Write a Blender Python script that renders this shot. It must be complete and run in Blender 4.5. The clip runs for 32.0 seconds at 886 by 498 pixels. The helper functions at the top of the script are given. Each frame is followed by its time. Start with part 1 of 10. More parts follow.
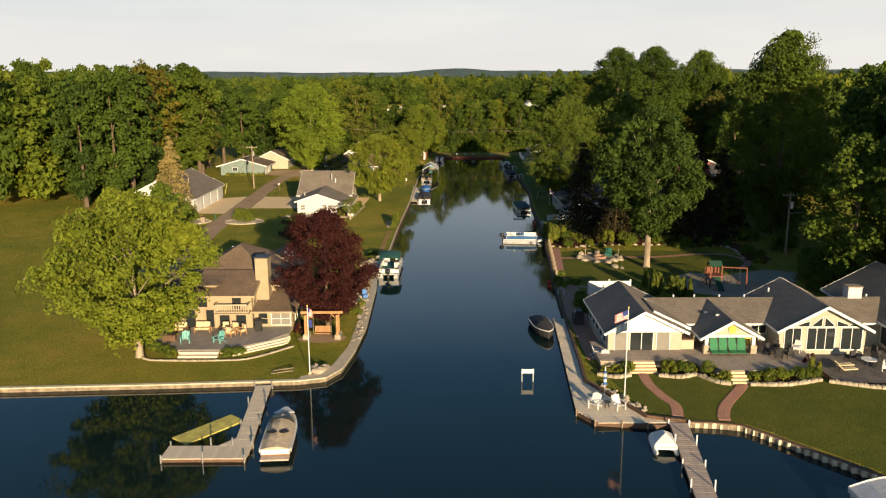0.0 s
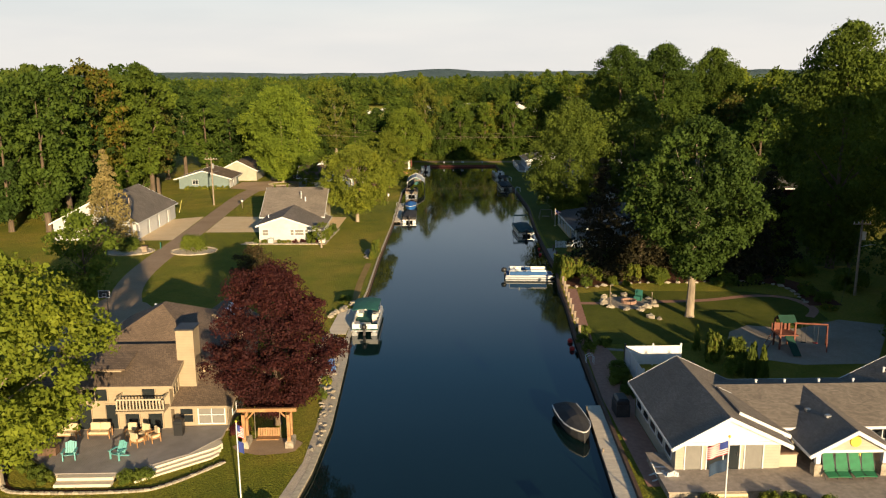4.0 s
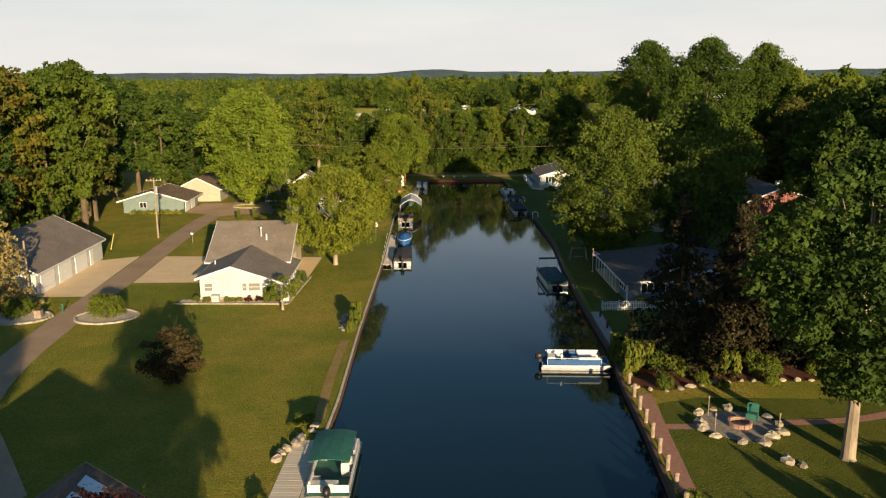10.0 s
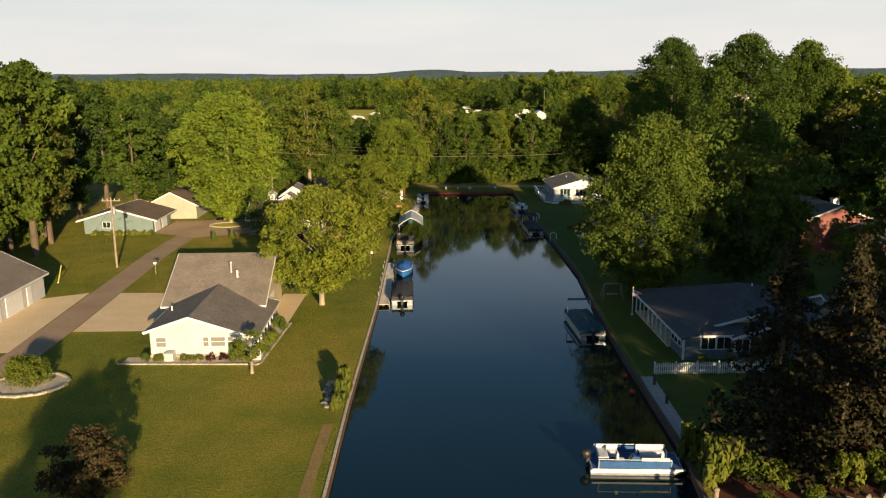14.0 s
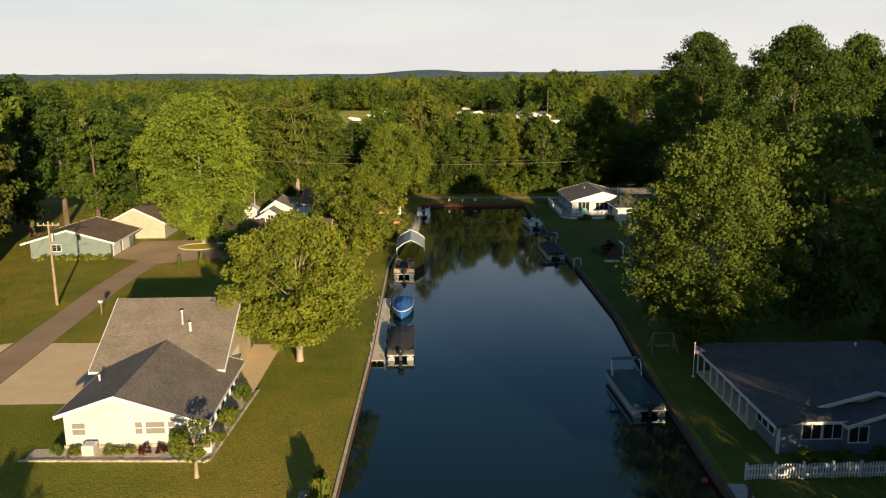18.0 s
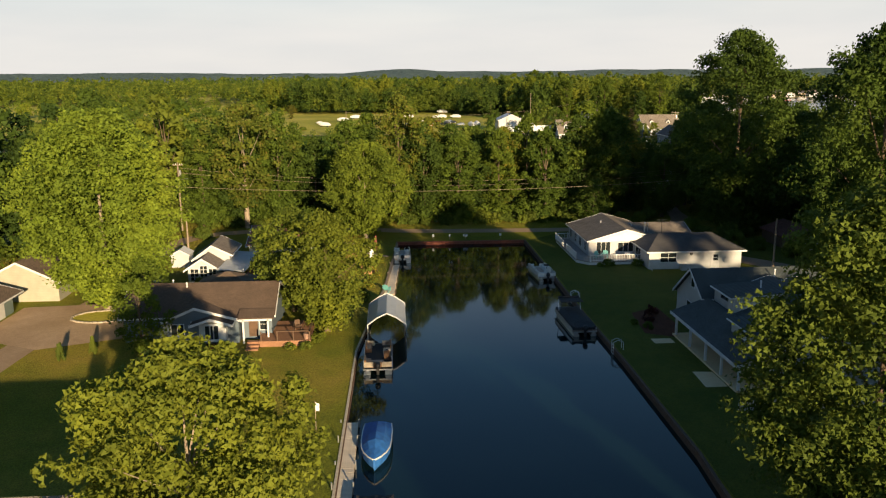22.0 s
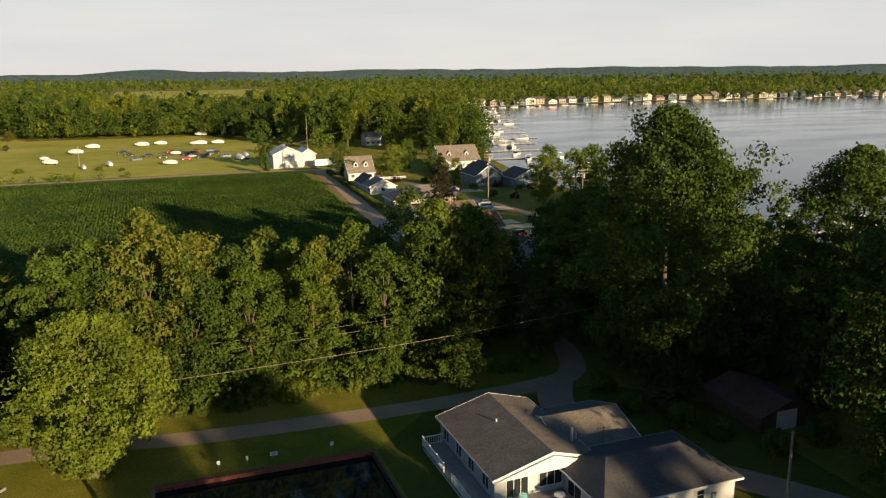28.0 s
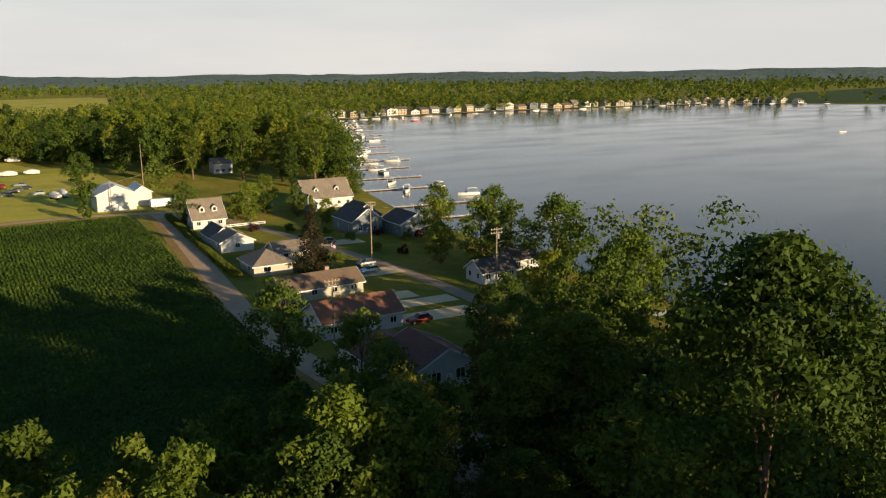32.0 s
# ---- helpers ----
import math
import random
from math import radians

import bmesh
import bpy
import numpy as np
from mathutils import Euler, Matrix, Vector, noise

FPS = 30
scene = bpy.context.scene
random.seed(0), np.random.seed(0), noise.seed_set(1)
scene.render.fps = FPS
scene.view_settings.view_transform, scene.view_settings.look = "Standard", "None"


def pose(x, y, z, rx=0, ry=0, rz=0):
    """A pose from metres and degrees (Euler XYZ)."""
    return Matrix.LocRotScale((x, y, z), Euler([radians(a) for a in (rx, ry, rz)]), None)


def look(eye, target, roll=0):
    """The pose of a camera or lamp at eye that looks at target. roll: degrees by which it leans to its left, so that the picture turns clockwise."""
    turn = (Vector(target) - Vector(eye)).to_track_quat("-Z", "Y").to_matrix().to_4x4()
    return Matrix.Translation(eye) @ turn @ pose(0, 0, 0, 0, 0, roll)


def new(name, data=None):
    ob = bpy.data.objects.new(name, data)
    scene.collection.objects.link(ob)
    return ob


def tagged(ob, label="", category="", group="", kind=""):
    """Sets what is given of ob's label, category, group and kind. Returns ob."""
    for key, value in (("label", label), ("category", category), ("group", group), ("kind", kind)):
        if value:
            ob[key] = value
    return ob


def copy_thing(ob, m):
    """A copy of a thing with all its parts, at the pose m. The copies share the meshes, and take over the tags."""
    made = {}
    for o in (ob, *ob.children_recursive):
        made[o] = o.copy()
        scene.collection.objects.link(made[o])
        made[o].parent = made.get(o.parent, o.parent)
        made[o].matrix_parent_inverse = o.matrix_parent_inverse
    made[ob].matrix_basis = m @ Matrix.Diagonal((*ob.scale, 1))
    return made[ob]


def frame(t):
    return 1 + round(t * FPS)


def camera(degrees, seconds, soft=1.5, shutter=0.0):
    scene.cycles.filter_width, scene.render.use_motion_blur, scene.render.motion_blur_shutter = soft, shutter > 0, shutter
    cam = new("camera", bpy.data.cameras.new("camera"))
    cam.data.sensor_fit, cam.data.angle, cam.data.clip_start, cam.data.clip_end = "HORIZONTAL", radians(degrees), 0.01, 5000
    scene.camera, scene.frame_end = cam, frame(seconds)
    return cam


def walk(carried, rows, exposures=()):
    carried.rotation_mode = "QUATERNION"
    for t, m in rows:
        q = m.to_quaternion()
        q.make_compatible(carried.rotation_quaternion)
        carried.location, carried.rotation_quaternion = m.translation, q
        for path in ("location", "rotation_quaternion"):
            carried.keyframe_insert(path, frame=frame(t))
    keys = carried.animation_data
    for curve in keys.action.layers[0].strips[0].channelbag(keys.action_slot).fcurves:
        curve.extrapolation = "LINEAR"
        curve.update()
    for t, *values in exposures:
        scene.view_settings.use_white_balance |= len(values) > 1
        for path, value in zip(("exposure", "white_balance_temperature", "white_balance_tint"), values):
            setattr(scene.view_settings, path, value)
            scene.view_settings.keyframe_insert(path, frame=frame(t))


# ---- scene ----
cam = camera(58.1, 32.0, soft=1.2)
METRES, EYE, TILT, LEAN, TURN = 220.0, 25.5, -12.35, 0.25, 0.0
ROWS = [
    (0.0, 0.0, 0.0, 0.0, 0.0, 0.0, -0.0),
    (0.5, -0.0003, 0.0129, 0.0027, -0.03, -0.0, 0.02),
    (1.0, -0.0006, 0.0259, 0.0056, -0.07, -0.01, 0.04),
    (1.5, -0.001, 0.0388, 0.0085, -0.13, -0.0, 0.05),
    (2.0, -0.0015, 0.0515, 0.0114, -0.24, 0.0, 0.1),
    (2.5, -0.0019, 0.0641, 0.0142, -0.43, 0.01, 0.16),
    (3.0, -0.0022, 0.0762, 0.017, -0.67, 0.02, 0.22),
    (3.5, -0.0025, 0.0877, 0.0194, -0.94, 0.03, 0.29),
    (5.5, -0.0034, 0.1295, 0.0276, -1.25, 0.03, 0.34),
    (6.0, -0.0035, 0.1405, 0.0297, -1.28, 0.02, 0.37),
    (6.5, -0.0036, 0.1523, 0.0321, -1.33, 0.02, 0.38),
    (7.0, -0.0036, 0.1646, 0.0347, -1.36, 0.03, 0.4),
    (7.5, -0.0037, 0.1773, 0.0374, -1.39, 0.03, 0.41),
    (8.0, -0.004, 0.1902, 0.0403, -1.42, 0.02, 0.41),
    (8.5, -0.0043, 0.2029, 0.0433, -1.45, 0.04, 0.4),
    (9.0, -0.0044, 0.2154, 0.0464, -1.46, 0.04, 0.41),
    (9.5, -0.0047, 0.2274, 0.0492, -1.49, 0.06, 0.39),
    (10.0, -0.0051, 0.2387, 0.0519, -1.51, 0.07, 0.4),
    (10.5, -0.0054, 0.2497, 0.0545, -1.53, 0.09, 0.4),
    (11.0, -0.0059, 0.2602, 0.057, -1.56, 0.09, 0.42),
    (11.5, -0.0061, 0.2703, 0.0595, -1.56, 0.09, 0.42),
    (12.0, -0.0066, 0.2801, 0.0618, -1.58, 0.09, 0.43),
    (12.5, -0.0069, 0.2895, 0.0641, -1.59, 0.09, 0.46),
    (13.0, -0.0072, 0.2988, 0.0661, -1.61, 0.09, 0.48),
    (13.5, -0.0076, 0.3086, 0.0682, -1.63, 0.09, 0.49),
    (14.0, -0.0078, 0.3186, 0.0704, -1.66, 0.08, 0.5),
    (14.5, -0.008, 0.329, 0.0725, -1.69, 0.08, 0.51),
    (16.5, -0.0087, 0.3715, 0.0814, -1.76, 0.08, 0.53),
    (17.0, -0.009, 0.3808, 0.0834, -1.77, 0.08, 0.54),
    (17.5, -0.0093, 0.3902, 0.0852, -1.77, 0.08, 0.55),
    (18.0, -0.0096, 0.4003, 0.0873, -1.8, 0.09, 0.57),
    (18.5, -0.01, 0.4113, 0.0897, -1.89, 0.08, 0.61),
    (19.0, -0.0102, 0.4254, 0.0927, -2.09, 0.09, 0.65),
    (19.5, -0.0104, 0.4419, 0.0963, -2.41, 0.09, 0.74),
    (20.0, -0.0106, 0.4602, 0.1003, -2.79, 0.09, 0.79),
    (20.5, -0.0108, 0.4789, 0.1049, -3.11, 0.07, 0.85),
    (21.0, -0.0109, 0.4979, 0.1099, -3.34, 0.07, 0.88),
    (21.5, -0.0111, 0.5167, 0.1158, -3.52, 0.04, 0.91),
    (22.0, -0.0112, 0.5343, 0.1222, -3.66, 0.01, 0.94),
    (22.5, -0.0111, 0.5524, 0.13, -3.75, 0.01, 0.97),
    (23.0, -0.0109, 0.5703, 0.1385, -3.87, 0.0, 1.0),
    (23.5, -0.0104, 0.5877, 0.1471, -3.97, -0.01, 1.03),
    (24.0, -0.0104, 0.6051, 0.1555, -4.11, -0.05, 1.02),
    (24.5, -0.0102, 0.6223, 0.1636, -4.21, -0.07, 1.01),
    (26.5, -0.0064, 0.6965, 0.1955, -7.56, -0.22, 1.74),
    (27.0, -0.0053, 0.716, 0.2036, -10.75, -0.37, 2.53),
    (27.5, -0.0032, 0.7379, 0.2119, -15.24, -0.61, 3.61),
    (28.0, -0.0006, 0.7587, 0.2196, -20.13, -0.92, 4.68),
    (28.5, 0.0021, 0.7804, 0.2269, -24.2, -1.22, 5.55),
    (29.0, 0.0068, 0.8028, 0.235, -26.83, -1.44, 6.06),
    (29.5, 0.0133, 0.8266, 0.2439, -28.58, -1.6, 6.4),
    (30.0, 0.0207, 0.8504, 0.2526, -29.69, -1.7, 6.58),
    (30.5, 0.028, 0.8728, 0.2608, -30.2, -1.75, 6.69),
    (31.0, 0.0361, 0.8951, 0.2678, -30.37, -1.75, 6.73),
    (31.5, 0.0465, 0.9185, 0.2759, -30.33, -1.7, 6.68),
    (32.0, 0.0589, 0.9442, 0.2848, -30.27, -1.64, 6.68),
]
EXPOSURES = [(0.0, 1.0), (24.5, 0.97), (29.0, 0.85), (32.0, 0.85)]
walk(cam, [(t, pose(0, 0, EYE, TILT, LEAN, TURN) @ pose(METRES * x, METRES * y, METRES * z, 90 + pitch, roll, yaw)) for t, x, y, z, yaw, pitch, roll in ROWS], EXPOSURES)

# ---- sky and sun ----
SUN_EL, SUN_AZ = 10.5, 17.0   # degrees; the sun stands behind the start, a little to the right
sun_dir = Vector((math.sin(radians(SUN_AZ)) * math.cos(radians(SUN_EL)), -math.cos(radians(SUN_AZ)) * math.cos(radians(SUN_EL)), math.sin(radians(SUN_EL))))
world = bpy.data.worlds.new("sky")
scene.world = world
world.use_nodes = True
wn, wl = world.node_tree.nodes, world.node_tree.links
wn.clear()
w_out, w_bg, w_sky = wn.new("ShaderNodeOutputWorld"), wn.new("ShaderNodeBackground"), wn.new("ShaderNodeTexSky")
w_sky.sky_type, w_sky.sun_disc = "NISHITA", False
w_sky.sun_elevation, w_sky.sun_rotation = radians(SUN_EL), radians(180 - SUN_AZ)
w_sky.air_density, w_sky.dust_density, w_sky.ozone_density = 1.0, 0.6, 1.6
# pale evening haze that thins out upwards
w_geo, w_sep, w_ramp, w_mix = wn.new("ShaderNodeTexCoord"), wn.new("ShaderNodeSeparateXYZ"), wn.new("ShaderNodeValToRGB"), wn.new("ShaderNodeMixRGB")
wl.new(w_geo.outputs["Generated"], w_sep.inputs[0])
wl.new(w_sep.outputs["Z"], w_ramp.inputs[0])
w_ramp.color_ramp.elements[0].position, w_ramp.color_ramp.elements[0].color = 0.05, (0.95, 0.95, 0.95, 1)
w_ramp.color_ramp.elements[1].position, w_ramp.color_ramp.elements[1].color = 0.35, (0.0, 0.0, 0.0, 1)
w_mix.inputs[2].default_value = (4.3, 4.14, 4.0, 1)
wl.new(w_ramp.outputs[0], w_mix.inputs[0])
w_gain = wn.new("ShaderNodeMixRGB")   # the clear upper sky is a deep blue
w_gain.blend_type, w_gain.inputs[0].default_value, w_gain.inputs[2].default_value = "MULTIPLY", 1.0, (0.40, 0.56, 0.67, 1)
wl.new(w_sky.outputs[0], w_gain.inputs[1])
wl.new(w_gain.outputs[0], w_mix.inputs[1])
# thin veils of cloud
w_map, w_noise, w_veil, w_soft = wn.new("ShaderNodeMapping"), wn.new("ShaderNodeTexNoise"), wn.new("ShaderNodeValToRGB"), wn.new("ShaderNodeMixRGB")
w_map.inputs["Scale"].default_value = (1.6, 1.6, 9.0)
w_noise.inputs["Scale"].default_value, w_noise.inputs["Detail"].default_value = 2.2, 5
wl.new(w_geo.outputs["Generated"], w_map.inputs[0])
wl.new(w_map.outputs[0], w_noise.inputs["Vector"])
wl.new(w_noise.outputs[0], w_veil.inputs[0])
w_veil.color_ramp.elements[0].position, w_veil.color_ramp.elements[0].color = 0.38, (0.95, 0.962, 0.975, 1)
w_veil.color_ramp.elements[1].position, w_veil.color_ramp.elements[1].color = 0.66, (1.04, 1.03, 1.02, 1)
w_soft.blend_type, w_soft.inputs[0].default_value = "MULTIPLY", 1.0
wl.new(w_mix.outputs[0], w_soft.inputs[1])
wl.new(w_veil.outputs[0], w_soft.inputs[2])
wl.new(w_soft.outputs[0], w_bg.inputs[0])
w_bg.inputs[1].default_value = 0.1
wl.new(w_bg.outputs[0], w_out.inputs[0])
sun = new("sun", bpy.data.lights.new("sun", "SUN"))
sun.data.energy, sun.data.angle, sun.data.color = 4.9, radians(0.6), (1.0, 0.755, 0.445)
sun.matrix_world = look(sun_dir * 300, (0, 0, 0))

# ---- materials ----
def material(name, rough=0.8, metal=0.0):
    m = bpy.data.materials.new(name)
    m.use_nodes = True
    b = m.node_tree.nodes["Principled BSDF"]
    b.inputs["Roughness"].default_value, b.inputs["Metallic"].default_value = rough, metal
    return m, m.node_tree.nodes, m.node_tree.links, b


def ramp_node(nodes, stops):
    r = nodes.new("ShaderNodeValToRGB")
    r.color_ramp.elements[0].position, r.color_ramp.elements[0].color = stops[0][0], (*stops[0][1], 1)
    r.color_ramp.elements[1].position, r.color_ramp.elements[1].color = stops[-1][0], (*stops[-1][1], 1)
    for p, c in stops[1:-1]:
        r.color_ramp.elements.new(p).color = (*c, 1)
    return r


def noise_node(nodes, links, scale, detail=4, coord="Object", stretch=(1, 1, 1)):
    tc, mp, n = nodes.new("ShaderNodeTexCoord"), nodes.new("ShaderNodeMapping"), nodes.new("ShaderNodeTexNoise")
    mp.inputs["Scale"].default_value = stretch
    n.inputs["Scale"].default_value, n.inputs["Detail"].default_value = scale, detail
    links.new(tc.outputs[coord], mp.inputs[0])
    links.new(mp.outputs[0], n.inputs["Vector"])
    return n


def mix_node(nodes, links, a, b, fac=0.5, mode="MULTIPLY"):
    x = nodes.new("ShaderNodeMixRGB")
    x.blend_type = mode
    for i, v in ((0, fac), (1, a), (2, b)):
        if isinstance(v, (int, float)):
            x.inputs[i].default_value = v
        elif isinstance(v, tuple):
            x.inputs[i].default_value = (*v, 1)
        else:
            links.new(v, x.inputs[i])
    return x.outputs[0]


def bump_node(nodes, links, bsdf, height, strength=0.4, distance=0.02):
    b = nodes.new("ShaderNodeBump")
    b.inputs["Strength"].default_value, b.inputs["Distance"].default_value = strength, distance
    links.new(height, b.inputs["Height"])
    links.new(b.outputs[0], bsdf.inputs["Normal"])


def shade(c, k):
    return tuple(min(1.0, v * k) for v in c)


def plain(name, color, rough=0.6, metal=0.0, vary=0.25, scale=3.0, fine=40.0, bump=0.15, spread=0.0, stretch=(1, 1, 1)):
    """Paint, wood, metal, stone: a colour with stains, grain and, between objects, some spread."""
    m, n, l, b = material(name, rough, metal)
    big, small = noise_node(n, l, scale, 5, stretch=stretch), noise_node(n, l, fine, 3, stretch=stretch)
    r = ramp_node(n, [(0.3, shade(color, 1 - vary)), (0.7, shade(color, 1 + vary * 0.5))])
    l.new(big.outputs[0], r.inputs[0])
    r2 = ramp_node(n, [(0.25, (1 - vary * 0.7,) * 3), (0.75, (1.0, 1.0, 1.0))])
    l.new(small.outputs[0], r2.inputs[0])
    c = mix_node(n, l, r.outputs[0], r2.outputs[0], 1.0)
    if spread:
        oi = n.new("ShaderNodeObjectInfo")
        r3 = ramp_node(n, [(0.0, (1 - spread,) * 3), (1.0, (1.0, 1.0, 1.0))])
        l.new(oi.outputs["Random"], r3.inputs[0])
        c = mix_node(n, l, c, r3.outputs[0], 1.0)
    l.new(c, b.inputs["Base Color"])
    if bump:
        bump_node(n, l, b, small.outputs[0], bump)
    return m


def banded(name, color, pitch, axis=2, rough=0.6, depth=0.35, vary=0.12, line=0.75):
    """Lap siding, ribbed metal, deck boards: soft lines every pitch metres along an axis."""
    m, n, l, b = material(name, rough)
    tc, sp, mul, fr = n.new("ShaderNodeTexCoord"), n.new("ShaderNodeSeparateXYZ"), n.new("ShaderNodeMath"), n.new("ShaderNodeMath")
    mul.operation, fr.operation = "MULTIPLY", "FRACT"
    mul.inputs[1].default_value = 1 / pitch
    l.new(tc.outputs["Object"], sp.inputs[0])
    l.new(sp.outputs[axis], mul.inputs[0])
    l.new(mul.outputs[0], fr.inputs[0])
    r = ramp_node(n, [(0.0, (line,) * 3), (0.12, (1.0, 1.0, 1.0)), (1.0, (0.96, 0.96, 0.96))])
    l.new(fr.outputs[0], r.inputs[0])
    big = noise_node(n, l, 1.3, 5)
    r2 = ramp_node(n, [(0.3, shade(color, 1 - vary)), (0.7, shade(color, 1 + vary * 0.4))])
    l.new(big.outputs[0], r2.inputs[0])
    l.new(mix_node(n, l, r2.outputs[0], r.outputs[0], 1.0), b.inputs["Base Color"])
    bump_node(n, l, b, fr.outputs[0], depth, 0.012)
    return m


def shingles(name, color, vary=0.3):
    """Asphalt shingles: courses, tabs of uneven tone, streaks."""
    m, n, l, b = material(name, 0.9)
    tc, mp, br = n.new("ShaderNodeTexCoord"), n.new("ShaderNodeMapping"), n.new("ShaderNodeTexBrick")
    l.new(tc.outputs["Object"], mp.inputs[0])
    # courses run level: the height picks the course, the way along the eave the tab
    sp, ad, cb = n.new("ShaderNodeSeparateXYZ"), n.new("ShaderNodeMath"), n.new("ShaderNodeCombineXYZ")
    ad.operation = "ADD"
    l.new(mp.outputs[0], sp.inputs[0])
    l.new(sp.outputs[0], ad.inputs[0])
    l.new(sp.outputs[1], ad.inputs[1])
    sc = n.new("ShaderNodeMath")
    sc.operation = "MULTIPLY"
    sc.inputs[1].default_value = 2.3
    l.new(sp.outputs[2], sc.inputs[0])
    l.new(ad.outputs[0], cb.inputs[0])
    l.new(sc.outputs[0], cb.inputs[1])
    l.new(cb.outputs[0], br.inputs["Vector"])
    br.inputs["Scale"].default_value = 3.2
    br.inputs["Mortar Size"].default_value = 0.03
    br.inputs["Color1"].default_value = (*shade(color, 1 - vary), 1)
    br.inputs["Color2"].default_value = (*shade(color, 1 + vary * 0.6), 1)
    br.inputs["Mortar"].default_value = (*shade(color, 0.45), 1)
    big = noise_node(n, l, 0.5, 5)
    r = ramp_node(n, [(0.3, (0.75,) * 3), (0.7, (1.05,) * 3)])
    l.new(big.outputs[0], r.inputs[0])
    sm = noise_node(n, l, 25, 2)
    l.new(mix_node(n, l, br.outputs[0], r.outputs[0], 1.0), b.inputs["Base Color"])
    bump_node(n, l, b, sm.outputs[0], 0.5, 0.02)
    return m


def leaf_material(name, dark, light, autumn=None, trans=0.35):
    """Leaves that let some light through, uneven from clump to clump and from tree to tree."""
    m, n, l, b = material(name, 0.75)
    geo, oi = n.new("ShaderNodeNewGeometry"), n.new("ShaderNodeObjectInfo")
    dark = tuple(a * 0.4 + b_ * 0.6 for a, b_ in zip(dark, light))
    stops = [(0.0, dark), (0.75, light)]
    if autumn:
        stops.append((1.0, autumn))
    r = ramp_node(n, stops)
    l.new(geo.outputs["Random Per Island"], r.inputs[0])
    big = noise_node(n, l, 0.35, 3)
    rb = ramp_node(n, [(0.3, (0.7, 0.72, 0.7)), (0.7, (1.12, 1.1, 1.0))])
    l.new(big.outputs[0], rb.inputs[0])
    ro = ramp_node(n, [(0.0, (0.72, 0.8, 0.8)), (0.5, (0.96, 1.0, 0.95)), (1.0, (1.16, 1.08, 0.82))])
    l.new(oi.outputs["Random"], ro.inputs[0])
    c = mix_node(n, l, mix_node(n, l, r.outputs[0], rb.outputs[0], 1.0), ro.outputs[0], 1.0)
    wide = noise_node(n, l, 0.055, 4)
    rw = ramp_node(n, [(0.34, (0.7, 0.7, 0.64)), (0.5, (1.04, 0.98, 0.86)), (0.66, (1.42, 1.2, 0.88))])
    l.new(wide.outputs[0], rw.inputs[0])
    c = mix_node(n, l, c, rw.outputs[0], 1.0)
    l.new(c, b.inputs["Base Color"])
    b.inputs["Specular IOR Level"].default_value = 0.25
    t, mx = n.new("ShaderNodeBsdfTranslucent"), n.new("ShaderNodeMixShader")
    l.new(c, t.inputs[0])
    mx.inputs[0].default_value = trans
    l.new(b.outputs[0], mx.inputs[1])
    l.new(t.outputs[0], mx.inputs[2])
    l.new(mx.outputs[0], n["Material Output"].inputs[0])
    return m


def ground_material(name, stops, scale, fine, fine_lo=0.6, bump=0.5, dist=0.05, patch=None):
    m, n, l, b = material(name, 0.95)
    b.inputs["Specular IOR Level"].default_value = 0.15
    big, mid, small = noise_node(n, l, scale, 6), noise_node(n, l, scale * 7, 4), noise_node(n, l, fine, 3)
    r = ramp_node(n, stops)
    l.new(mix_node(n, l, big.outputs[0], mid.outputs[0], 0.35, "MIX"), r.inputs[0])
    r2 = ramp_node(n, [(0.3, (fine_lo,) * 3), (0.7, (1.1,) * 3)])
    l.new(small.outputs[0], r2.inputs[0])
    l.new(mix_node(n, l, r.outputs[0], r2.outputs[0], 1.0), b.inputs["Base Color"])
    bump_node(n, l, b, small.outputs[0], bump, dist)
    return m


M_GRASS = ground_material("grass", [(0.3, (0.15, 0.185, 0.02)), (0.45, (0.225, 0.235, 0.026)), (0.58, (0.325, 0.28, 0.04)), (0.72, (0.43, 0.31, 0.068))], 0.05, 9.0, 0.55, 1.0, 0.25)
M_WORN = ground_material("worn_grass", [(0.3, (0.27, 0.19, 0.06)), (0.7, (0.40, 0.27, 0.10))], 0.5, 10.0)
# greener grass; its darkness also stands in for tree shade on the right bank
M_LAWN = ground_material("green_lawn_with_shade", [(0.3, (0.075, 0.102, 0.014)), (0.5, (0.112, 0.128, 0.017)), (0.72, (0.16, 0.158, 0.025))], 0.12, 9.0, 0.6, 0.8, 0.15)
M_TERRACE = plain("terrace_paver", (0.36, 0.30, 0.25), 0.85, vary=0.25, fine=10)
M_CROP = ground_material("crop", [(0.3, (0.035, 0.075, 0.016)), (0.7, (0.06, 0.10, 0.022))], 0.03, 4.0)
M_MEADOW = ground_material("meadow", [(0.3, (0.28, 0.31, 0.035)), (0.5, (0.46, 0.42, 0.06)), (0.7, (0.62, 0.50, 0.11))], 0.02, 3.0, 0.75, 0.6, 0.2)
M_CONCRETE = ground_material("concrete", [(0.3, (0.68, 0.50, 0.29)), (0.7, (0.80, 0.62, 0.38))], 0.4, 14.0, 0.88, 0.3, 0.02)
M_ASPHALT = ground_material("asphalt", [(0.3, (0.33, 0.23, 0.145)), (0.7, (0.45, 0.325, 0.215))], 0.3, 18.0, 0.8, 0.4, 0.02)
M_DIRT = ground_material("dirt_road", [(0.3, (0.40, 0.275, 0.17)), (0.7, (0.56, 0.40, 0.265))], 0.2, 8.0, 0.75, 0.4, 0.03)
M_LANE = ground_material("worn_lane", [(0.3, (0.32, 0.23, 0.16)), (0.7, (0.44, 0.325, 0.23))], 0.3, 14.0, 0.75, 0.4, 0.03)
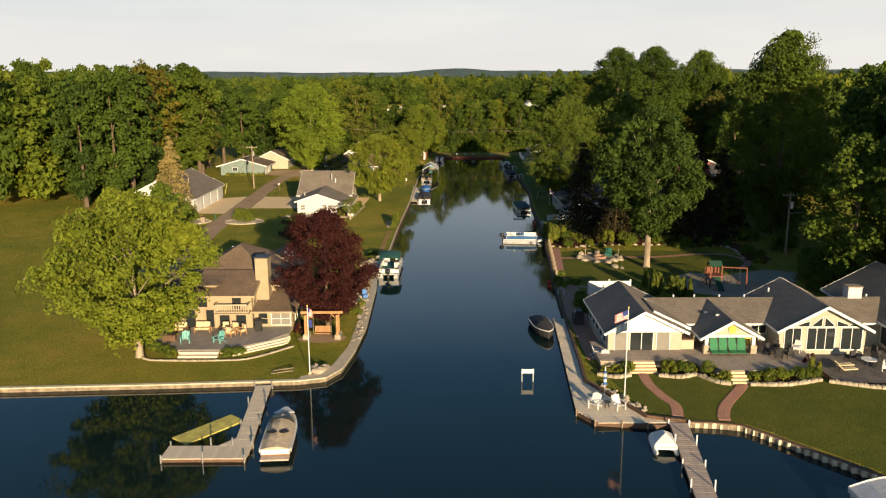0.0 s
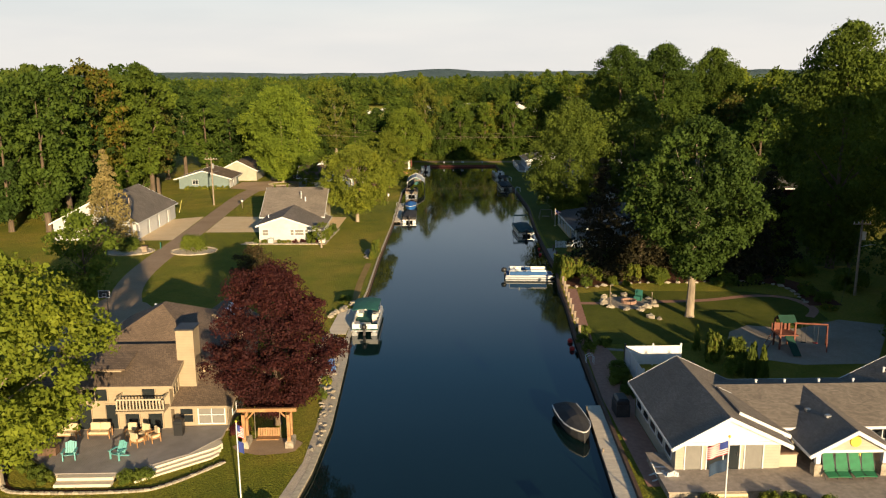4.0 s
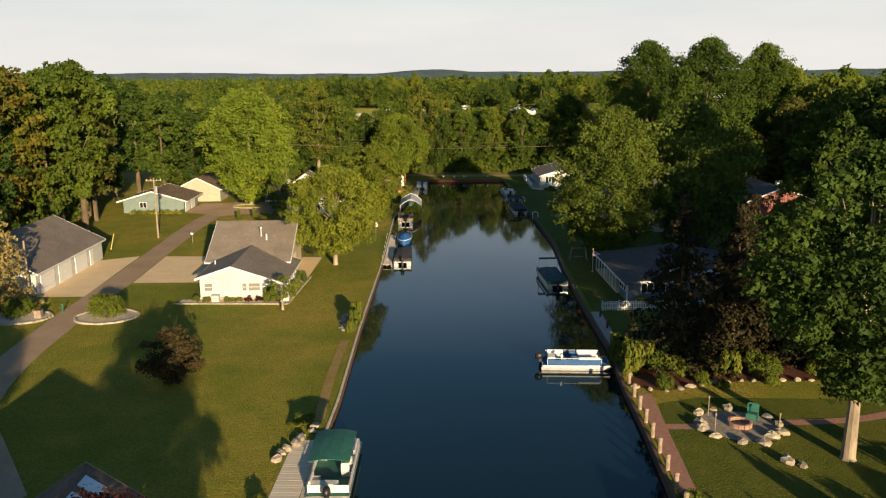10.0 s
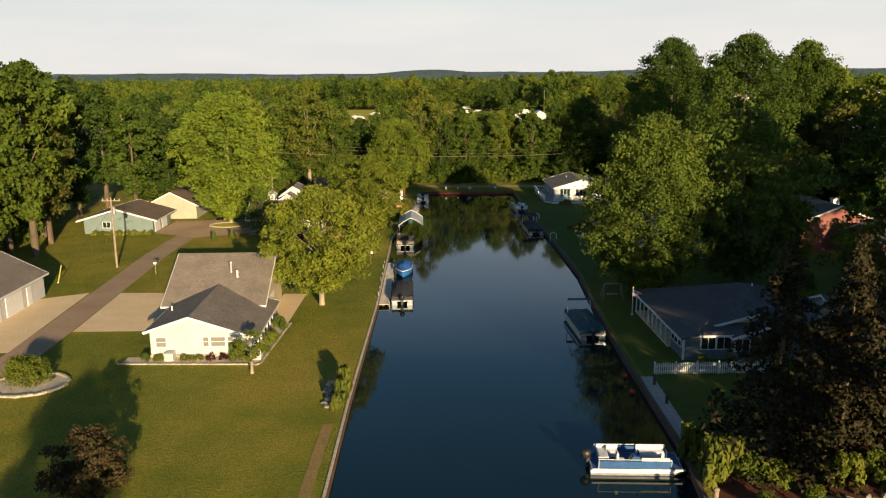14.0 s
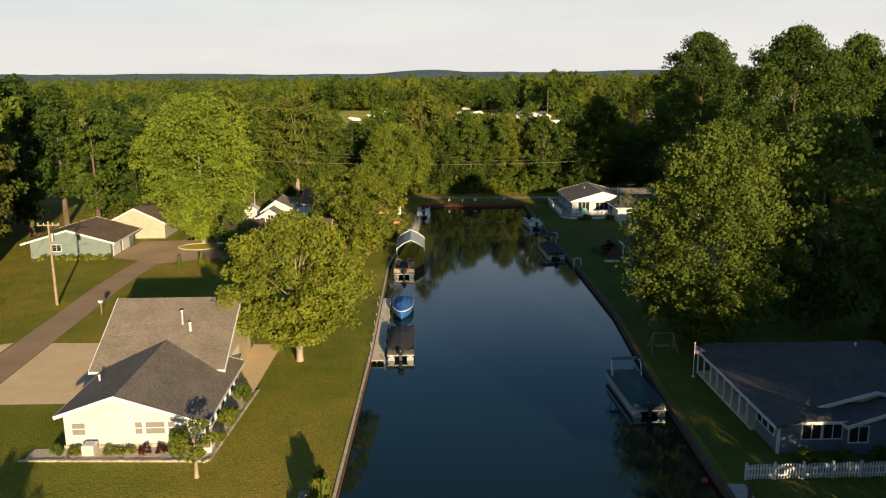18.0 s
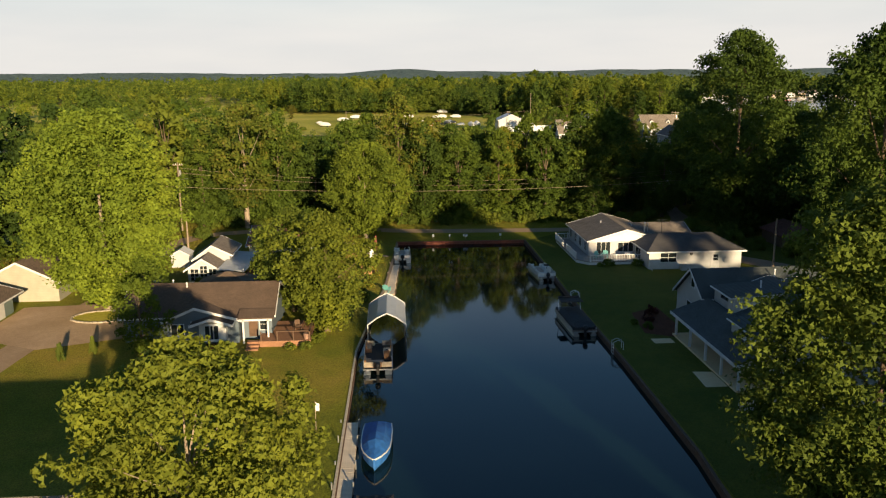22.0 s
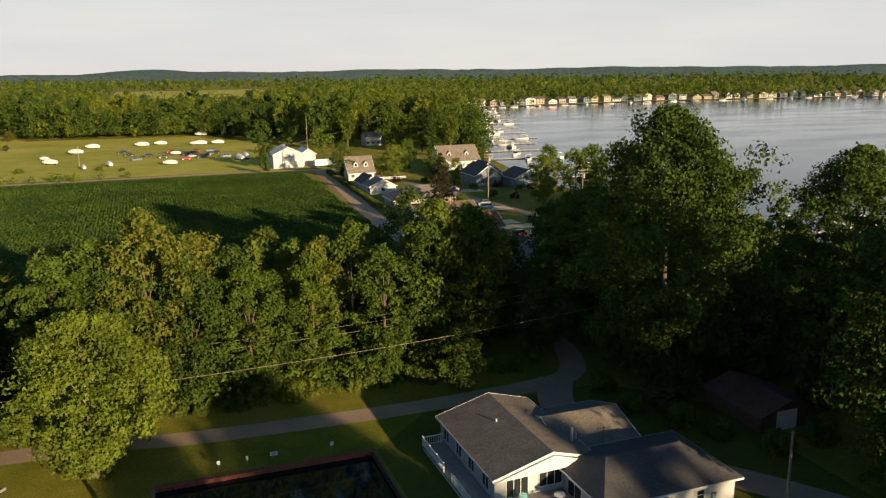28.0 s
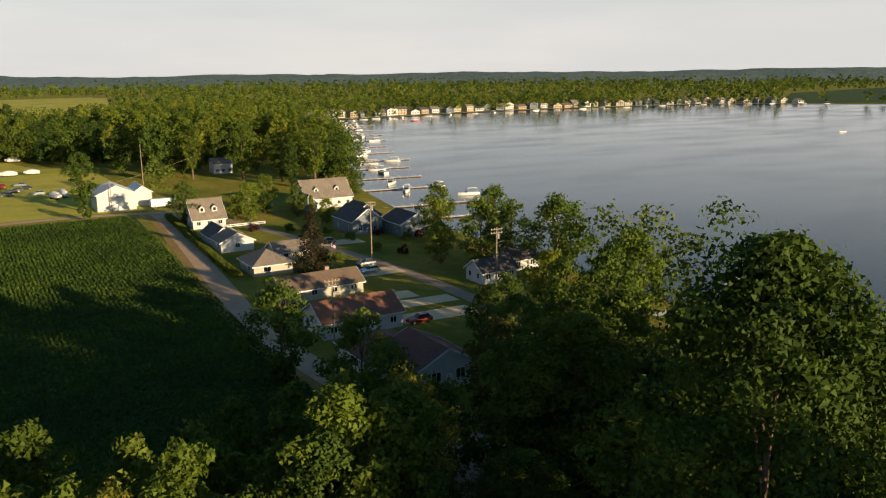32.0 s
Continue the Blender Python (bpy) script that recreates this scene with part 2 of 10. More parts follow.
M_SLATE = ground_material("slate_paving", [(0.3, (0.10, 0.098, 0.10)), (0.7, (0.22, 0.195, 0.175))], 1.1, 14.0, 0.7, 0.5, 0.03)
M_MULCH = ground_material("mulch", [(0.3, (0.09, 0.035, 0.02)), (0.7, (0.17, 0.07, 0.04))], 0.6, 14.0)
M_SAND = ground_material("sand", [(0.3, (0.30, 0.25, 0.19)), (0.7, (0.42, 0.36, 0.29))], 0.5, 12.0, 0.8)
M_GRAVEL = ground_material("pale_gravel", [(0.3, (0.50, 0.42, 0.32)), (0.7, (0.70, 0.60, 0.47))], 1.5, 22.0, 0.7, 0.8, 0.05)
M_BRICK_PATH = plain("brick_paver", (0.46, 0.235, 0.16), 0.85, vary=0.2, spread=0.14)
M_STONE = plain("stone", (0.50, 0.43, 0.33), 0.9, vary=0.4, fine=12, bump=0.4, spread=0.35)
M_SEAWALL = plain("seawall_cap", (0.62, 0.54, 0.40), 0.85, vary=0.3, fine=9)
M_PILING = plain("seawall_face", (0.30, 0.24, 0.17), 0.9, vary=0.5, fine=7)
M_STEEL_RED = plain("rusty_sheet_piling", (0.26, 0.075, 0.045), 0.75, vary=0.4, fine=8)
M_PLANK = plain("dock_plank", (0.72, 0.62, 0.48), 0.85, vary=0.15, fine=20, spread=0.12, stretch=(1, 4, 1))
M_PLANK_BROWN = plain("brown_plank", (0.50, 0.40, 0.335), 0.85, vary=0.18, fine=20, spread=0.12)
M_DECK = banded("deck_boards", (0.30, 0.27, 0.25), 0.15, 0, 0.8, 0.5, 0.2, 0.6)
M_DECK_WOOD = banded("wood_deck_boards", (0.30, 0.15, 0.08), 0.15, 0, 0.8, 0.5, 0.2, 0.6)
M_WOOD = plain("cedar", (0.42, 0.22, 0.09), 0.7, vary=0.35, fine=18)
M_WOOD_DARK = plain("dark_wood", (0.13, 0.075, 0.045), 0.8, vary=0.35, fine=18)
M_PLAY = plain("red_stained_wood", (0.20, 0.062, 0.035), 0.75, vary=0.3, fine=18)
M_CANVAS_PINE = plain("pine_green_canvas", (0.012, 0.06, 0.035), 0.8, vary=0.25, bump=0.3)
M_POLE = plain("weathered_pole", (0.33, 0.26, 0.19), 0.9, vary=0.35, fine=14)
M_BARK = plain("bark", (0.16, 0.115, 0.075), 0.95, vary=0.5, scale=1.5, fine=8, bump=0.8, stretch=(1, 1, 0.3))
M_BARK_PALE = plain("pale_bark", (0.36, 0.29, 0.21), 0.95, vary=0.45, scale=1.5, fine=8, bump=0.8, stretch=(1, 1, 0.3))
M_WHITE = plain("white_paint", (0.66, 0.665, 0.665), 0.5, vary=0.08, fine=8, bump=0.05)
M_VINYL_WHITE = banded("white_siding", (0.5, 0.505, 0.51), 0.2, 2)
M_BEIGE = banded("beige_siding", (0.36, 0.285, 0.19), 0.2, 2, 0.7)
M_CREAM = banded("cream_siding", (0.38, 0.36, 0.285), 0.2, 2)
M_TAN = banded("tan_siding", (0.47, 0.40, 0.29), 0.2, 2)
M_BLUE = banded("blue_siding", (0.125, 0.165, 0.20), 0.2, 2)
M_TEAL = banded("teal_siding", (0.15, 0.205, 0.20), 0.2, 2)
M_GREY_SIDE = banded("grey_siding", (0.46, 0.47, 0.46), 0.2, 2)
M_RED_SIDE = banded("red_siding", (0.22, 0.06, 0.045), 0.25, 2)
M_SH_BROWN = shingles("brown_shingles", (0.205, 0.145, 0.10))
M_SH_COCOA = shingles("cocoa_shingles", (0.13, 0.088, 0.062))
M_SH_GREY = shingles("grey_shingles", (0.25, 0.21, 0.17))
M_SH_DARK = shingles("dark_shingles", (0.10, 0.095, 0.095))
M_SH_RUST = shingles("rust_shingles", (0.31, 0.14, 0.085))
M_SH_MAROON = shingles("maroon_shingles", (0.17, 0.075, 0.062))
M_SH_GREEN = shingles("green_black_shingles", (0.07, 0.085, 0.085))
M_METAL_ROOF = banded("ribbed_metal", (0.42, 0.45, 0.48), 0.3, 1, 0.4, 0.6, 0.1, 0.35)
M_ALU = plain("aluminium", (0.62, 0.63, 0.64), 0.35, 0.85, vary=0.12)
M_DARK_METAL = plain("dark_metal", (0.06, 0.06, 0.065), 0.5, 0.5, vary=0.3)
M_BLACK = plain("black_plastic", (0.02, 0.02, 0.022), 0.45, vary=0.3)
M_CANVAS_NAVY = plain("navy_canvas", (0.02, 0.045, 0.09), 0.8, vary=0.3, bump=0.3)
M_CANVAS_TEAL = plain("teal_canvas", (0.018, 0.07, 0.08), 0.8, vary=0.3, bump=0.3)
M_CANVAS_GREEN = plain("green_canvas", (0.02, 0.13, 0.10), 0.8, vary=0.25, bump=0.3)
M_CANVAS_BLUE = plain("blue_canvas", (0.02, 0.13, 0.42), 0.75, vary=0.25, bump=0.3)
M_CANVAS_BLACK = plain("black_canvas", (0.03, 0.03, 0.033), 0.8, vary=0.3, bump=0.3)
M_CANVAS_TAN = plain("tan_canvas", (0.48, 0.40, 0.30), 0.8, vary=0.25, bump=0.3)
M_CANVAS_WHITE = plain("white_canvas", (0.66, 0.66, 0.65), 0.8, vary=0.15, bump=0.3)
M_VINYL = plain("boat_vinyl", (0.66, 0.63, 0.58), 0.5, vary=0.15)
M_GELCOAT = plain("white_gelcoat", (0.74, 0.73, 0.70), 0.25, vary=0.1, bump=0.02)
M_CARPET_BLUE = plain("blue_boat_carpet", (0.03, 0.10, 0.26), 0.9, vary=0.25)
M_BROWN_HULL = plain("brown_hull", (0.24, 0.13, 0.07), 0.3, vary=0.2)
M_YELLOW_MAT = plain("yellow_foam", (0.62, 0.55, 0.14), 0.8, vary=0.35, scale=1.5)
M_GREEN_CHAIR = plain("green_fabric", (0.02, 0.17, 0.07), 0.75, vary=0.25)
M_TURQ = plain("turquoise_paint", (0.15, 0.42, 0.41), 0.5, vary=0.12)
M_CUSHION = plain("cream_cushion", (0.62, 0.50, 0.32), 0.9, vary=0.15)
M_RED = plain("red_plastic", (0.50, 0.03, 0.02), 0.4, vary=0.2)
M_YELLOW = plain("yellow_paint", (0.75, 0.55, 0.06), 0.5, vary=0.1)
M_BLUE_PAINT = plain("blue_paint", (0.05, 0.16, 0.45), 0.5, vary=0.15)
M_CAR = plain("car_paint", (0.10, 0.11, 0.12), 0.25, 0.4, vary=0.1, spread=0.7)
M_FLAG_R = plain("red_cloth", (0.45, 0.03, 0.035), 0.9, vary=0.15)
M_FLAG_W = plain("white_cloth", (0.70, 0.69, 0.67), 0.9, vary=0.1)
M_FLAG_B = plain("blue_cloth", (0.03, 0.05, 0.22), 0.9, vary=0.15)
M_BRICK = plain("chimney_brick", (0.36, 0.22, 0.16), 0.9, vary=0.35, fine=12)

m_glass, gn, gl, gb = material("window_glass", 0.06)
gb.inputs["Base Color"].default_value = (0.02, 0.025, 0.028, 1)
gb.inputs["Specular IOR Level"].default_value = 0.6
M_GLASS = m_glass
M_BLIND = plain("blind_behind_glass", (0.22, 0.21, 0.19), 0.25, vary=0.1)

# water: dark, with a faint ripple
m_water, an, al, ab = material("water", 0.055)
ab.inputs["Base Color"].default_value = (0.004, 0.014, 0.015, 1)
ab.inputs["IOR"].default_value = 1.333
wa, wb = noise_node(an, al, 0.9, 4, stretch=(1, 1.6, 1)), noise_node(an, al, 0.12, 3)
bump_node(an, al, ab, mix_node(an, al, wa.outputs[0], wb.outputs[0], 0.5, "MIX"), 0.09, 0.02)
M_WATER = m_water
m_lake, an, al, ab = material("lake_water", 0.16)
ab.inputs["Base Color"].default_value = (0.012, 0.022, 0.026, 1)
ab.inputs["IOR"].default_value = 1.333
wa, wb = noise_node(an, al, 0.5, 4, stretch=(1, 1.6, 1)), noise_node(an, al, 0.015, 4, stretch=(1, 2.5, 1))
bump_node(an, al, ab, mix_node(an, al, wa.outputs[0], wb.outputs[0], 0.4, "MIX"), 0.16, 0.2)
rk = ramp_node(an, [(0.35, (0.08,) * 3), (0.65, (0.17,) * 3)])
al.new(wb.outputs[0], rk.inputs[0])
al.new(rk.outputs[0], ab.inputs["Roughness"])
M_LAKE = m_lake

M_LEAF = leaf_material("leaves", (0.04, 0.085, 0.012), (0.10, 0.155, 0.022))
M_LEAF_LIGHT = leaf_material("bright_leaves", (0.075, 0.135, 0.014), (0.18, 0.235, 0.03))
M_LEAF_LIME = leaf_material("lime_green_leaves", (0.105, 0.18, 0.02), (0.205, 0.28, 0.036))
M_LEAF_WALNUT = leaf_material("yellow_walnut_leaves", (0.135, 0.185, 0.018), (0.24, 0.27, 0.034))
M_CROP_LEAF = leaf_material("crop_leaves", (0.035, 0.08, 0.012), (0.07, 0.125, 0.018))
M_LEAF_MID = leaf_material("mid_green_leaves", (0.064, 0.108, 0.015), (0.142, 0.19, 0.029))
M_LEAF_YELLOW = leaf_material("yellow_green_leaves", (0.07, 0.115, 0.016), (0.16, 0.195, 0.03), (0.21, 0.175, 0.042))
M_LEAF_DARK = leaf_material("deep_green_leaves", (0.022, 0.055, 0.010), (0.06, 0.105, 0.018))
M_LEAF_RUST = leaf_material("rusty_leaves", (0.055, 0.085, 0.014), (0.12, 0.135, 0.025), (0.19, 0.11, 0.03))
M_LEAF_PURPLE = leaf_material("purple_leaves", (0.022, 0.0055, 0.008), (0.062, 0.012, 0.015), (0.10, 0.026, 0.018), 0.2)
M_NEEDLE = leaf_material("spruce_needles", (0.013, 0.014, 0.006), (0.034, 0.029, 0.012), trans=0.1)
M_NEEDLE_GOLD = leaf_material("golden_needles", (0.16, 0.135, 0.058), (0.26, 0.21, 0.10), trans=0.1)
M_SHRUB = leaf_material("shrub_leaves", (0.06, 0.10, 0.014), (0.15, 0.19, 0.03))
M_FLOWER = leaf_material("flowering_shrub", (0.06, 0.11, 0.02), (0.16, 0.20, 0.03), (0.6, 0.42, 0.05))

# ---- building tools ----
GROUND, WATER = 0.95, 0.55


class Shape:
    """Vertices and faces of one part."""

    def __init__(self):
        self.v, self.f = [], []

    def add(self, verts, faces):
        k = len(self.v)
        self.v += [tuple(p) for p in verts]
        self.f += [tuple(k + i for i in q) for q in faces]
        return self

    def box(self, x0, y0, z0, x1, y1, z1, m=None, c=0.0):
        """A box, with its upper edges drawn in by c."""
        x0, x1, y0, y1, z0, z1 = min(x0, x1), max(x0, x1), min(y0, y1), max(y0, y1), min(z0, z1), max(z0, z1)
        if c:
            vs = [(x0, y0, z0), (x1, y0, z0), (x1, y1, z0), (x0, y1, z0), (x0, y0, z1 - c), (x1, y0, z1 - c), (x1, y1, z1 - c), (x0, y1, z1 - c),
                  (x0 + c, y0 + c, z1), (x1 - c, y0 + c, z1), (x1 - c, y1 - c, z1), (x0 + c, y1 - c, z1)]
            fs = [(3, 2, 1, 0), (0, 1, 5, 4), (1, 2, 6, 5), (2, 3, 7, 6), (3, 0, 4, 7), (4, 5, 9, 8), (5, 6, 10, 9), (6, 7, 11, 10), (7, 4, 8, 11), (8, 9, 10, 11)]
        else:
            vs = [(x0, y0, z0), (x1, y0, z0), (x1, y1, z0), (x0, y1, z0), (x0, y0, z1), (x1, y0, z1), (x1, y1, z1), (x0, y1, z1)]
            fs = [(3, 2, 1, 0), (4, 5, 6, 7), (0, 1, 5, 4), (1, 2, 6, 5), (2, 3, 7, 6), (3, 0, 4, 7)]
        if m:
            vs = [m @ Vector(p) for p in vs]
        return self.add(vs, fs)

    def tube(self, p0, p1, r0, r1=None, n=8):
        p0, p1 = Vector(p0), Vector(p1)
        r1 = r0 if r1 is None else r1
        d = (p1 - p0).normalized()
        a = d.orthogonal().normalized()
        b = d.cross(a)
        ring = [(math.cos(2 * math.pi * i / n), math.sin(2 * math.pi * i / n)) for i in range(n)]
        vs = [p0 + (a * c + b * s) * r0 for c, s in ring] + [p1 + (a * c + b * s) * r1 for c, s in ring]
        fs = [(i, (i + 1) % n, n + (i + 1) % n, n + i) for i in range(n)] + [tuple(range(n))[::-1], tuple(range(n, 2 * n))]
        return self.add(vs, fs)

    def path(self, pts, r, n=6):
        for p, q in zip(pts, pts[1:]):
            self.tube(p, q, r, r, n)
        return self

    def slab(self, pts, z0, z1):
        """An upright prism over a plan outline, given anticlockwise."""
        n = len(pts)
        z0s = z0 if isinstance(z0, (list, tuple)) else [z0] * n
        z1s = z1 if isinstance(z1, (list, tuple)) else [z1] * n
        vs = [(x, y, z) for (x, y), z in zip(pts, z0s)] + [(x, y, z) for (x, y), z in zip(pts, z1s)]
        return self.add(vs, [tuple(range(n))[::-1], tuple(range(n, 2 * n))] + [(i, (i + 1) % n, n + (i + 1) % n, n + i) for i in range(n)])

    def sheet(self, pts, t):
        """A flat plate of thickness t under the given corners."""
        a, b, c = (Vector(p) for p in pts[:3])
        nrm = (b - a).cross(c - a).normalized()
        if nrm.z < 0:
            pts, nrm = pts[::-1], -nrm
        n = len(pts)
        vs = [Vector(p) - nrm * t for p in pts] + [Vector(p) for p in pts]
        return self.add(vs, [tuple(range(n))[::-1], tuple(range(n, 2 * n))] + [(i, (i + 1) % n, n + (i + 1) % n, n + i) for i in range(n)])

    def loft(self, rings, cap=True):
        n = len(rings[0])
        vs = [p for r in rings for p in r]
        fs = [(k * n + i, k * n + (i + 1) % n, (k + 1) * n + (i + 1) % n, (k + 1) * n + i) for k in range(len(rings) - 1) for i in range(n)]
        if cap:
            fs += [tuple(range(n))[::-1], tuple(range((len(rings) - 1) * n, len(rings) * n))]
        return self.add(vs, fs)

    def mesh(self, name, mat, smooth=False):
        me = bpy.data.meshes.new(name)
        me.from_pydata([tuple(p) for p in self.v], [], self.f)
        if mat:
            me.materials.append(mat)
        if smooth:
            me.polygons.foreach_set("use_smooth", [True] * len(me.polygons))
        me.update()
        return me


def part(name, shape, mat, parent=None, label="", smooth=False):
    ob = new(name, shape.mesh(name, mat, smooth) if isinstance(shape, Shape) else shape)
    if parent:
        ob.parent = parent
    if label:
        ob["label"] = label
    return ob


def thing(name, m, label, category, group="", kind=""):
    ob = new(name)
    ob.empty_display_size = 0.3
    ob.matrix_world = m
    return tagged(ob, label, category, group, kind)


def single(name, shape, mat, label, category, m=None, group="", kind="", smooth=False):
    ob = part(name, shape, mat, None, "", smooth)
    if m:
        ob.matrix_world = m
    return tagged(ob, label, category, group, kind)


def blob(shape, c, r, seed, n=9, rings=6, rough=0.18, flat=0.6):
    """An uneven stone."""
    rng = random.Random(seed)
    rs = []
    for k in range(rings + 1):
        th = math.pi * (0.04 + 0.92 * k / rings)
        rs.append([(c[0] + r[0] * math.sin(th) * math.cos(a) * q, c[1] + r[1] * math.sin(th) * math.sin(a) * q, c[2] + r[2] * -math.cos(th) * (flat if k < rings / 2 else 1) * q)
                   for a in [2 * math.pi * i / n for i in range(n)] for q in [1 + rng.uniform(-rough, rough)]])
    return shape.loft(rs)

# ---- ground, water and shores ----
SHORE_LEFT = [(-36.0, 60.6), (-22.5, 61.3), (-12.0, 62.0), (-10.0, 62.6), (-9.0, 64.5), (-8.4, 69.0), (-8.0, 76.0), (-8.2, 90.0), (-8.5, 95.0), (-8.5, 105.5), (-8.1, 106.2), (-7.8, 112.0), (-7.5, 130.0), (-6.6, 158.0), (-6.15, 193.0), (-4.6, 207.0), (-3.6, 216.0), (-2.6, 230.0), (-1.8, 243.3)]
SHORE_RIGHT = [(18.4, 243.0), (18.4, 219.0), (18.3, 203.0), (18.5, 188.0), (18.4, 170.0), (16.9, 150.0), (16.3, 136.0), (15.9, 122.0), (14.9, 113.0), (13.5, 95.0), (12.6, 80.0), (11.9, 66.0), (11.6, 61.5), (14.9, 54.4), (17.6, 53.6), (19.5, 53.4), (21.3, 52.9), (22.7, 51.3), (27.4, 45.4), (39.0, 34.5)]
LAKE_SHORE = [(70, 30), (104, 50), (116, 150), (120, 300), (122, 360), (123.5, 415), (128, 440), (136, 480), (190, 624), (250, 770), (295, 915), (383, 926), (540, 955), (700, 943), (836, 925), (974, 780), (1500, 640), (4900, 500)]
plan = [(-4900, 4900), (-4900, 50), (-200, 59)] + SHORE_LEFT + SHORE_RIGHT + LAKE_SHORE + [(4900, 4900)]


def flat_piece(name, pts, z, mat, label, category, kind="structure"):
    """A level sheet over a plan outline of any shape."""
    from mathutils.geometry import tessellate_polygon
    s = Shape()
    s.v = [(x, y, z) for x, y in pts]
    for a, b, c in tessellate_polygon([[Vector((x, y, 0)) for x, y in pts]]):
        (ax, ay), (bx, by), (cx, cy) = pts[a], pts[b], pts[c]
        s.f.append((a, b, c) if (bx - ax) * (cy - ay) - (by - ay) * (cx - ax) > 0 else (a, c, b))
    return single(name, s, mat, label, category, kind=kind)


def ribbon(name, pts, width, z, mat, label, category):
    """A strip of even or changing width along a line."""
    s, n = Shape(), len(pts)
    for i, p in enumerate(pts):
        a, b = Vector(pts[max(i - 1, 0)]), Vector(pts[min(i + 1, n - 1)])
        d = (b - a).normalized()
        w = (width[i] if isinstance(width, list) else width) / 2
        s.v += [(p[0] + d.y * w, p[1] - d.x * w, z), (p[0] - d.y * w, p[1] + d.x * w, z)]
    s.f = [(2 * i, 2 * i + 2, 2 * i + 3, 2 * i + 1)[::1] for i in range(n - 1)]
    return single(name, s, mat, label, category, kind="structure")


def smooth_line(pts, k=6):
    """A Catmull-Rom line through plan points."""
    q = [pts[0]] + list(pts) + [pts[-1]]
    out = []
    for i in range(1, len(q) - 2):
        p0, p1, p2, p3 = (Vector(q[j]) for j in (i - 1, i, i + 1, i + 2))
        for j in range(k):
            t = j / k
            out.append(tuple(0.5 * (2 * p1 + (p2 - p0) * t + (2 * p0 - 5 * p1 + 4 * p2 - p3) * t * t + (3 * p1 - p0 - 3 * p2 + p3) * t ** 3)))
    return out + [tuple(pts[-1])]


def ring_line(cx, cy, rx, ry, n=20, seed=0, rough=0.06):
    rng = random.Random(seed)
    return [(cx + rx * q * math.cos(2 * math.pi * i / n), cy + ry * q * math.sin(2 * math.pi * i / n)) for i in range(n) for q in [1 + rng.uniform(-rough, rough)]]


flat_piece("ground", plan, GROUND, M_GRASS, "mown green and straw-yellow lawn round the canal", "ground")
flat_piece("canal_water", [(-4900, -4900), (112, -4900), (112, 4900), (-4900, 4900)], WATER, M_WATER, "calm dark water of the canal", "water")
flat_piece("lake_water", [(112, -4900), (4900, -4900), (4900, 4900), (112, 4900)], WATER, M_LAKE, "rippled blue-grey water of the wide lake", "water")


def seawall(name, pts, cap_w, cap_mat, face_mat, label, cap_h=0.14, rise=0.0):
    """A wall along the shore with a cap; pts run with the land on the right hand."""
    wall = thing(name, Matrix(), label, "seawall", kind="structure")
    face, cap = Shape(), Shape()
    n = len(pts)
    off = []
    for i in range(n):
        a, b = Vector(pts[max(i - 1, 0)]), Vector(pts[min(i + 1, n - 1)])
        d = (b - a).normalized()
        off.append(Vector((d.y, -d.x)))
    for s, lo, hi, w0, w1 in ((face, -1.0, GROUND + rise, -0.06, 0.2), (cap, GROUND + rise, GROUND + rise + cap_h, -0.08, cap_w)):
        rings = []
        for p, o in zip(pts, off):
            p = Vector(p)
            a, b = p + o * w0, p + o * w1
            rings.append([(a.x, a.y, lo), (b.x, b.y, lo), (b.x, b.y, hi), (a.x, a.y, hi)])
        s.loft(rings)
    part("wall_face", face, face_mat, wall)
    part("cap", cap, cap_mat, wall)
    return wall

# ---- trees ----
def leaf_cloud(rng, centres, radii, per, size, spread=0.28):
    """Pointed leaves round clump centres, facing outwards with some disorder: three corners a leaf."""
    k = len(centres)
    c = np.repeat(centres, per, axis=0)
    r = np.repeat(radii, per)[:, None]
    d = rng.normal(size=(k * per, 3))
    d /= np.linalg.norm(d, axis=1)[:, None]
    d[:, 2] = np.where(d[:, 2] < -0.6, -d[:, 2] * 0.6, d[:, 2])
    p = c + d * r * (rng.uniform(0.2, 1.0, size=(k * per, 1)) ** 0.5) * np.array([1, 1, 0.88])
    nrm = d + rng.normal(scale=spread, size=d.shape)
    nrm /= np.linalg.norm(nrm, axis=1)[:, None]
    a = np.cross(nrm, rng.normal(size=d.shape))
    a /= np.linalg.norm(a, axis=1)[:, None] + 1e-9
    b = np.cross(nrm, a)
    s = size * rng.uniform(0.6, 1.3, size=(k * per, 1))
    v = np.stack([p + a * s * 0.66, p - a * s * 0.34 + b * s * 0.5, p - a * s * 0.34 - b * s * 0.5], axis=1).reshape(-1, 3)
    return v


def leaf_mesh(name, v, mat):
    n = len(v) // 3
    me = bpy.data.meshes.new(name)
    me.vertices.add(n * 3)
    me.vertices.foreach_set("co", v.astype(np.float32).ravel())
    me.loops.add(n * 3)
    me.loops.foreach_set("vertex_index", np.arange(n * 3, dtype=np.int32))
    me.polygons.add(n)
    me.polygons.foreach_set("loop_start", np.arange(0, n * 3, 3, dtype=np.int32))
    me.materials.append(mat)
    me.update()
    me.validate()
    return me


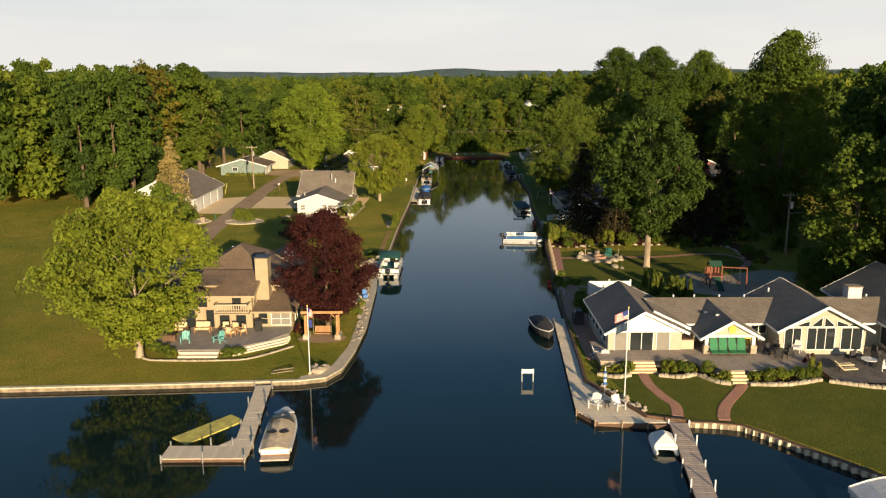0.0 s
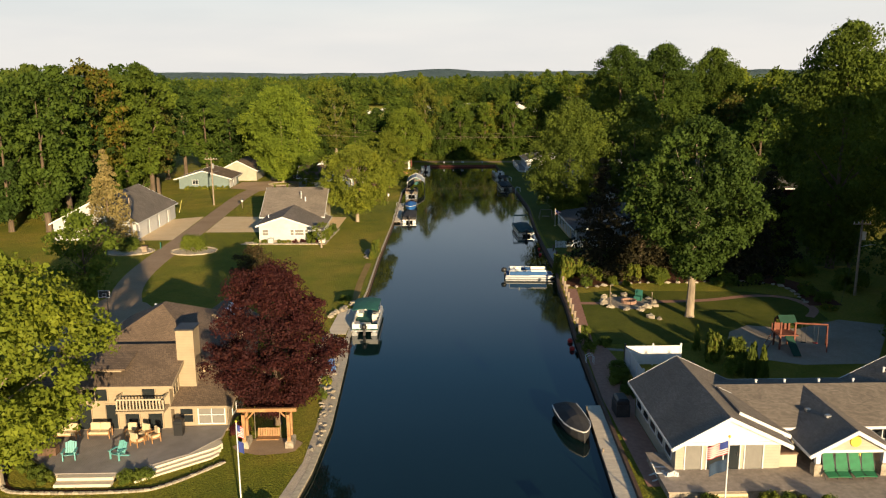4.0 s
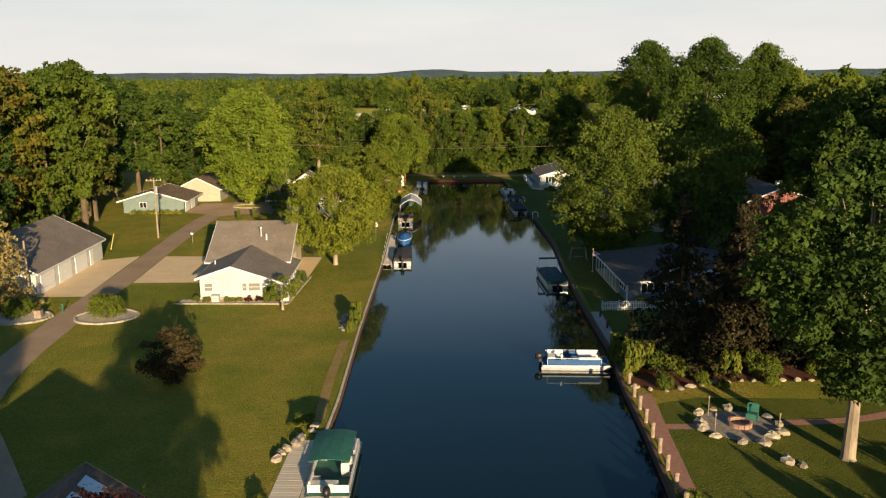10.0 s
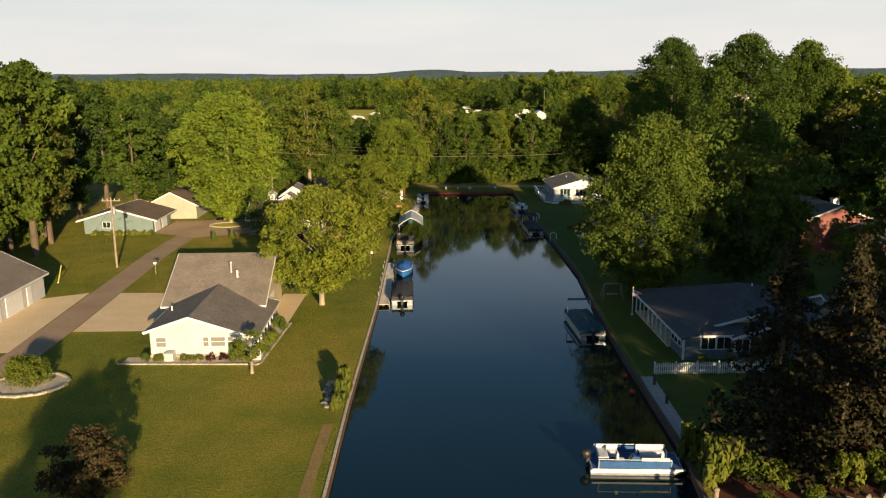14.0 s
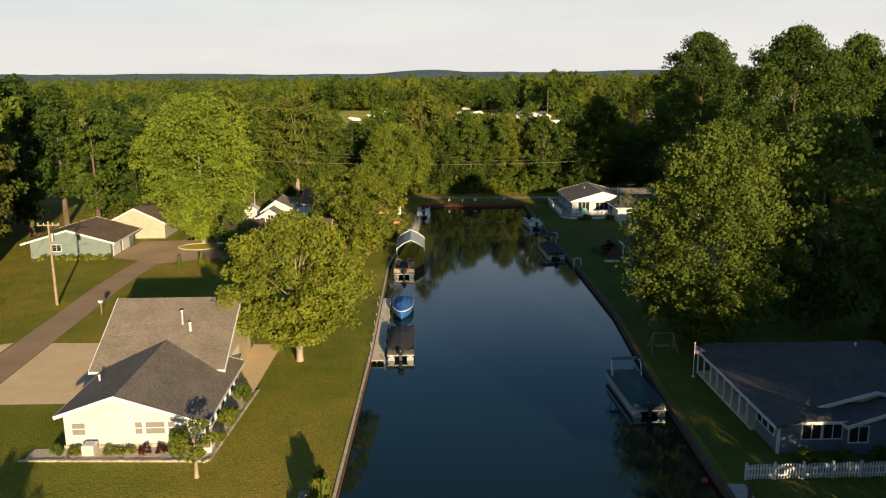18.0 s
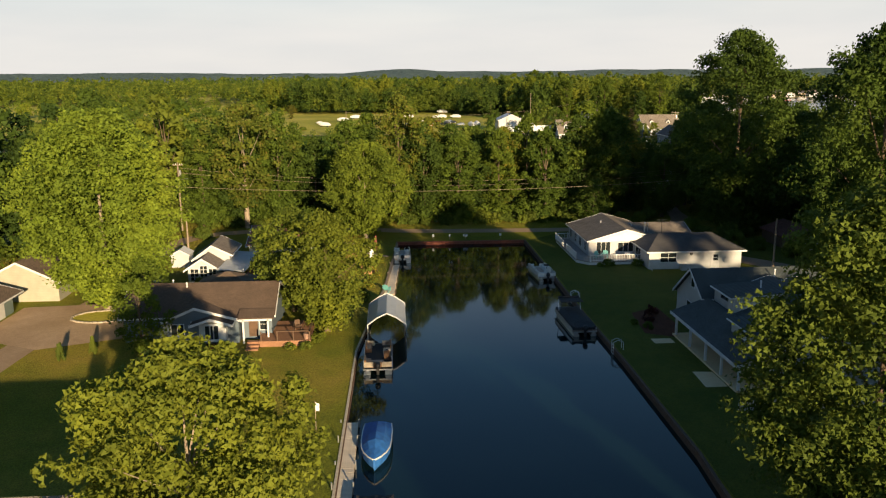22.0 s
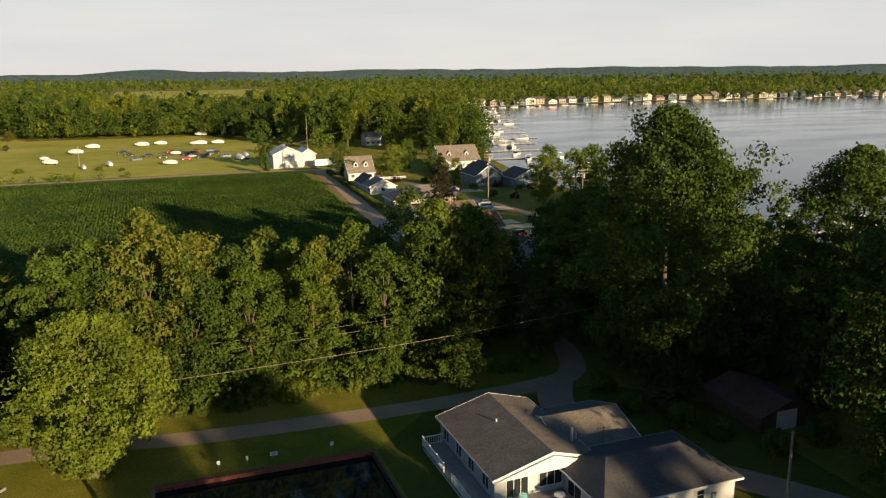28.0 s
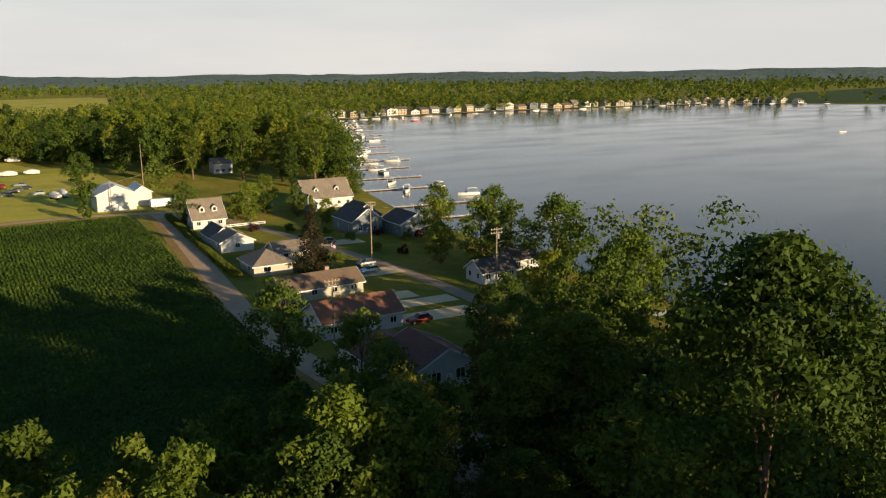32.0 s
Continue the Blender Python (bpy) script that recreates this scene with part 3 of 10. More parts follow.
def tree_meshes(name, seed, height, radius, bare, form, clumps, per, leaf, mat, bark, lean=0.0, clump=0.27, lobes=15, lobe=0.4, spread=0.55, flat=0.8, gather=2, limbs=12):
    """A trunk with limbs, and a crown of leaf clumps gathered in lobes on the limbs' ends.
    bare: how much of the height is free of leaves; form: where the crown is widest, and how blunt it is."""
    rng = np.random.default_rng(seed)
    wide, blunt = form

    def profile(h):
        return (h / wide) ** 0.55 if h < wide else max(0.0, 1 - ((h - wide) / (1 - wide)) ** blunt) ** 0.6

    turn = rng.uniform(0, 6.28)
    heads = []
    for k in range(lobes):
        h = min(0.97, max(0.06, (k + 0.5) / lobes * 0.92 + 0.05 + rng.normal(scale=0.04)))
        a = turn + 2.4 * k + rng.normal(scale=0.35)
        lr = radius * lobe * rng.uniform(0.7, 1.2) * (1.0 - 0.3 * h)
        rho = max(radius * profile(h) * rng.uniform(0.84, 1.14) - lr * 0.85, 0.0)
        z = height * (bare + (1 - bare) * h)
        heads.append((rho * np.cos(a) + lean * z, rho * np.sin(a), max(min(z, height - lr * flat * 0.9), height * bare + lr * flat * 0.5), lr))
    heads = np.array(heads)
    weight = heads[:, 3] ** 2 / np.sum(heads[:, 3] ** 2)
    cs, rs = [], []
    while len(cs) < clumps:
        cr = radius * clump * rng.uniform(0.55, 1.25)
        if len(cs) % 5 < gather:   # clumps that gather in heads and break the outline
            x, y, z, lr = heads[rng.choice(len(heads), p=weight)]
            d = rng.normal(size=3) + np.array([x, y, 0.0]) / radius * 0.9 + np.array([0, 0, 0.3])
            d /= np.linalg.norm(d)
            q = lr * rng.uniform(0.5, 1.05)
            cs.append((x + d[0] * q, y + d[1] * q, max(z + d[2] * q * flat, height * bare * 0.85)))
        else:                 # clumps that fill the crown's body
            h = rng.uniform(0.02, 1.0)
            a = rng.uniform(0, 2 * np.pi)
            swell = 1 + 0.1 * np.sin(3 * a + turn + 4 * h) + 0.08 * np.sin(5 * a - turn + 9 * h)
            rho = radius * profile(h) * swell * rng.uniform(0.12, 1.0) ** 0.4 * rng.uniform(0.86, 1.04)
            z = height * (bare + (1 - bare) * h)
            cs.append((max(rho - cr * 0.6, 0) * np.cos(a) + lean * z, max(rho - cr * 0.6, 0) * np.sin(a), min(z, height - cr * 0.6)))
        rs.append(cr)
    crown = leaf_mesh(name + "_crown", leaf_cloud(rng, np.array(cs), np.array(rs), per, leaf, spread), mat)
    t = Shape()
    r0 = height * 0.016 + 0.07
    fork = height * (bare + (1 - bare) * 0.22)
    pts = [(0, 0, -0.3), (0, 0, 0.25), (0.1 * r0, 0, fork * 0.5), (lean * fork, 0.2 * r0, fork), (lean * height * 0.8, 0, height * 0.82)]
    rad = [r0 * 1.6, r0 * 1.15, r0 * 0.9, r0 * 0.6, r0 * 0.1]
    for i in range(4):
        t.tube(pts[i], pts[i + 1], rad[i], rad[i + 1], 9)
    for x, y, z, lr in heads[rng.permutation(len(heads))[:limbs]]:
        z0 = max(min(z * 0.62, height * 0.6), height * bare * 0.8)
        mid = (x * 0.5, y * 0.5, z0 * 0.4 + z * 0.58)
        t.tube((lean * z0, 0, z0), mid, r0 * 0.26, r0 * 0.14, 6)
        t.tube(mid, (x * 0.9, y * 0.9, z), r0 * 0.14, r0 * 0.04, 5)
    return t.mesh(name + "_trunk", bark), crown


def conifer_meshes(name, seed, height, radius, bare, tiers, per, leaf, mat, bark):
    """A spruce: drooping boughs in tiers, narrowing to a tip."""
    rng = np.random.default_rng(seed)
    cs, rs = [], []
    for k in range(tiers):
        h = k / (tiers - 1)
        z = height * (bare + (0.97 - bare) * h)
        rr = radius * (1 - h) ** 0.85 + 0.12
        for j in range(max(3, int(11 * (1 - h) + 3))):
            a = rng.uniform(0, 6.28)
            for q in (0.35, 0.65, 0.95):
                out = rr * q * rng.uniform(0.85, 1.12)
                cs.append((out * np.cos(a), out * np.sin(a), z - 0.28 * out))
                rs.append(0.10 * radius + 0.25 * rr * (1.1 - q))
    crown = leaf_mesh(name + "_crown", leaf_cloud(rng, np.array(cs), np.array(rs), per, leaf, 0.8), mat)
    t = Shape().tube((0, 0, -0.3), (0, 0, height * 0.95), height * 0.016 + 0.06, 0.03, 8)
    return t.mesh(name + "_trunk", bark), crown


def plant(name, meshes, x, y, label, category="tree", size=1.0, turn=0.0, tall=1.0, group="", z=GROUND):
    t = thing(name, Matrix.LocRotScale((x, y, z), Euler((0, 0, turn)), (size, size, size * tall)), label, category, group)
    part("trunk", meshes[0], None, t)
    part("crown", meshes[1], None, t)
    return t


HERO = dict(
    maple=tree_meshes("maple", 1, 14.6, 7.3, 0.12, (0.42, 2.2), 480, 88, 0.275, M_LEAF_LIGHT, M_BARK_PALE, clump=0.15, lobes=30, lobe=0.34),
    purple=tree_meshes("purple", 2, 11.7, 4.6, 0.06, (0.4, 2.2), 520, 150, 0.14, M_LEAF_PURPLE, M_BARK, clump=0.17, lobes=34, lobe=0.3, limbs=5),
    oak=tree_meshes("oak", 3, 20.3, 6.7, 0.2, (0.4, 2.0), 480, 75, 0.30, M_LEAF_DARK, M_BARK_PALE, clump=0.15, lobes=26, lobe=0.34),
    walnut=tree_meshes("walnut", 4, 12.6, 6.9, 0.14, (0.46, 2.0), 460, 80, 0.25, M_LEAF_WALNUT, M_BARK_PALE, clump=0.145, lobes=26, lobe=0.34),
    lime=tree_meshes("lime", 5, 21.3, 8.3, 0.03, (0.42, 2.8), 760, 80, 0.285, M_LEAF_LIME, M_BARK_PALE, clump=0.16, lobes=44, lobe=0.28, gather=1, limbs=5),
    ash=tree_meshes("ash", 6, 20.0, 7.8, 0.01, (0.32, 1.7), 1000, 74, 0.25, M_LEAF_MID, M_BARK, clump=0.15, lobes=60, lobe=0.22, flat=1.25, gather=1, limbs=4),
    dense=tree_meshes("dense", 7, 12.0, 5.4, 0.06, (0.42, 2.2), 320, 60, 0.26, M_LEAF_MID, M_BARK, clump=0.19, lobes=24, lobe=0.34, limbs=5),
    street=tree_meshes("street", 8, 15.5, 7.2, 0.05, (0.4, 2.0), 460, 80, 0.28, M_LEAF_LIGHT, M_BARK_PALE, clump=0.16, lobes=28, lobe=0.32, limbs=6),
    airy=tree_meshes("airy", 10, 16.5, 6.6, 0.16, (0.62, 2.2), 200, 56, 0.34, M_LEAF_YELLOW, M_BARK_PALE, clump=0.17, lobes=17, lobe=0.3),
    poplar=tree_meshes("poplar", 9, 31.0, 10.4, 0.04, (0.45, 1.8), 720, 80, 0.35, M_LEAF, M_BARK, clump=0.15, lobes=34, lobe=0.34, flat=1.0),
)
WOOD = [
    tree_meshes("wood_a", 11, 24.0, 6.4, 0.12, (0.5, 2.4), 170, 36, 0.54, M_LEAF, M_BARK, clump=0.22, lobes=17, limbs=4),
    tree_meshes("wood_b", 12, 26.0, 6.0, 0.2, (0.55, 2.0), 160, 36, 0.54, M_LEAF, M_BARK, clump=0.22, lobes=15, limbs=4),
    tree_meshes("wood_c", 13, 23.0, 6.6, 0.1, (0.55, 2.6), 170, 36, 0.54, M_LEAF_MID, M_BARK, clump=0.22, lobes=17, limbs=4),
    tree_meshes("wood_d", 14, 22.0, 5.6, 0.09, (0.5, 2.0), 160, 36, 0.54, M_LEAF_DARK, M_BARK, clump=0.22, lobes=16, limbs=4),
    tree_meshes("wood_e", 15, 24.0, 6.2, 0.15, (0.5, 2.2), 160, 36, 0.54, M_LEAF_RUST, M_BARK, clump=0.22, lobes=16, limbs=4),
]
BACK = [
    tree_meshes("back_a", 16, 24.0, 6.6, 0.06, (0.5, 2.0), 72, 30, 0.88, M_LEAF, M_BARK, clump=0.28),
    tree_meshes("back_b", 17, 23.0, 6.4, 0.06, (0.5, 1.8), 72, 30, 0.88, M_LEAF_DARK, M_BARK, clump=0.28),
    tree_meshes("back_c", 18, 22.0, 6.4, 0.06, (0.5, 2.0), 72, 30, 0.88, M_LEAF_MID, M_BARK, clump=0.28),
]
EDGE = [
    tree_meshes("edge_a", 21, 18.0, 4.8, 0.03, (0.45, 2.0), 190, 64, 0.315, M_LEAF, M_BARK, clump=0.23, limbs=4),
    tree_meshes("edge_b", 22, 17.0, 4.4, 0.03, (0.42, 1.5), 190, 64, 0.315, M_LEAF, M_BARK, clump=0.22, limbs=4),
    tree_meshes("edge_c", 23, 16.0, 5.0, 0.03, (0.45, 1.8), 190, 64, 0.315, M_LEAF_DARK, M_BARK, clump=0.23, limbs=4),
    tree_meshes("edge_d", 24, 19.0, 5.0, 0.10, (0.55, 2.0), 190, 64, 0.315, M_LEAF_YELLOW, M_BARK, clump=0.23, limbs=4),
]
EDGE_BACK = [
    tree_meshes("edge_e", 28, 18.0, 5.0, 0.05, (0.45, 2.0), 105, 32, 0.52, M_LEAF, M_BARK, clump=0.28),
    tree_meshes("edge_f", 29, 17.5, 4.8, 0.05, (0.45, 1.8), 105, 32, 0.52, M_LEAF_MID, M_BARK, clump=0.28),
]
SMALL = [
    tree_meshes("small_a", 25, 8.0, 3.4, 0.06, (0.42, 2.0), 70, 55, 0.26, M_LEAF, M_BARK, clump=0.27),
    tree_meshes("small_b", 26, 7.0, 3.2, 0.05, (0.42, 2.0), 70, 55, 0.26, M_LEAF_LIGHT, M_BARK, clump=0.27),
    tree_meshes("small_c", 27, 5.0, 2.9, 0.04, (0.4, 2.0), 70, 55, 0.24, M_LEAF_RUST, M_BARK, clump=0.27),
]
M_LEAF_PLUM = leaf_material("plum_leaves", (0.028, 0.03, 0.012), (0.075, 0.055, 0.022), (0.10, 0.05, 0.03), 0.15)
SAPLING = tree_meshes("sapling", 33, 3.7, 1.7, 0.3, (0.5, 2.0), 40, 34, 0.16, M_LEAF_MID, M_BARK_PALE, clump=0.24, lobes=9)
PLUM = tree_meshes("plum", 30, 5.0, 3.1, 0.05, (0.42, 2.0), 130, 60, 0.2, M_LEAF_PLUM, M_BARK, clump=0.2)
HEDGE = [
    tree_meshes("hedge_a", 34, 7.0, 3.3, 0.02, (0.42, 2.0), 22, 20, 0.6, M_LEAF, M_BARK, clump=0.36, limbs=3),
    tree_meshes("hedge_b", 35, 6.0, 3.2, 0.02, (0.42, 2.0), 22, 20, 0.6, M_LEAF_LIGHT, M_BARK, clump=0.36, limbs=3),
]
SPRUCE = conifer_meshes("spruce", 31, 14.5, 4.3, 0.05, 19, 16, 0.3, M_NEEDLE_GOLD, M_BARK)
FIR = conifer_meshes("fir", 32, 15.0, 5.0, 0.06, 17, 16, 0.34, M_NEEDLE, M_BARK)

plant("maple_tree", HERO["maple"], -27.2, 67.6, "broad bright green maple with a pale trunk on the lawn")
plant("copper_beech", HERO["purple"], -11.6, 76.0, "round dark purple-leaved tree behind the cedar swing")
plant("oak_tree", HERO["oak"], 26.3, 100.7, "large green oak with a pale bare trunk on the lawn")
plant("walnut_tree", HERO["walnut"], -12.7, 157.2, "yellow-green spreading tree with a forked trunk")
plant("linden_tree", HERO["lime"], -34.5, 209.5, "tall rounded lime-green linden beside the driveway", size=1.1, tall=0.94)
plant("ash_tree", HERO["ash"], 24.1, 160.0, "large rounded green ash on the canal bank")
plant("shade_tree", HERO["dense"], -9.3, 199.5, "dense dark green tree beside the canal", size=1.0)
plant("shade_tree", HERO["dense"], -13.5, 207.0, "dense rounded green tree behind the blue cottage", size=0.95, turn=2.0)
plant("maple_tree", HERO["street"], -6.7, 247.5, "green maple standing alone beside the lane", size=1.0, turn=1.0)
for x, y, k, w, label in ((52.6, 244.5, 1.03, 0.98, "towering many-stemmed cottonwood over the white cottage"), (54.0, 209.0, 1.0, 0.95, "towering cottonwood beside the back lane"), (70.2, 221.0, 0.98, 0.85, "towering cottonwood behind the red barn"),
                          (51.0, 121.0, 0.98, 0.84, "towering dark cottonwood behind the gardens"), (57.5, 268.0, 0.66, 1.2, "dark cottonwood over the lane"),
                          (46.8, 261.5, 0.42, 1.2, "dark green cottonwood leaning over the lane"), (72.0, 262.0, 0.6, 1.3, "spreading dark green tree near the lake"), (80.5, 245.0, 0.86, 1.0, "spreading dark green tree near the lake")):
    ct_ = plant("cottonwood_tree", HERO["poplar"], x, y, label, size=k, turn=x * 1.7)
    ct_.scale = (k * w, k * w, k)
plant("golden_spruce", SPRUCE, -47.3, 138.0, "straw-coloured spruce in front of the garage")
plant("fir_tree", FIR, 20.8, 118.5, "dark brown-green fir beside the lawn", size=0.98)
plant("fir_tree", FIR, 26.5, 121.0, "dark brown-green fir behind the flower bed", size=0.9, turn=1.0)
plant("fir_tree", FIR, 31.0, 119.0, "dark fir with a bare lower trunk", size=0.6, turn=2.0)
plant("fir_tree", FIR, 35.5, 124.0, "dark fir among the canal-side trees", size=0.78, turn=3.0)
plant("fir_tree", FIR, 30.0, 126.5, "dark fir behind the flower bed", size=0.9, turn=4.0)
plant("spreading_tree", HERO["airy"], -27.4, 258.3, "broad pale-branched tree beside the lane", size=1.28, turn=4.0)
plant("small_tree", SMALL[1], -38.6, 108.5, "round bright green tree beside the driveway", size=1.42)
plant("plum_tree", PLUM, -21.5, 115.6, "low reddish-green tree alone on the lawn", size=0.9)
plant("small_tree", SMALL[0], -26.1, 193.4, "dark green tree before the blue cottage", size=0.9)
plant("small_tree", SMALL[1], -11.1, 228.1, "low bright tree beside the garden", size=0.72)
plant("small_tree", SMALL[1], -16.0, 221.5, "low bushy tree beside the carport", size=0.85, turn=1.0)
plant("small_tree", SMALL[0], 32.0, 253.6, "small bushy tree beside the lane", size=0.95, turn=3.0)
plant("small_tree", SAPLING, -16.2, 136.4, "small multi-stemmed tree with a bare trunk at the house corner")
plant("small_tree", SMALL[0], -28.5, 203.0, "dark green tree beside the turning place", size=0.85, turn=5.0)
plant("maple_tree", HERO["dense"], 36.0, 163.0, "large dark green tree behind the ash", size=1.6, turn=1.5, tall=1.05)
plant("fir_tree", FIR, 37.5, 117.0, "dark fir beside the garden path", size=0.95, turn=2.5)
plant("fir_tree", FIR, 42.5, 120.5, "dark fir beside the garden path", size=0.9, turn=5.5)
plant("oak_tree", HERO["oak"], 58.0, 100.0, "large dark green tree behind the utility pole", size=1.28, turn=4.0)
for x, y, k in ((44.5, 84.5, 0.76), (49.0, 79.0, 0.8), (50.0, 88.0, 0.78), (52, 70, 0.85)):
    plant("tree", WOOD[int(x) % 4], x, y, "tall dark tree behind the long house", "tree", k, x)

# ---- houses ----
def hpart(name, shape, mat, top, parent=None, label="", smooth=False):
    """A part given in world coordinates, hung under a thing."""
    inv = top.matrix_world.inverted()
    shape.v = [tuple(inv @ Vector(p)) for p in shape.v]
    return part(name, shape, mat, parent or top, label, smooth)


def house(name, x, y, label, category="house", z=GROUND):
    return thing(name, pose(x, y, z), label, category)


def gable(h, x0, x1, y0, y1, ez, rz, axis, wall, roof, ov=0.45, ridge=None, trim=None, z0=None, rake=0.4, thick=0.16, name="wall"):
    """A block under a gable roof whose ridge runs along the axis. ez: the height of the eaves, or one for each side."""
    e0, e1 = ez if isinstance(ez, tuple) else (ez, ez)
    z0 = GROUND - 0.05 if z0 is None else z0
    sw = (lambda u, v, z: (u, v, z)) if axis == "y" else (lambda u, v, z: (v, u, z))
    u0, u1, v0, v1 = (x0, x1, y0, y1) if axis == "y" else (y0, y1, x0, x1)
    r = (u0 + u1) / 2 if ridge is None else ridge
    prof = [(u0, z0), (u1, z0), (u1, e1), (r, rz), (u0, e0)]
    w = Shape()
    if wall:
        w.loft([[sw(u, v, z) for u, z in prof] for v in (v0, v1)])
        if axis == "y":
            w.f = [q[::-1] for q in w.f]
        hpart(name, w, wall, h)
    lift = thick + 0.02
    for ue, ee in ((u0, e0), (u1, e1)):
        s = (rz - ee) / (r - ue)
        uo = ue - ov if ue < r else ue + ov
        zo = ee + s * (uo - ue)
        a, b = [sw(r, v0 - rake, rz + lift), sw(uo, v0 - rake, zo + lift)], [sw(uo, v1 + rake, zo + lift), sw(r, v1 + rake, rz + lift)]
        sh = Shape().sheet(a + b, thick)
        hpart("roof", sh, roof, h)
        if trim:
            for v, sg in ((v0 - rake, -1), (v1 + rake, 1)):
                f = Shape()
                p, q, t = Vector(sw(r, v, rz + lift + 0.02)), Vector(sw(uo, v, zo + lift + 0.02)), Vector(sw(0, sg * 0.05, 0))
                dn = Vector((0, 0, -0.26))
                f.loft([[p, p + t, p + t + dn, p + dn], [q, q + t, q + t + dn, q + dn]])
                hpart("rake_board", f, trim, h)
            f = Shape()
            d = -0.05 if ue < r else 0.05
            p, q = sw(min(uo, uo + d), v0 - rake, zo + lift - 0.18), sw(max(uo, uo + d), v1 + rake, zo + lift - 0.005)
            hpart("fascia", f.box(*p, *q), trim, h)


def hip(h, x0, x1, y0, y1, ez, rz, axis, wall, roof, run=None, ov=0.45, trim=None, z0=None, thick=0.16, name="wall"):
    """A block under a hipped roof. run: how far the ridge's ends are set in."""
    z0 = GROUND - 0.05 if z0 is None else z0
    if wall:
        hpart(name, Shape().box(x0, y0, z0, x1, y1, ez), wall, h)
    half = (x1 - x0) / 2 if axis == "y" else (y1 - y0) / 2
    run = half if run is None else run
    k = (rz - ez) / half
    a0, a1, b0, b1, zo = x0 - ov, x1 + ov, y0 - ov, y1 + ov, ez - k * ov + thick
    if axis == "y":
        m = (x0 + x1) / 2
        p, q = (m, y0 + run, rz + thick), (m, y1 - run, rz + thick)
        faces = [[(a0, b0, zo), (a1, b0, zo), p], [(a1, b0, zo), (a1, b1, zo), q, p], [(a1, b1, zo), (a0, b1, zo), q], [(a0, b1, zo), (a0, b0, zo), p, q]]
    else:
        m = (y0 + y1) / 2
        p, q = (x0 + run, m, rz + thick), (x1 - run, m, rz + thick)
        faces = [[(a0, b0, zo), (a1, b0, zo), q, p], [(a1, b0, zo), (a1, b1, zo), q], [(a1, b1, zo), (a0, b1, zo), p, q], [(a0, b1, zo), (a0, b0, zo), p]]
    for fpts in faces:
        hpart("roof", Shape().sheet(fpts, thick), roof, h)
    if trim:
        t = Shape()
        for c in ((a0 - 0.05, b0 - 0.05, a1 + 0.05, b0), (a0 - 0.05, b1, a1 + 0.05, b1 + 0.05), (a0 - 0.05, b0, a0, b1), (a1, b0, a1 + 0.05, b1)):
            t.box(c[0], c[1], zo - 0.2, c[2], c[3], zo - 0.01)
        hpart("fascia", t, trim, h)


def opening(h, face, at, u0, u1, z0, z1, cols=1, rows=1, frame_mat=None, pane_mat=None, kind="window", bar=0.07, deep=0.05, handle=False):
    """A window or door on a wall. face: the way that it looks; at: the wall's plane; u: along the wall."""
    frame_mat, pane_mat = frame_mat or M_WHITE, pane_mat or M_GLASS
    sg = -1 if face[0] == "-" else 1
    def bx(s, a0, a1, c0, c1, d0, d1):
        d0, d1 = at + sg * d0, at + sg * d1
        return s.box(d0, a0, c0, d1, a1, c1) if face[1] == "x" else s.box(a0, d0, c0, a1, d1, c1)
    f, bars = Shape(), []
    ring = []
    for d in (-0.02, deep):   # one closed frame with an opening in it
        w = at + sg * d
        for k in (bar, 0):
            for u, z in ((u0 - k, z0 - k), (u1 + k, z0 - k), (u1 + k, z1 + k), (u0 - k, z1 + k)):
                ring.append((w, u, z) if face[1] == "x" else (u, w, z))
    quads = []
    for j in range(4):
        n = (j + 1) % 4
        quads += [(j, n, 4 + n, 4 + j), (8 + j, 12 + j, 12 + n, 8 + n), (j, 8 + j, 8 + n, n), (4 + j, 4 + n, 12 + n, 12 + j)]
    f.add(ring, quads)
    for i in range(1, cols):
        u = u0 + (u1 - u0) * i / cols
        bars.append(bx(Shape(), u - bar * 0.4, u + bar * 0.4, z0, z1, -0.02, deep * 0.8))
    for i in range(1, rows):
        z = z0 + (z1 - z0) * i / rows
        bars.append(bx(Shape(), u0, u1, z - bar * 0.35, z + bar * 0.35, -0.02, deep * 0.7))
    o = hpart(kind, f, frame_mat, h)
    for b in bars:
        hpart("glazing_bar", b, frame_mat, h, o)
    for i in range(cols):
        a, b = u0 + (u1 - u0) * i / cols, u0 + (u1 - u0) * (i + 1) / cols
        hpart("pane", bx(Shape(), a + bar * 0.4, b - bar * 0.4, z0, z1, -0.01, 0.012), pane_mat, h, o)
    if handle:
        hpart("handle", bx(Shape(), u1 - 0.16, u1 - 0.12, z0 + 0.9, z0 + 1.15, 0.03, 0.09), M_DARK_METAL, h, o)
    return o


def panel_door(h, face, at, u0, u1, z0, z1, mat, rows=4, name="garage_door"):
    """A garage or house door of flat sections."""
    sg = -1 if face[0] == "-" else 1
    d = hpart(name, (Shape().box(at - 0.01, u0, z0, at + sg * 0.03, u1, z1) if face[1] == "x" else Shape().box(u0, at - 0.01, z0, u1, at + sg * 0.03, z1)), mat, h)
    for i in range(rows):
        a, b = z0 + (z1 - z0) * i / rows + 0.03, z0 + (z1 - z0) * (i + 1) / rows - 0.03
        s = Shape().box(at + sg * 0.025, u0 + 0.05, a, at + sg * 0.055, u1 - 0.05, b) if face[1] == "x" else Shape().box(u0 + 0.05, at + sg * 0.025, a, u1 - 0.05, at + sg * 0.055, b)
        hpart("panel", s, mat, h, d)
    return d


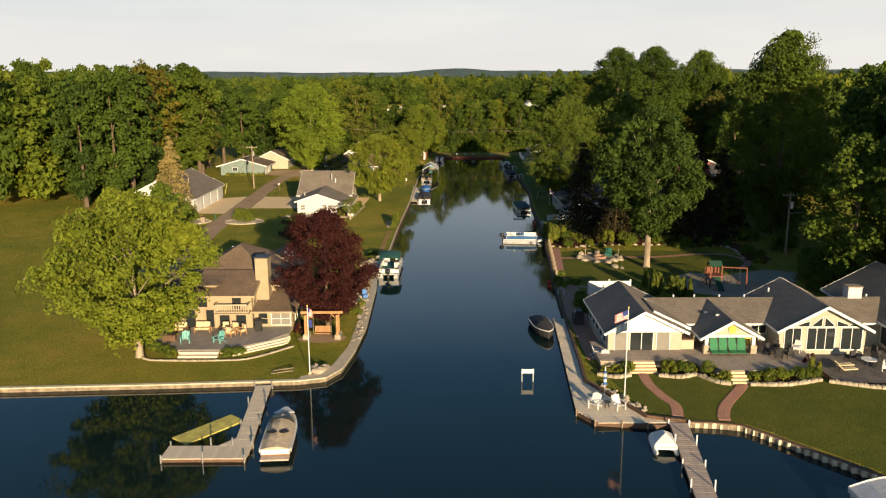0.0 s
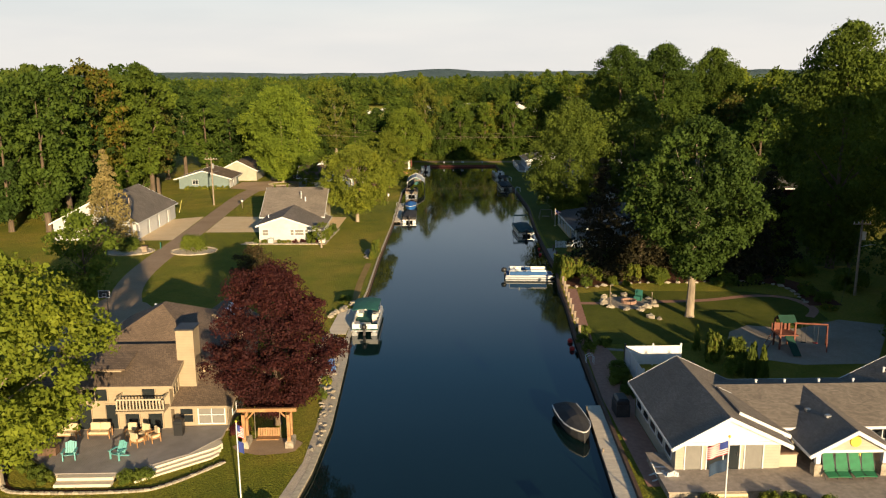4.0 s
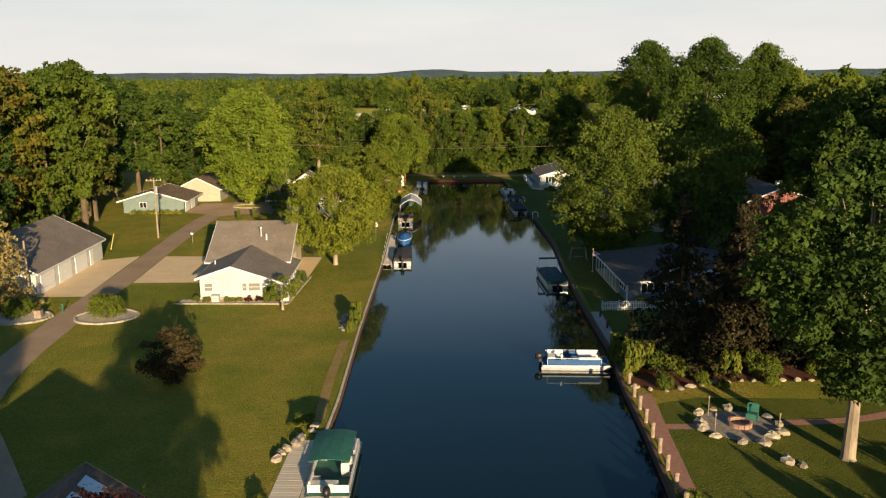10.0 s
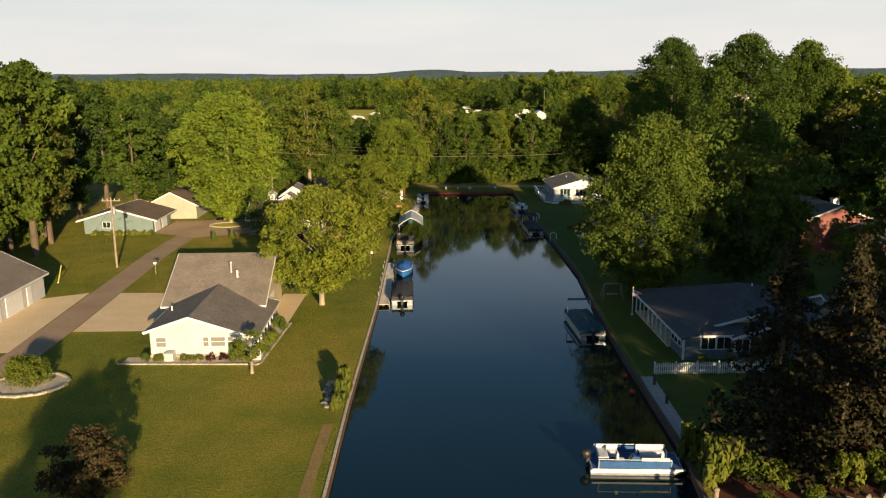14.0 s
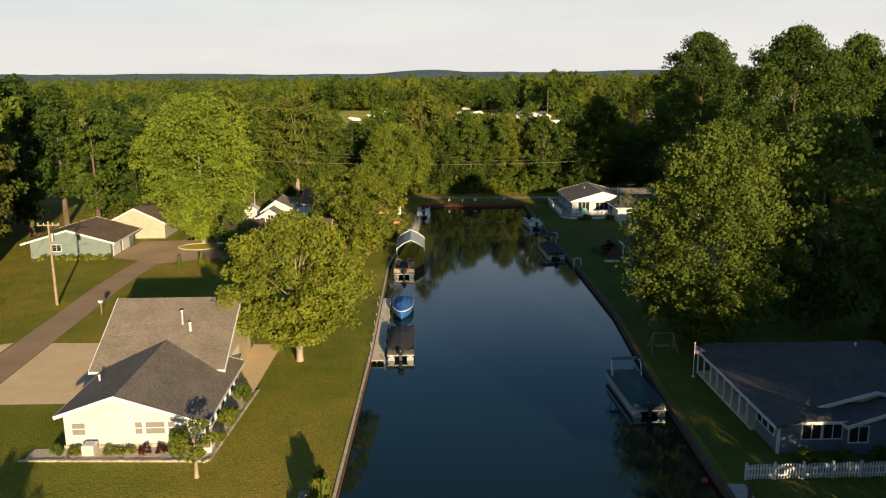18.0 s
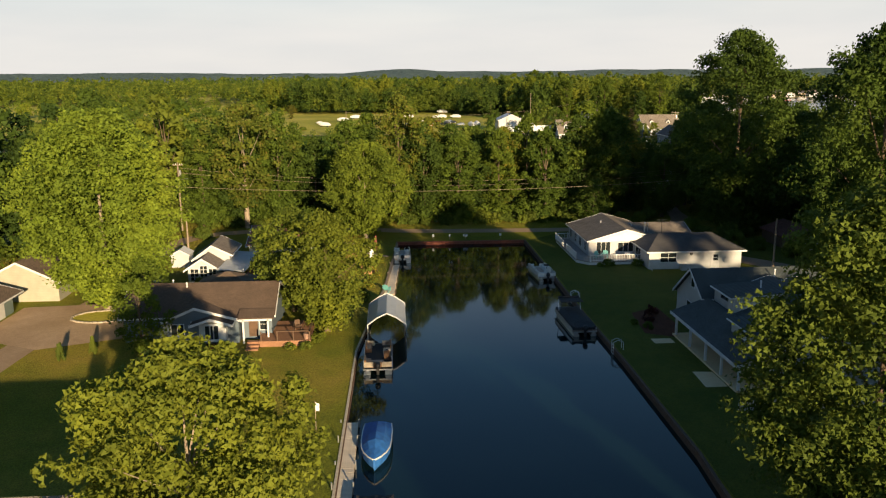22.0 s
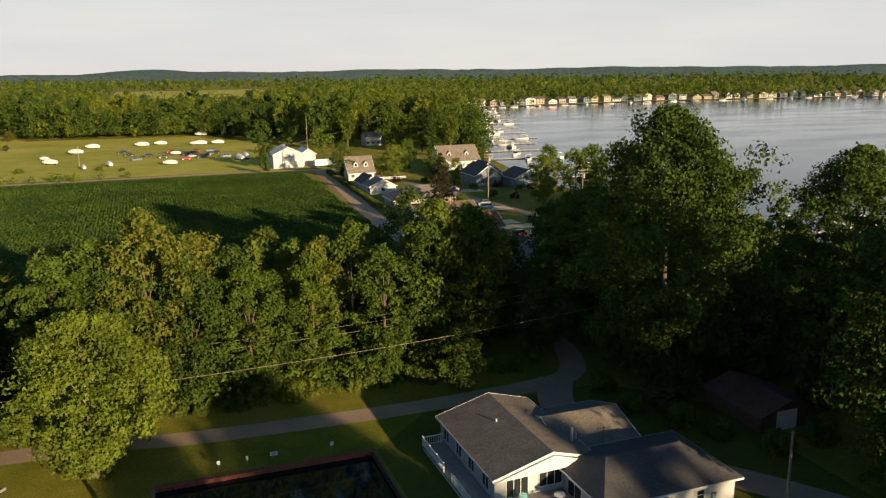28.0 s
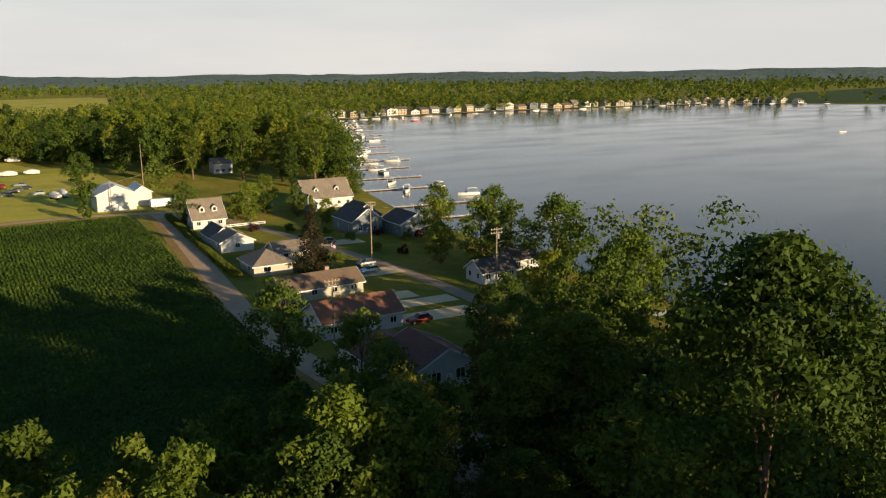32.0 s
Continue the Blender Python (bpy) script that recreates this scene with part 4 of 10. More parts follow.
def chimney(h, x, y, w, d, z0, z1, mat, cap=None):
    c = hpart("chimney", Shape().box(x - w / 2, y - d / 2, z0, x + w / 2, y + d / 2, z1), mat, h)
    hpart("chimney_cap", Shape().box(x - w / 2 - 0.07, y - d / 2 - 0.07, z1, x + w / 2 + 0.07, y + d / 2 + 0.07, z1 + 0.1), cap or M_DARK_METAL, h, c)


def vent(h, x, y, z, hgt=0.5, r=0.07, mat=None):
    s = Shape().tube((x, y, z - 0.3), (x, y, z + hgt), r).tube((x, y, z + hgt), (x, y, z + hgt + 0.1), r * 1.5, r * 1.2)
    hpart("vent_pipe", s, mat or M_WHITE, h)


G = GROUND
# beige two-storey house
h = house("house", -22, 80, "beige two-storey house with brown hipped roof and tall chimney")
hip(h, -26.6, -17.2, 78.6, 90.0, 4.9, 7.6, "y", M_BEIGE, M_SH_BROWN, ov=0.5, trim=M_BEIGE, run=5.3)
gable(h, -27.5, -18.7, 74.6, 79.0, (4.75, 5.9), 5.95, "x", M_BEIGE, M_SH_BROWN, ridge=78.9, trim=M_BEIGE, ov=0.6)
gable(h, -18.6, -14.8, 75.0, 80.2, (2.95, 4.1), 4.15, "x", M_BEIGE, M_SH_BROWN, ridge=80.1, trim=M_BEIGE)
gable(h, -21.0, -16.2, 87.0, 91.6, 4.2, 5.9, "y", M_BEIGE, M_SH_BROWN, trim=M_BEIGE)
chimney(h, -18.1, 77.6, 1.25, 1.5, G, 7.8, M_BEIGE)
# white house
h = house("house", -22, 148, "white house with low front gable and steep grey roof")
gable(h, -26.1, -16.9, 140.8, 152, (3.45, 2.75), 4.65, "y", M_VINYL_WHITE, M_SH_GREY, ridge=-22.5, trim=M_WHITE)
gable(h, -27.3, -17.7, 149.6, 160.6, (3.35, 4.4), 6.95, "x", M_TAN, M_SH_GREY, ridge=156.4, trim=M_WHITE)
# three-door garage
h = house("garage", -51.5, 152, "white three-door garage with a brown-grey gable roof", "garage")
gable(h, -57.9, -45.3, 143.2, 162.4, 3.7, 6.9, "y", M_VINYL_WHITE, M_SH_GREY, trim=M_WHITE)
# teal garage
h = house("garage", -50, 205, "low teal garage with white doors and a brown roof", "garage")
gable(h, -56.0, -45.0, 200.2, 209.5, 3.3, 4.9, "y", M_TEAL, M_SH_BROWN, trim=M_WHITE, ov=0.9, rake=0.8)
h = house("garage", -47, 220, "cream gabled garage with a white trim", "garage")
gable(h, -50.4, -41.6, 213.6, 224.0, 3.4, 5.6, "y", M_CREAM, M_SH_BROWN, trim=M_WHITE)
# blue cottage on the left bank
h = house("cottage", -20, 200, "blue cottage with a brown roof and white-trimmed front gable", "house")
gable(h, -29.0, -14.6, 197.6, 206.8, 3.6, 5.75, "x", M_BLUE, M_SH_COCOA, trim=M_WHITE, ridge=201.5)
gable(h, -24.6, -17.7, 196.6, 202.0, 3.35, 4.55, "y", M_BLUE, M_SH_COCOA, trim=M_WHITE, ridge=-21.8)
# small white cottage
h = house("cottage", -25, 225, "small white cottage with an arched window under a grey gable")
gable(h, -28.3, -24.6, 220.2, 225, 2.9, 4.1, "y", M_VINYL_WHITE, M_SH_GREY, trim=M_WHITE)
gable(h, -28.2, -23.8, 224, 230, (3.4, 3.9), 5.0, "y", M_VINYL_WHITE, M_SH_GREY, trim=M_WHITE)
# red-roofed cottage
h = house("cottage", -18, 238, "low white cottage with a rust-red shingle roof")
gable(h, -22.9, -13.8, 233.4, 243.6, 3.0, 4.7, "x", M_VINYL_WHITE, M_SH_RUST, trim=M_WHITE, ridge=239.3)
# white cottage at the head of the canal
h = house("cottage", 30, 234, "white cottage with a gabled sunroom, side wing and railed deck")
gable(h, 25.2, 34.6, 229.2, 242.2, (3.5, 3.85), 5.0, "y", M_VINYL_WHITE, M_SH_GREY, trim=M_WHITE, ridge=30.5, ov=0.35)
gable(h, 33.6, 41.0, 232.0, 240.6, 3.2, 4.6, "x", M_VINYL_WHITE, M_SH_GREY, trim=M_WHITE)
hip(h, 31.7, 44.3, 222.3, 231.0, 3.45, 4.9, "x", M_VINYL_WHITE, M_SH_DARK, trim=M_WHITE, run=2.6)
# grey house with a porch
h = house("house", 31, 192, "grey house with dark roofs and a long column porch")
gable(h, 28.6, 42.0, 195.6, 203.2, (4.6, 3.5), 6.7, "x", M_GREY_SIDE, M_SH_GREEN, trim=M_WHITE, ridge=198.9, ov=0.3)
gable(h, 33.0, 44.0, 199.0, 207.0, 3.6, 5.2, "x", M_GREY_SIDE, M_SH_GREEN, trim=M_WHITE)
gable(h, 28.4, 41.0, 181.0, 196.2, (3.9, 4.4), 6.4, "y", M_GREY_SIDE, M_SH_GREEN, trim=M_WHITE, ridge=35.5)
# blue house with porch
h = house("house", 27, 145, "blue house with dark hipped roof and white-posted porch")
hip(h, 22.4, 36.0, 138.0, 152.6, 3.3, 5.7, "y", M_BLUE, M_SH_DARK, trim=M_WHITE)
gable(h, 25.6, 34.4, 137.4, 143.0, 3.1, 4.5, "y", M_BLUE, M_SH_DARK, trim=M_WHITE, ov=0.3)
gable(h, 24.6, 31.6, 139.2, 144.0, 3.7, 4.6, "y", M_TAN, M_SH_DARK, trim=M_WHITE, z0=3.2, ov=0.3)
# dark red barn
h = house("barn", 58, 190, "dark red barn with a black gable roof", "barn")
gable(h, 52.0, 63.0, 181.2, 193.0, 5.0, 7.2, "y", M_RED_SIDE, M_SH_DARK, trim=M_WHITE)
# long white house on the right bank
h = house("house", 26, 72, "long cream and white house with three front gables, brown-grey roof")
T = 1.55
gable(h, 14.5, 21.0, 67.2, 76.6, 3.4, 5.1, "y", M_CREAM, M_SH_GREY, trim=M_WHITE, ridge=17.5, rake=0.7)
gable(h, 18.0, 46.0, 69.6, 77.0, 3.3, 4.45, "x", M_CREAM, M_SH_GREY, trim=M_WHITE, ridge=73.3)
gable(h, 22.7, 27.3, 66.2, 73.0, 3.1, 4.4, "y", None, M_SH_GREY, trim=M_WHITE, ridge=25.0, rake=0.3)
gable(h, 29.6, 37.2, 67.2, 76.0, 3.5, 5.5, "y", M_CREAM, M_SH_GREY, trim=M_WHITE, ridge=33.4, rake=0.7)
gable(h, 39.8, 50.0, 65.6, 80.0, 3.5, 6.2, "y", M_CREAM, M_SH_GREY, trim=M_WHITE, ridge=44.9, rake=0.5)
for u in (66.4, 68.0):
    opening(h, "-x", 39.79, u, u + 1.3, 1.4, 3.1, 1, 1, kind="sliding_door")
gable(h, 18.6, 21.6, 68.6, 72.0, (4.2, 3.3), 4.7, "y", M_CREAM, M_SH_GREY, trim=M_WHITE, ridge=18.7)
hpart("gable_board", Shape().slab([(14.4, 66.95), (21.1, 66.95), (21.1, 67.19), (14.4, 67.19)], 3.25, 3.45), M_WHITE, h)
gb_s = Shape()
gb_s.loft([[(14.3, y, 3.3), (21.1, y, 3.3), (17.5, y, 5.1)] for y in (67.0, 67.19)])
hpart("gable_board", gb_s, M_WHITE, h, label="white boarded gable")
opening(h, "-y", 67.19, 15.1, 16.1, T, T + 1.95, 1, 1, kind="sliding_door", pane_mat=M_BLIND)
opening(h, "-y", 67.19, 16.45, 18.45, T, T + 1.95, 2, 1, kind="sliding_door", handle=True)
opening(h, "-y", 67.19, 18.8, 19.9, T, T + 1.95, 1, 1, kind="sliding_door", pane_mat=M_BLIND)
opening(h, "-y", 69.59, 20.8, 22.7, 2.55, 3.15, 3, 1)
opening(h, "-y", 69.59, 23.4, 27.2, T + 0.2, T + 1.6, 6, 1)
opening(h, "-y", 69.59, 28.0, 29.4, 2.3, 3.15, 2, 1)
for u0, u1 in ((30.1, 31.5), (32.1, 34.5), (35.1, 36.9)):
    opening(h, "-y", 67.19, u0, u1, T, T + 1.95, 2 if u1 - u0 < 2 else 3, 1, kind="sliding_door")
for x0, x1, za, zb in ((30.3, 31.0, 3.75, 3.9), (31.2, 32.2, 3.75, 4.2), (32.45, 33.3, 3.75, 4.55), (33.5, 34.35, 3.75, 4.55), (34.6, 35.6, 3.75, 4.2), (35.8, 36.5, 3.75, 3.9)):
    zl, zr_ = (za + 0.08, zb) if x1 < 33.4 else (zb, za + 0.08)
    w_s = Shape()
    w_s.loft([[(x0, y, za - 0.1), (x1, y, za - 0.1), (x1, y, zr_), (x0, y, zl)] for y in (67.14, 67.2)])
    hpart("transom_window", w_s, M_GLASS, h, label="slanted window under the gable")
    hpart("transom_frame", Shape().path([(x0, 67.15, za - 0.1), (x1, 67.15, za - 0.1), (x1, 67.15, zr_), (x0, 67.15, zl), (x0, 67.15, za - 0.1)], 0.04, 4), M_WHITE, h)
for i in range(5):
    opening(h, "-x", 14.5, 68.0 + i * 1.75, 69.3 + i * 1.75, 1.9, 3.1, 1, 1)
for x in (22.9, 27.0):
    c = hpart("porch_post", Shape().box(x - 0.14, 66.2, T, x + 0.14, 66.48, 3.15), M_WHITE, h)
    hpart("stone_base", Shape().box(x - 0.26, 66.08, T, x + 0.26, 66.6, T + 0.75, c=0.05), M_STONE, h, c)
hpart("porch_beam", Shape().box(22.7, 66.25, 3.0, 27.3, 66.45, 3.18), M_WHITE, h)
gt = Shape()
gt.loft([[(22.7, y, 3.15), (27.3, y, 3.15), (25.0, y, 4.4)] for y in (66.3, 66.42)])
hpart("porch_gable", gt, M_CREAM, h)
hpart("medallion", Shape().tube((25.1, 66.28, 3.72), (25.1, 66.2, 3.72), 0.36, 0.33, 16), M_YELLOW, h, label="round yellow sun medallion")
chimney(h, 39.0, 73.5, 1.3, 1.0, 3.0, 5.6, M_VINYL_WHITE, M_STONE)
for x, y, z in ((22.0, 73.8, 4.42), (24.0, 73.8, 4.42), (26.4, 73.8, 4.42), (28.8, 73.8, 4.42), (40.5, 73.8, 4.42), (31.6, 75.0, 4.75)):
    vent(h, x, y, z, 0.25)
for x, y in ((24.0, 70.2), (24.5, 68.6)):
    zz = 4.4 - (25.0 - x) * 0.52 + 0.22
    hpart("skylight", Shape().box(x - 0.16, y - 0.14, zz - 0.1, x + 0.16, y + 0.14, zz + 0.05), M_ALU, h)

# openings of the other houses
h = bpy.data.objects["house"]
F = 74.58
for u0, u1 in ((-26.8, -25.9), (-25.2, -24.2), (-23.2, -22.4), (-21.9, -20.9), (-20.3, -19.3)):
    opening(h, "-y", F, u0, u1, G + 0.45, G + 2.25, 1, 1, kind="patio_door", frame_mat=M_BEIGE)
opening(h, "-y", F, -26.9, -25.0, 3.5, 4.6, 2, 1, frame_mat=M_BEIGE)
opening(h, "-y", F, -24.7, -23.0, 3.5, 4.6, 2, 1, frame_mat=M_BEIGE)
opening(h, "-y", F, -20.6, -19.7, 3.3, 4.55, 1, 1, frame_mat=M_BEIGE, kind="balcony_door")
bal = hpart("balcony", Shape().box(-22.0, 73.3, 3.05, -18.75, 74.6, 3.2), M_BEIGE, h, label="wooden balcony")
hpart("handrail", Shape().box(-22.0, 73.3, 4.0, -18.75, 73.4, 4.1).box(-22.0, 73.3, 3.3, -18.75, 73.38, 3.36).box(-22.0, 73.3, 4.0, -21.9, 74.6, 4.1).box(-18.85, 73.3, 4.0, -18.75, 74.6, 4.1), M_TAN, h, bal)
for i in range(15):
    hpart("baluster", Shape().box(-21.95 + i * 0.225, 73.32, 3.3, -21.87 + i * 0.225, 73.38, 4.02), M_TAN, h, bal)
opening(h, "-y", 74.99, -18.2, -17.3, G + 0.7, G + 1.8, 1, 2, frame_mat=M_BEIGE)
opening(h, "-y", 74.99, -16.9, -15.1, G + 0.6, G + 1.85, 2, 2, frame_mat=M_WHITE, pane_mat=M_BLIND)
for u in (76.0, 77.6):
    opening(h, "+x", -14.79, u, u + 1.0, G + 0.8, G + 1.9, 1, 2, frame_mat=M_WHITE)
for u in (81.2, 82.3):
    opening(h, "+x", -17.19, u, u + 0.6, 3.6, 4.9, 1, 1, frame_mat=M_BEIGE)
opening(h, "+x", -18.69, 75.4, 76.4, 3.5, 4.6, 2, 1, frame_mat=M_BEIGE)
dm = Shape()
dm.slab([(-25.2, 75.6), (-22.3, 75.6), (-22.3, 77.4), (-25.2, 77.4)], 4.9, [5.5, 5.5, 5.75, 5.75])
hpart("roof_dormer", dm, M_BEIGE, h, label="low beige dormer box")
hpart("roof", Shape().sheet([(-25.6, 75.3, 5.52), (-21.9, 75.3, 5.52), (-21.9, 77.9, 5.88), (-25.6, 77.9, 5.88)], 0.1), M_SH_BROWN, h)
for y in (88.4, 90.0):
    hpart("skylight", Shape().sheet([(-18.2, y, 5.9), (-17.2, y, 5.2), (-17.2, y + 1.0, 5.2), (-18.2, y + 1.0, 5.9)], 0.12), M_ALU, h)
vent(h, -23.5, 87, 6.4, 0.4)

h = bpy.data.objects["house.001"]
for u0, u1, c in ((-25.6, -24.7, 1), (-21.4, -20.9, 1), (-20.7, -19.4, 1), (-19.2, -18.7, 1)):
    opening(h, "-y", 140.79, u0, u1, G + 1.0, G + 1.85, c, 2, pane_mat=M_BLIND)
for i in range(7):
    opening(h, "+x", -16.89, 141.3 + i * 1.5, 142.4 + i * 1.5, G + 0.5, G + 1.5, 1, 1)
opening(h, "+x", -17.69, 155.8, 156.5, 5.0, 5.9, 1, 1)
panel_door(h, "+x", -17.69, 152.8, 155.8, G, G + 2.1, M_WHITE)
vent(h, -21.6, 153.6, 5.6, 1.1, 0.12, M_ALU)
vent(h, -20.8, 152.9, 5.2, 0.7, 0.1)
vent(h, -25.6, 146, 3.9, 0.25, 0.07)
hpart("foundation", Shape().box(-26.2, 140.7, G - 0.05, -16.8, 140.79, G + 0.28), M_STONE, h)
hpart("air_conditioner", Shape().box(-24.6, 139.6, G, -23.8, 140.4, G + 0.75, c=0.05), M_GREY_SIDE, h)
h = bpy.data.objects["garage"]
for y in (144.2, 148.9, 153.6):
    panel_door(h, "+x", -45.29, y, y + 3.6, G, G + 2.3, M_WHITE)
panel_door(h, "+x", -45.29, 158.2, 159.3, G, G + 2.1, M_WHITE, 3, "side_door")
opening(h, "-y", 143.19, -56.0, -54.6, G + 1.1, G + 2.0, 2, 1)
opening(h, "-y", 143.19, -52.6, -51.2, G + 1.1, G + 2.0, 2, 1)
h = bpy.data.objects["garage.001"]
panel_door(h, "+x", -44.99, 201.0, 203.8, G, G + 2.1, M_WHITE)
panel_door(h, "+x", -44.99, 204.6, 207.4, G, G + 2.1, M_WHITE)
opening(h, "-y", 200.19, -53.0, -51.8, G + 1.0, G + 1.9, 2, 1)
h = bpy.data.objects["cottage"]
opening(h, "-y", 196.59, -24.2, -23.0, G + 0.9, G + 2.0, 2, 1)
bay = Shape().slab([(-21.4, 196.0), (-20.8, 195.6), (-19.4, 195.6), (-18.8, 196.0), (-18.8, 196.6), (-21.4, 196.6)], G + 0.5, G + 2.3)
hpart("bay_window", bay, M_WHITE, h)
for u0, u1 in ((-20.75, -20.3), (-20.22, -19.98), (-19.9, -19.45)):
    opening(h, "-y", 195.59, u0, u1, G + 0.75, G + 2.1, 1, 1)
gable(h, -21.7, -18.5, 195.4, 196.6, G + 2.25, G + 2.75, "y", None, M_SH_COCOA, trim=M_WHITE, rake=0.2)
hpart("wall_lamp", Shape().box(-22.3, 196.48, 3.0, -22.14, 196.6, 3.25), M_WHITE, h)
panel_door(h, "-y", 197.59, -16.9, -16.0, G + 0.3, G + 2.35, M_WOOD_DARK, 2, "front_door")
opening(h, "-y", 197.59, -15.8, -15.0, G + 1.0, G + 2.1, 1, 2)
for x in (-17.2, -14.8):
    hpart("porch_post", Shape().box(x - 0.08, 196.2, G, x + 0.08, 196.36, 3.4), M_WHITE, h)
hpart("porch_beam", Shape().box(-17.4, 196.2, 3.25, -14.4, 196.4, 3.5), M_WHITE, h)
hpart("porch_ceiling", Shape().sheet([(-17.7, 196.1, 3.6), (-14.2, 196.1, 3.6), (-14.2, 197.7, 4.1), (-17.7, 197.7, 4.1)], 0.14), M_SH_COCOA, h)
vent(h, -25.3, 202.6, 5.4, 0.5)
vent(h, -23.5, 200.9, 5.6, 0.4)
h = bpy.data.objects["cottage.001"]
opening(h, "-y", 220.19, -28.0, -27.0, G + 0.4, G + 1.9, 2, 3)
opening(h, "-y", 220.19, -26.8, -25.9, G + 0.4, G + 2.3, 2, 4)
opening(h, "-y", 220.19, -25.7, -24.8, G + 0.4, G + 1.9, 2, 3)
hpart("carport_roof", Shape().sheet([(-24.4, 218.8, 3.1), (-20.9, 218.5, 2.9), (-20.5, 228.3, 3.1), (-23.8, 228.3, 3.4)], 0.12), M_METAL_ROOF, h)
for x, y in ((-24.2, 219.1), (-21.1, 218.8), (-20.8, 228)):
    hpart("carport_post", Shape().box(x - 0.06, y - 0.06, G, x + 0.06, y + 0.06, 3.1), M_WHITE, h)
hpart("carport_wall", Shape().box(-21.2, 220.4, G, -21.0, 226, G + 1.0), M_RED_SIDE, h)
h = bpy.data.objects["cottage.002"]
opening(h, "-y", 233.39, -21.5, -20.5, G + 0.9, G + 1.7, 2, 1)
opening(h, "-y", 233.39, -16.5, -15.2, G + 0.9, G + 1.7, 2, 1)
vent(h, -20, 237.5, 4.3, 0.35)
vent(h, -16.5, 240.5, 4.4, 0.35)
h = bpy.data.objects["cottage.003"]
opening(h, "-y", 229.19, 26.3, 28.3, G + 0.5, G + 2.4, 3, 1, kind="sliding_door", handle=True)
opening(h, "-y", 229.19, 29.4, 31.6, G + 1.0, G + 2.3, 3, 1)
for y in (230.4, 233.6, 236.6, 239.8):
    opening(h, "-x", 25.19, y, y + 1.3, G + 0.9, G + 2.2, 2, 1)
opening(h, "-y", 222.29, 33.2, 35.4, G + 1.0, G + 2.2, 2, 2)
panel_door(h, "-y", 222.29, 40.2, 41.3, G, G + 2.1, M_WHITE, 2, "back_door")
opening(h, "-y", 222.24, 40.4, 41.1, G + 1.1, G + 1.9, 1, 2)
hpart("lamp_bracket", Shape().tube((37.4, 222.3, 3.0), (37.4, 222.2, 3.0), 0.22, 0.2, 12), M_DARK_METAL, h)
hpart("meter_box", Shape().box(41.9, 222.14, 1.8, 42.3, 222.29, 2.4), M_GREY_SIDE, h)
opening(h, "-x", 31.69, 226, 228.2, G + 0.5, G + 2.3, 2, 1)
gab = Shape()
gab.loft([[(25.0, y, 3.45), (34.4, y, 3.75), (30.5, y, 4.95)] for y in (228.5, 228.62)])
hpart("porch_gable", gab, M_WHITE, h)
hpart("downpipe", Shape().path([(31.66, 222.2, 3.4), (31.66, 222.2, 1.2), (32.0, 221.6, 1.0)], 0.05), M_WHITE, h)
hpart("chimney_pipe", Shape().tube((33.9, 231.6, 4.3), (33.9, 231.6, 5.6), 0.14).tube((34.4, 231.8, 4.3), (34.4, 231.8, 5.5), 0.1), M_ALU, h)
vent(h, 28.9, 237.0, 4.6, 0.3)
hpart("aerial", Shape().tube((35.5, 229, 4.5), (35.5, 229, 6.6), 0.03).box(34.8, 228.97, 6.4, 36.2, 229.03, 6.44).box(35.0, 228.97, 6.1, 36.0, 229.03, 6.14), M_DARK_METAL, h)
h = bpy.data.objects["house.002"]
hpart("porch_roof", Shape().sheet([(28.9, 180.2, 4.75), (25.2, 180.2, 3.4), (25.2, 195.6, 3.4), (28.9, 195.6, 4.75)], 0.14), M_SH_GREEN, h)
hpart("porch_floor", Shape().box(25.4, 180.3, G - 0.02, 28.4, 195.4, G + 0.18), M_CONCRETE, h)
for y in (180.4, 183.9, 187.4, 191.2, 194.9):
    hpart("porch_post", Shape().box(25.5, y - 0.1, G, 25.7, y + 0.1, 3.4), M_WHITE, h)
hpart("porch_fascia", Shape().box(25.14, 180.15, 3.12, 25.2, 195.65, 3.4).box(25.14, 180.1, 3.12, 28.7, 180.16, 3.4).box(25.14, 195.6, 3.12, 28.5, 195.66, 3.4), M_WHITE, h)
for i in range(4):
    opening(h, "-x", 28.39, 182.4 + i * 3.3, 184.0 + i * 3.3, G + 0.9, G + 2.1, 2, 1)
panel_door(h, "-y", 180.99, 29.0, 29.9, G, G + 2.1, M_WHITE, 2, "side_door")
opening(h, "-x", 28.59, 198.3, 199.3, 4.9, 6.0, 1, 1, kind="gable_window")
opening(h, "-x", 28.59, 196.8, 197.8, G + 1.0, G + 2.2, 1, 2)
opening(h, "-x", 28.59, 198.2, 200.2, G + 1.0, G + 2.2, 2, 2)
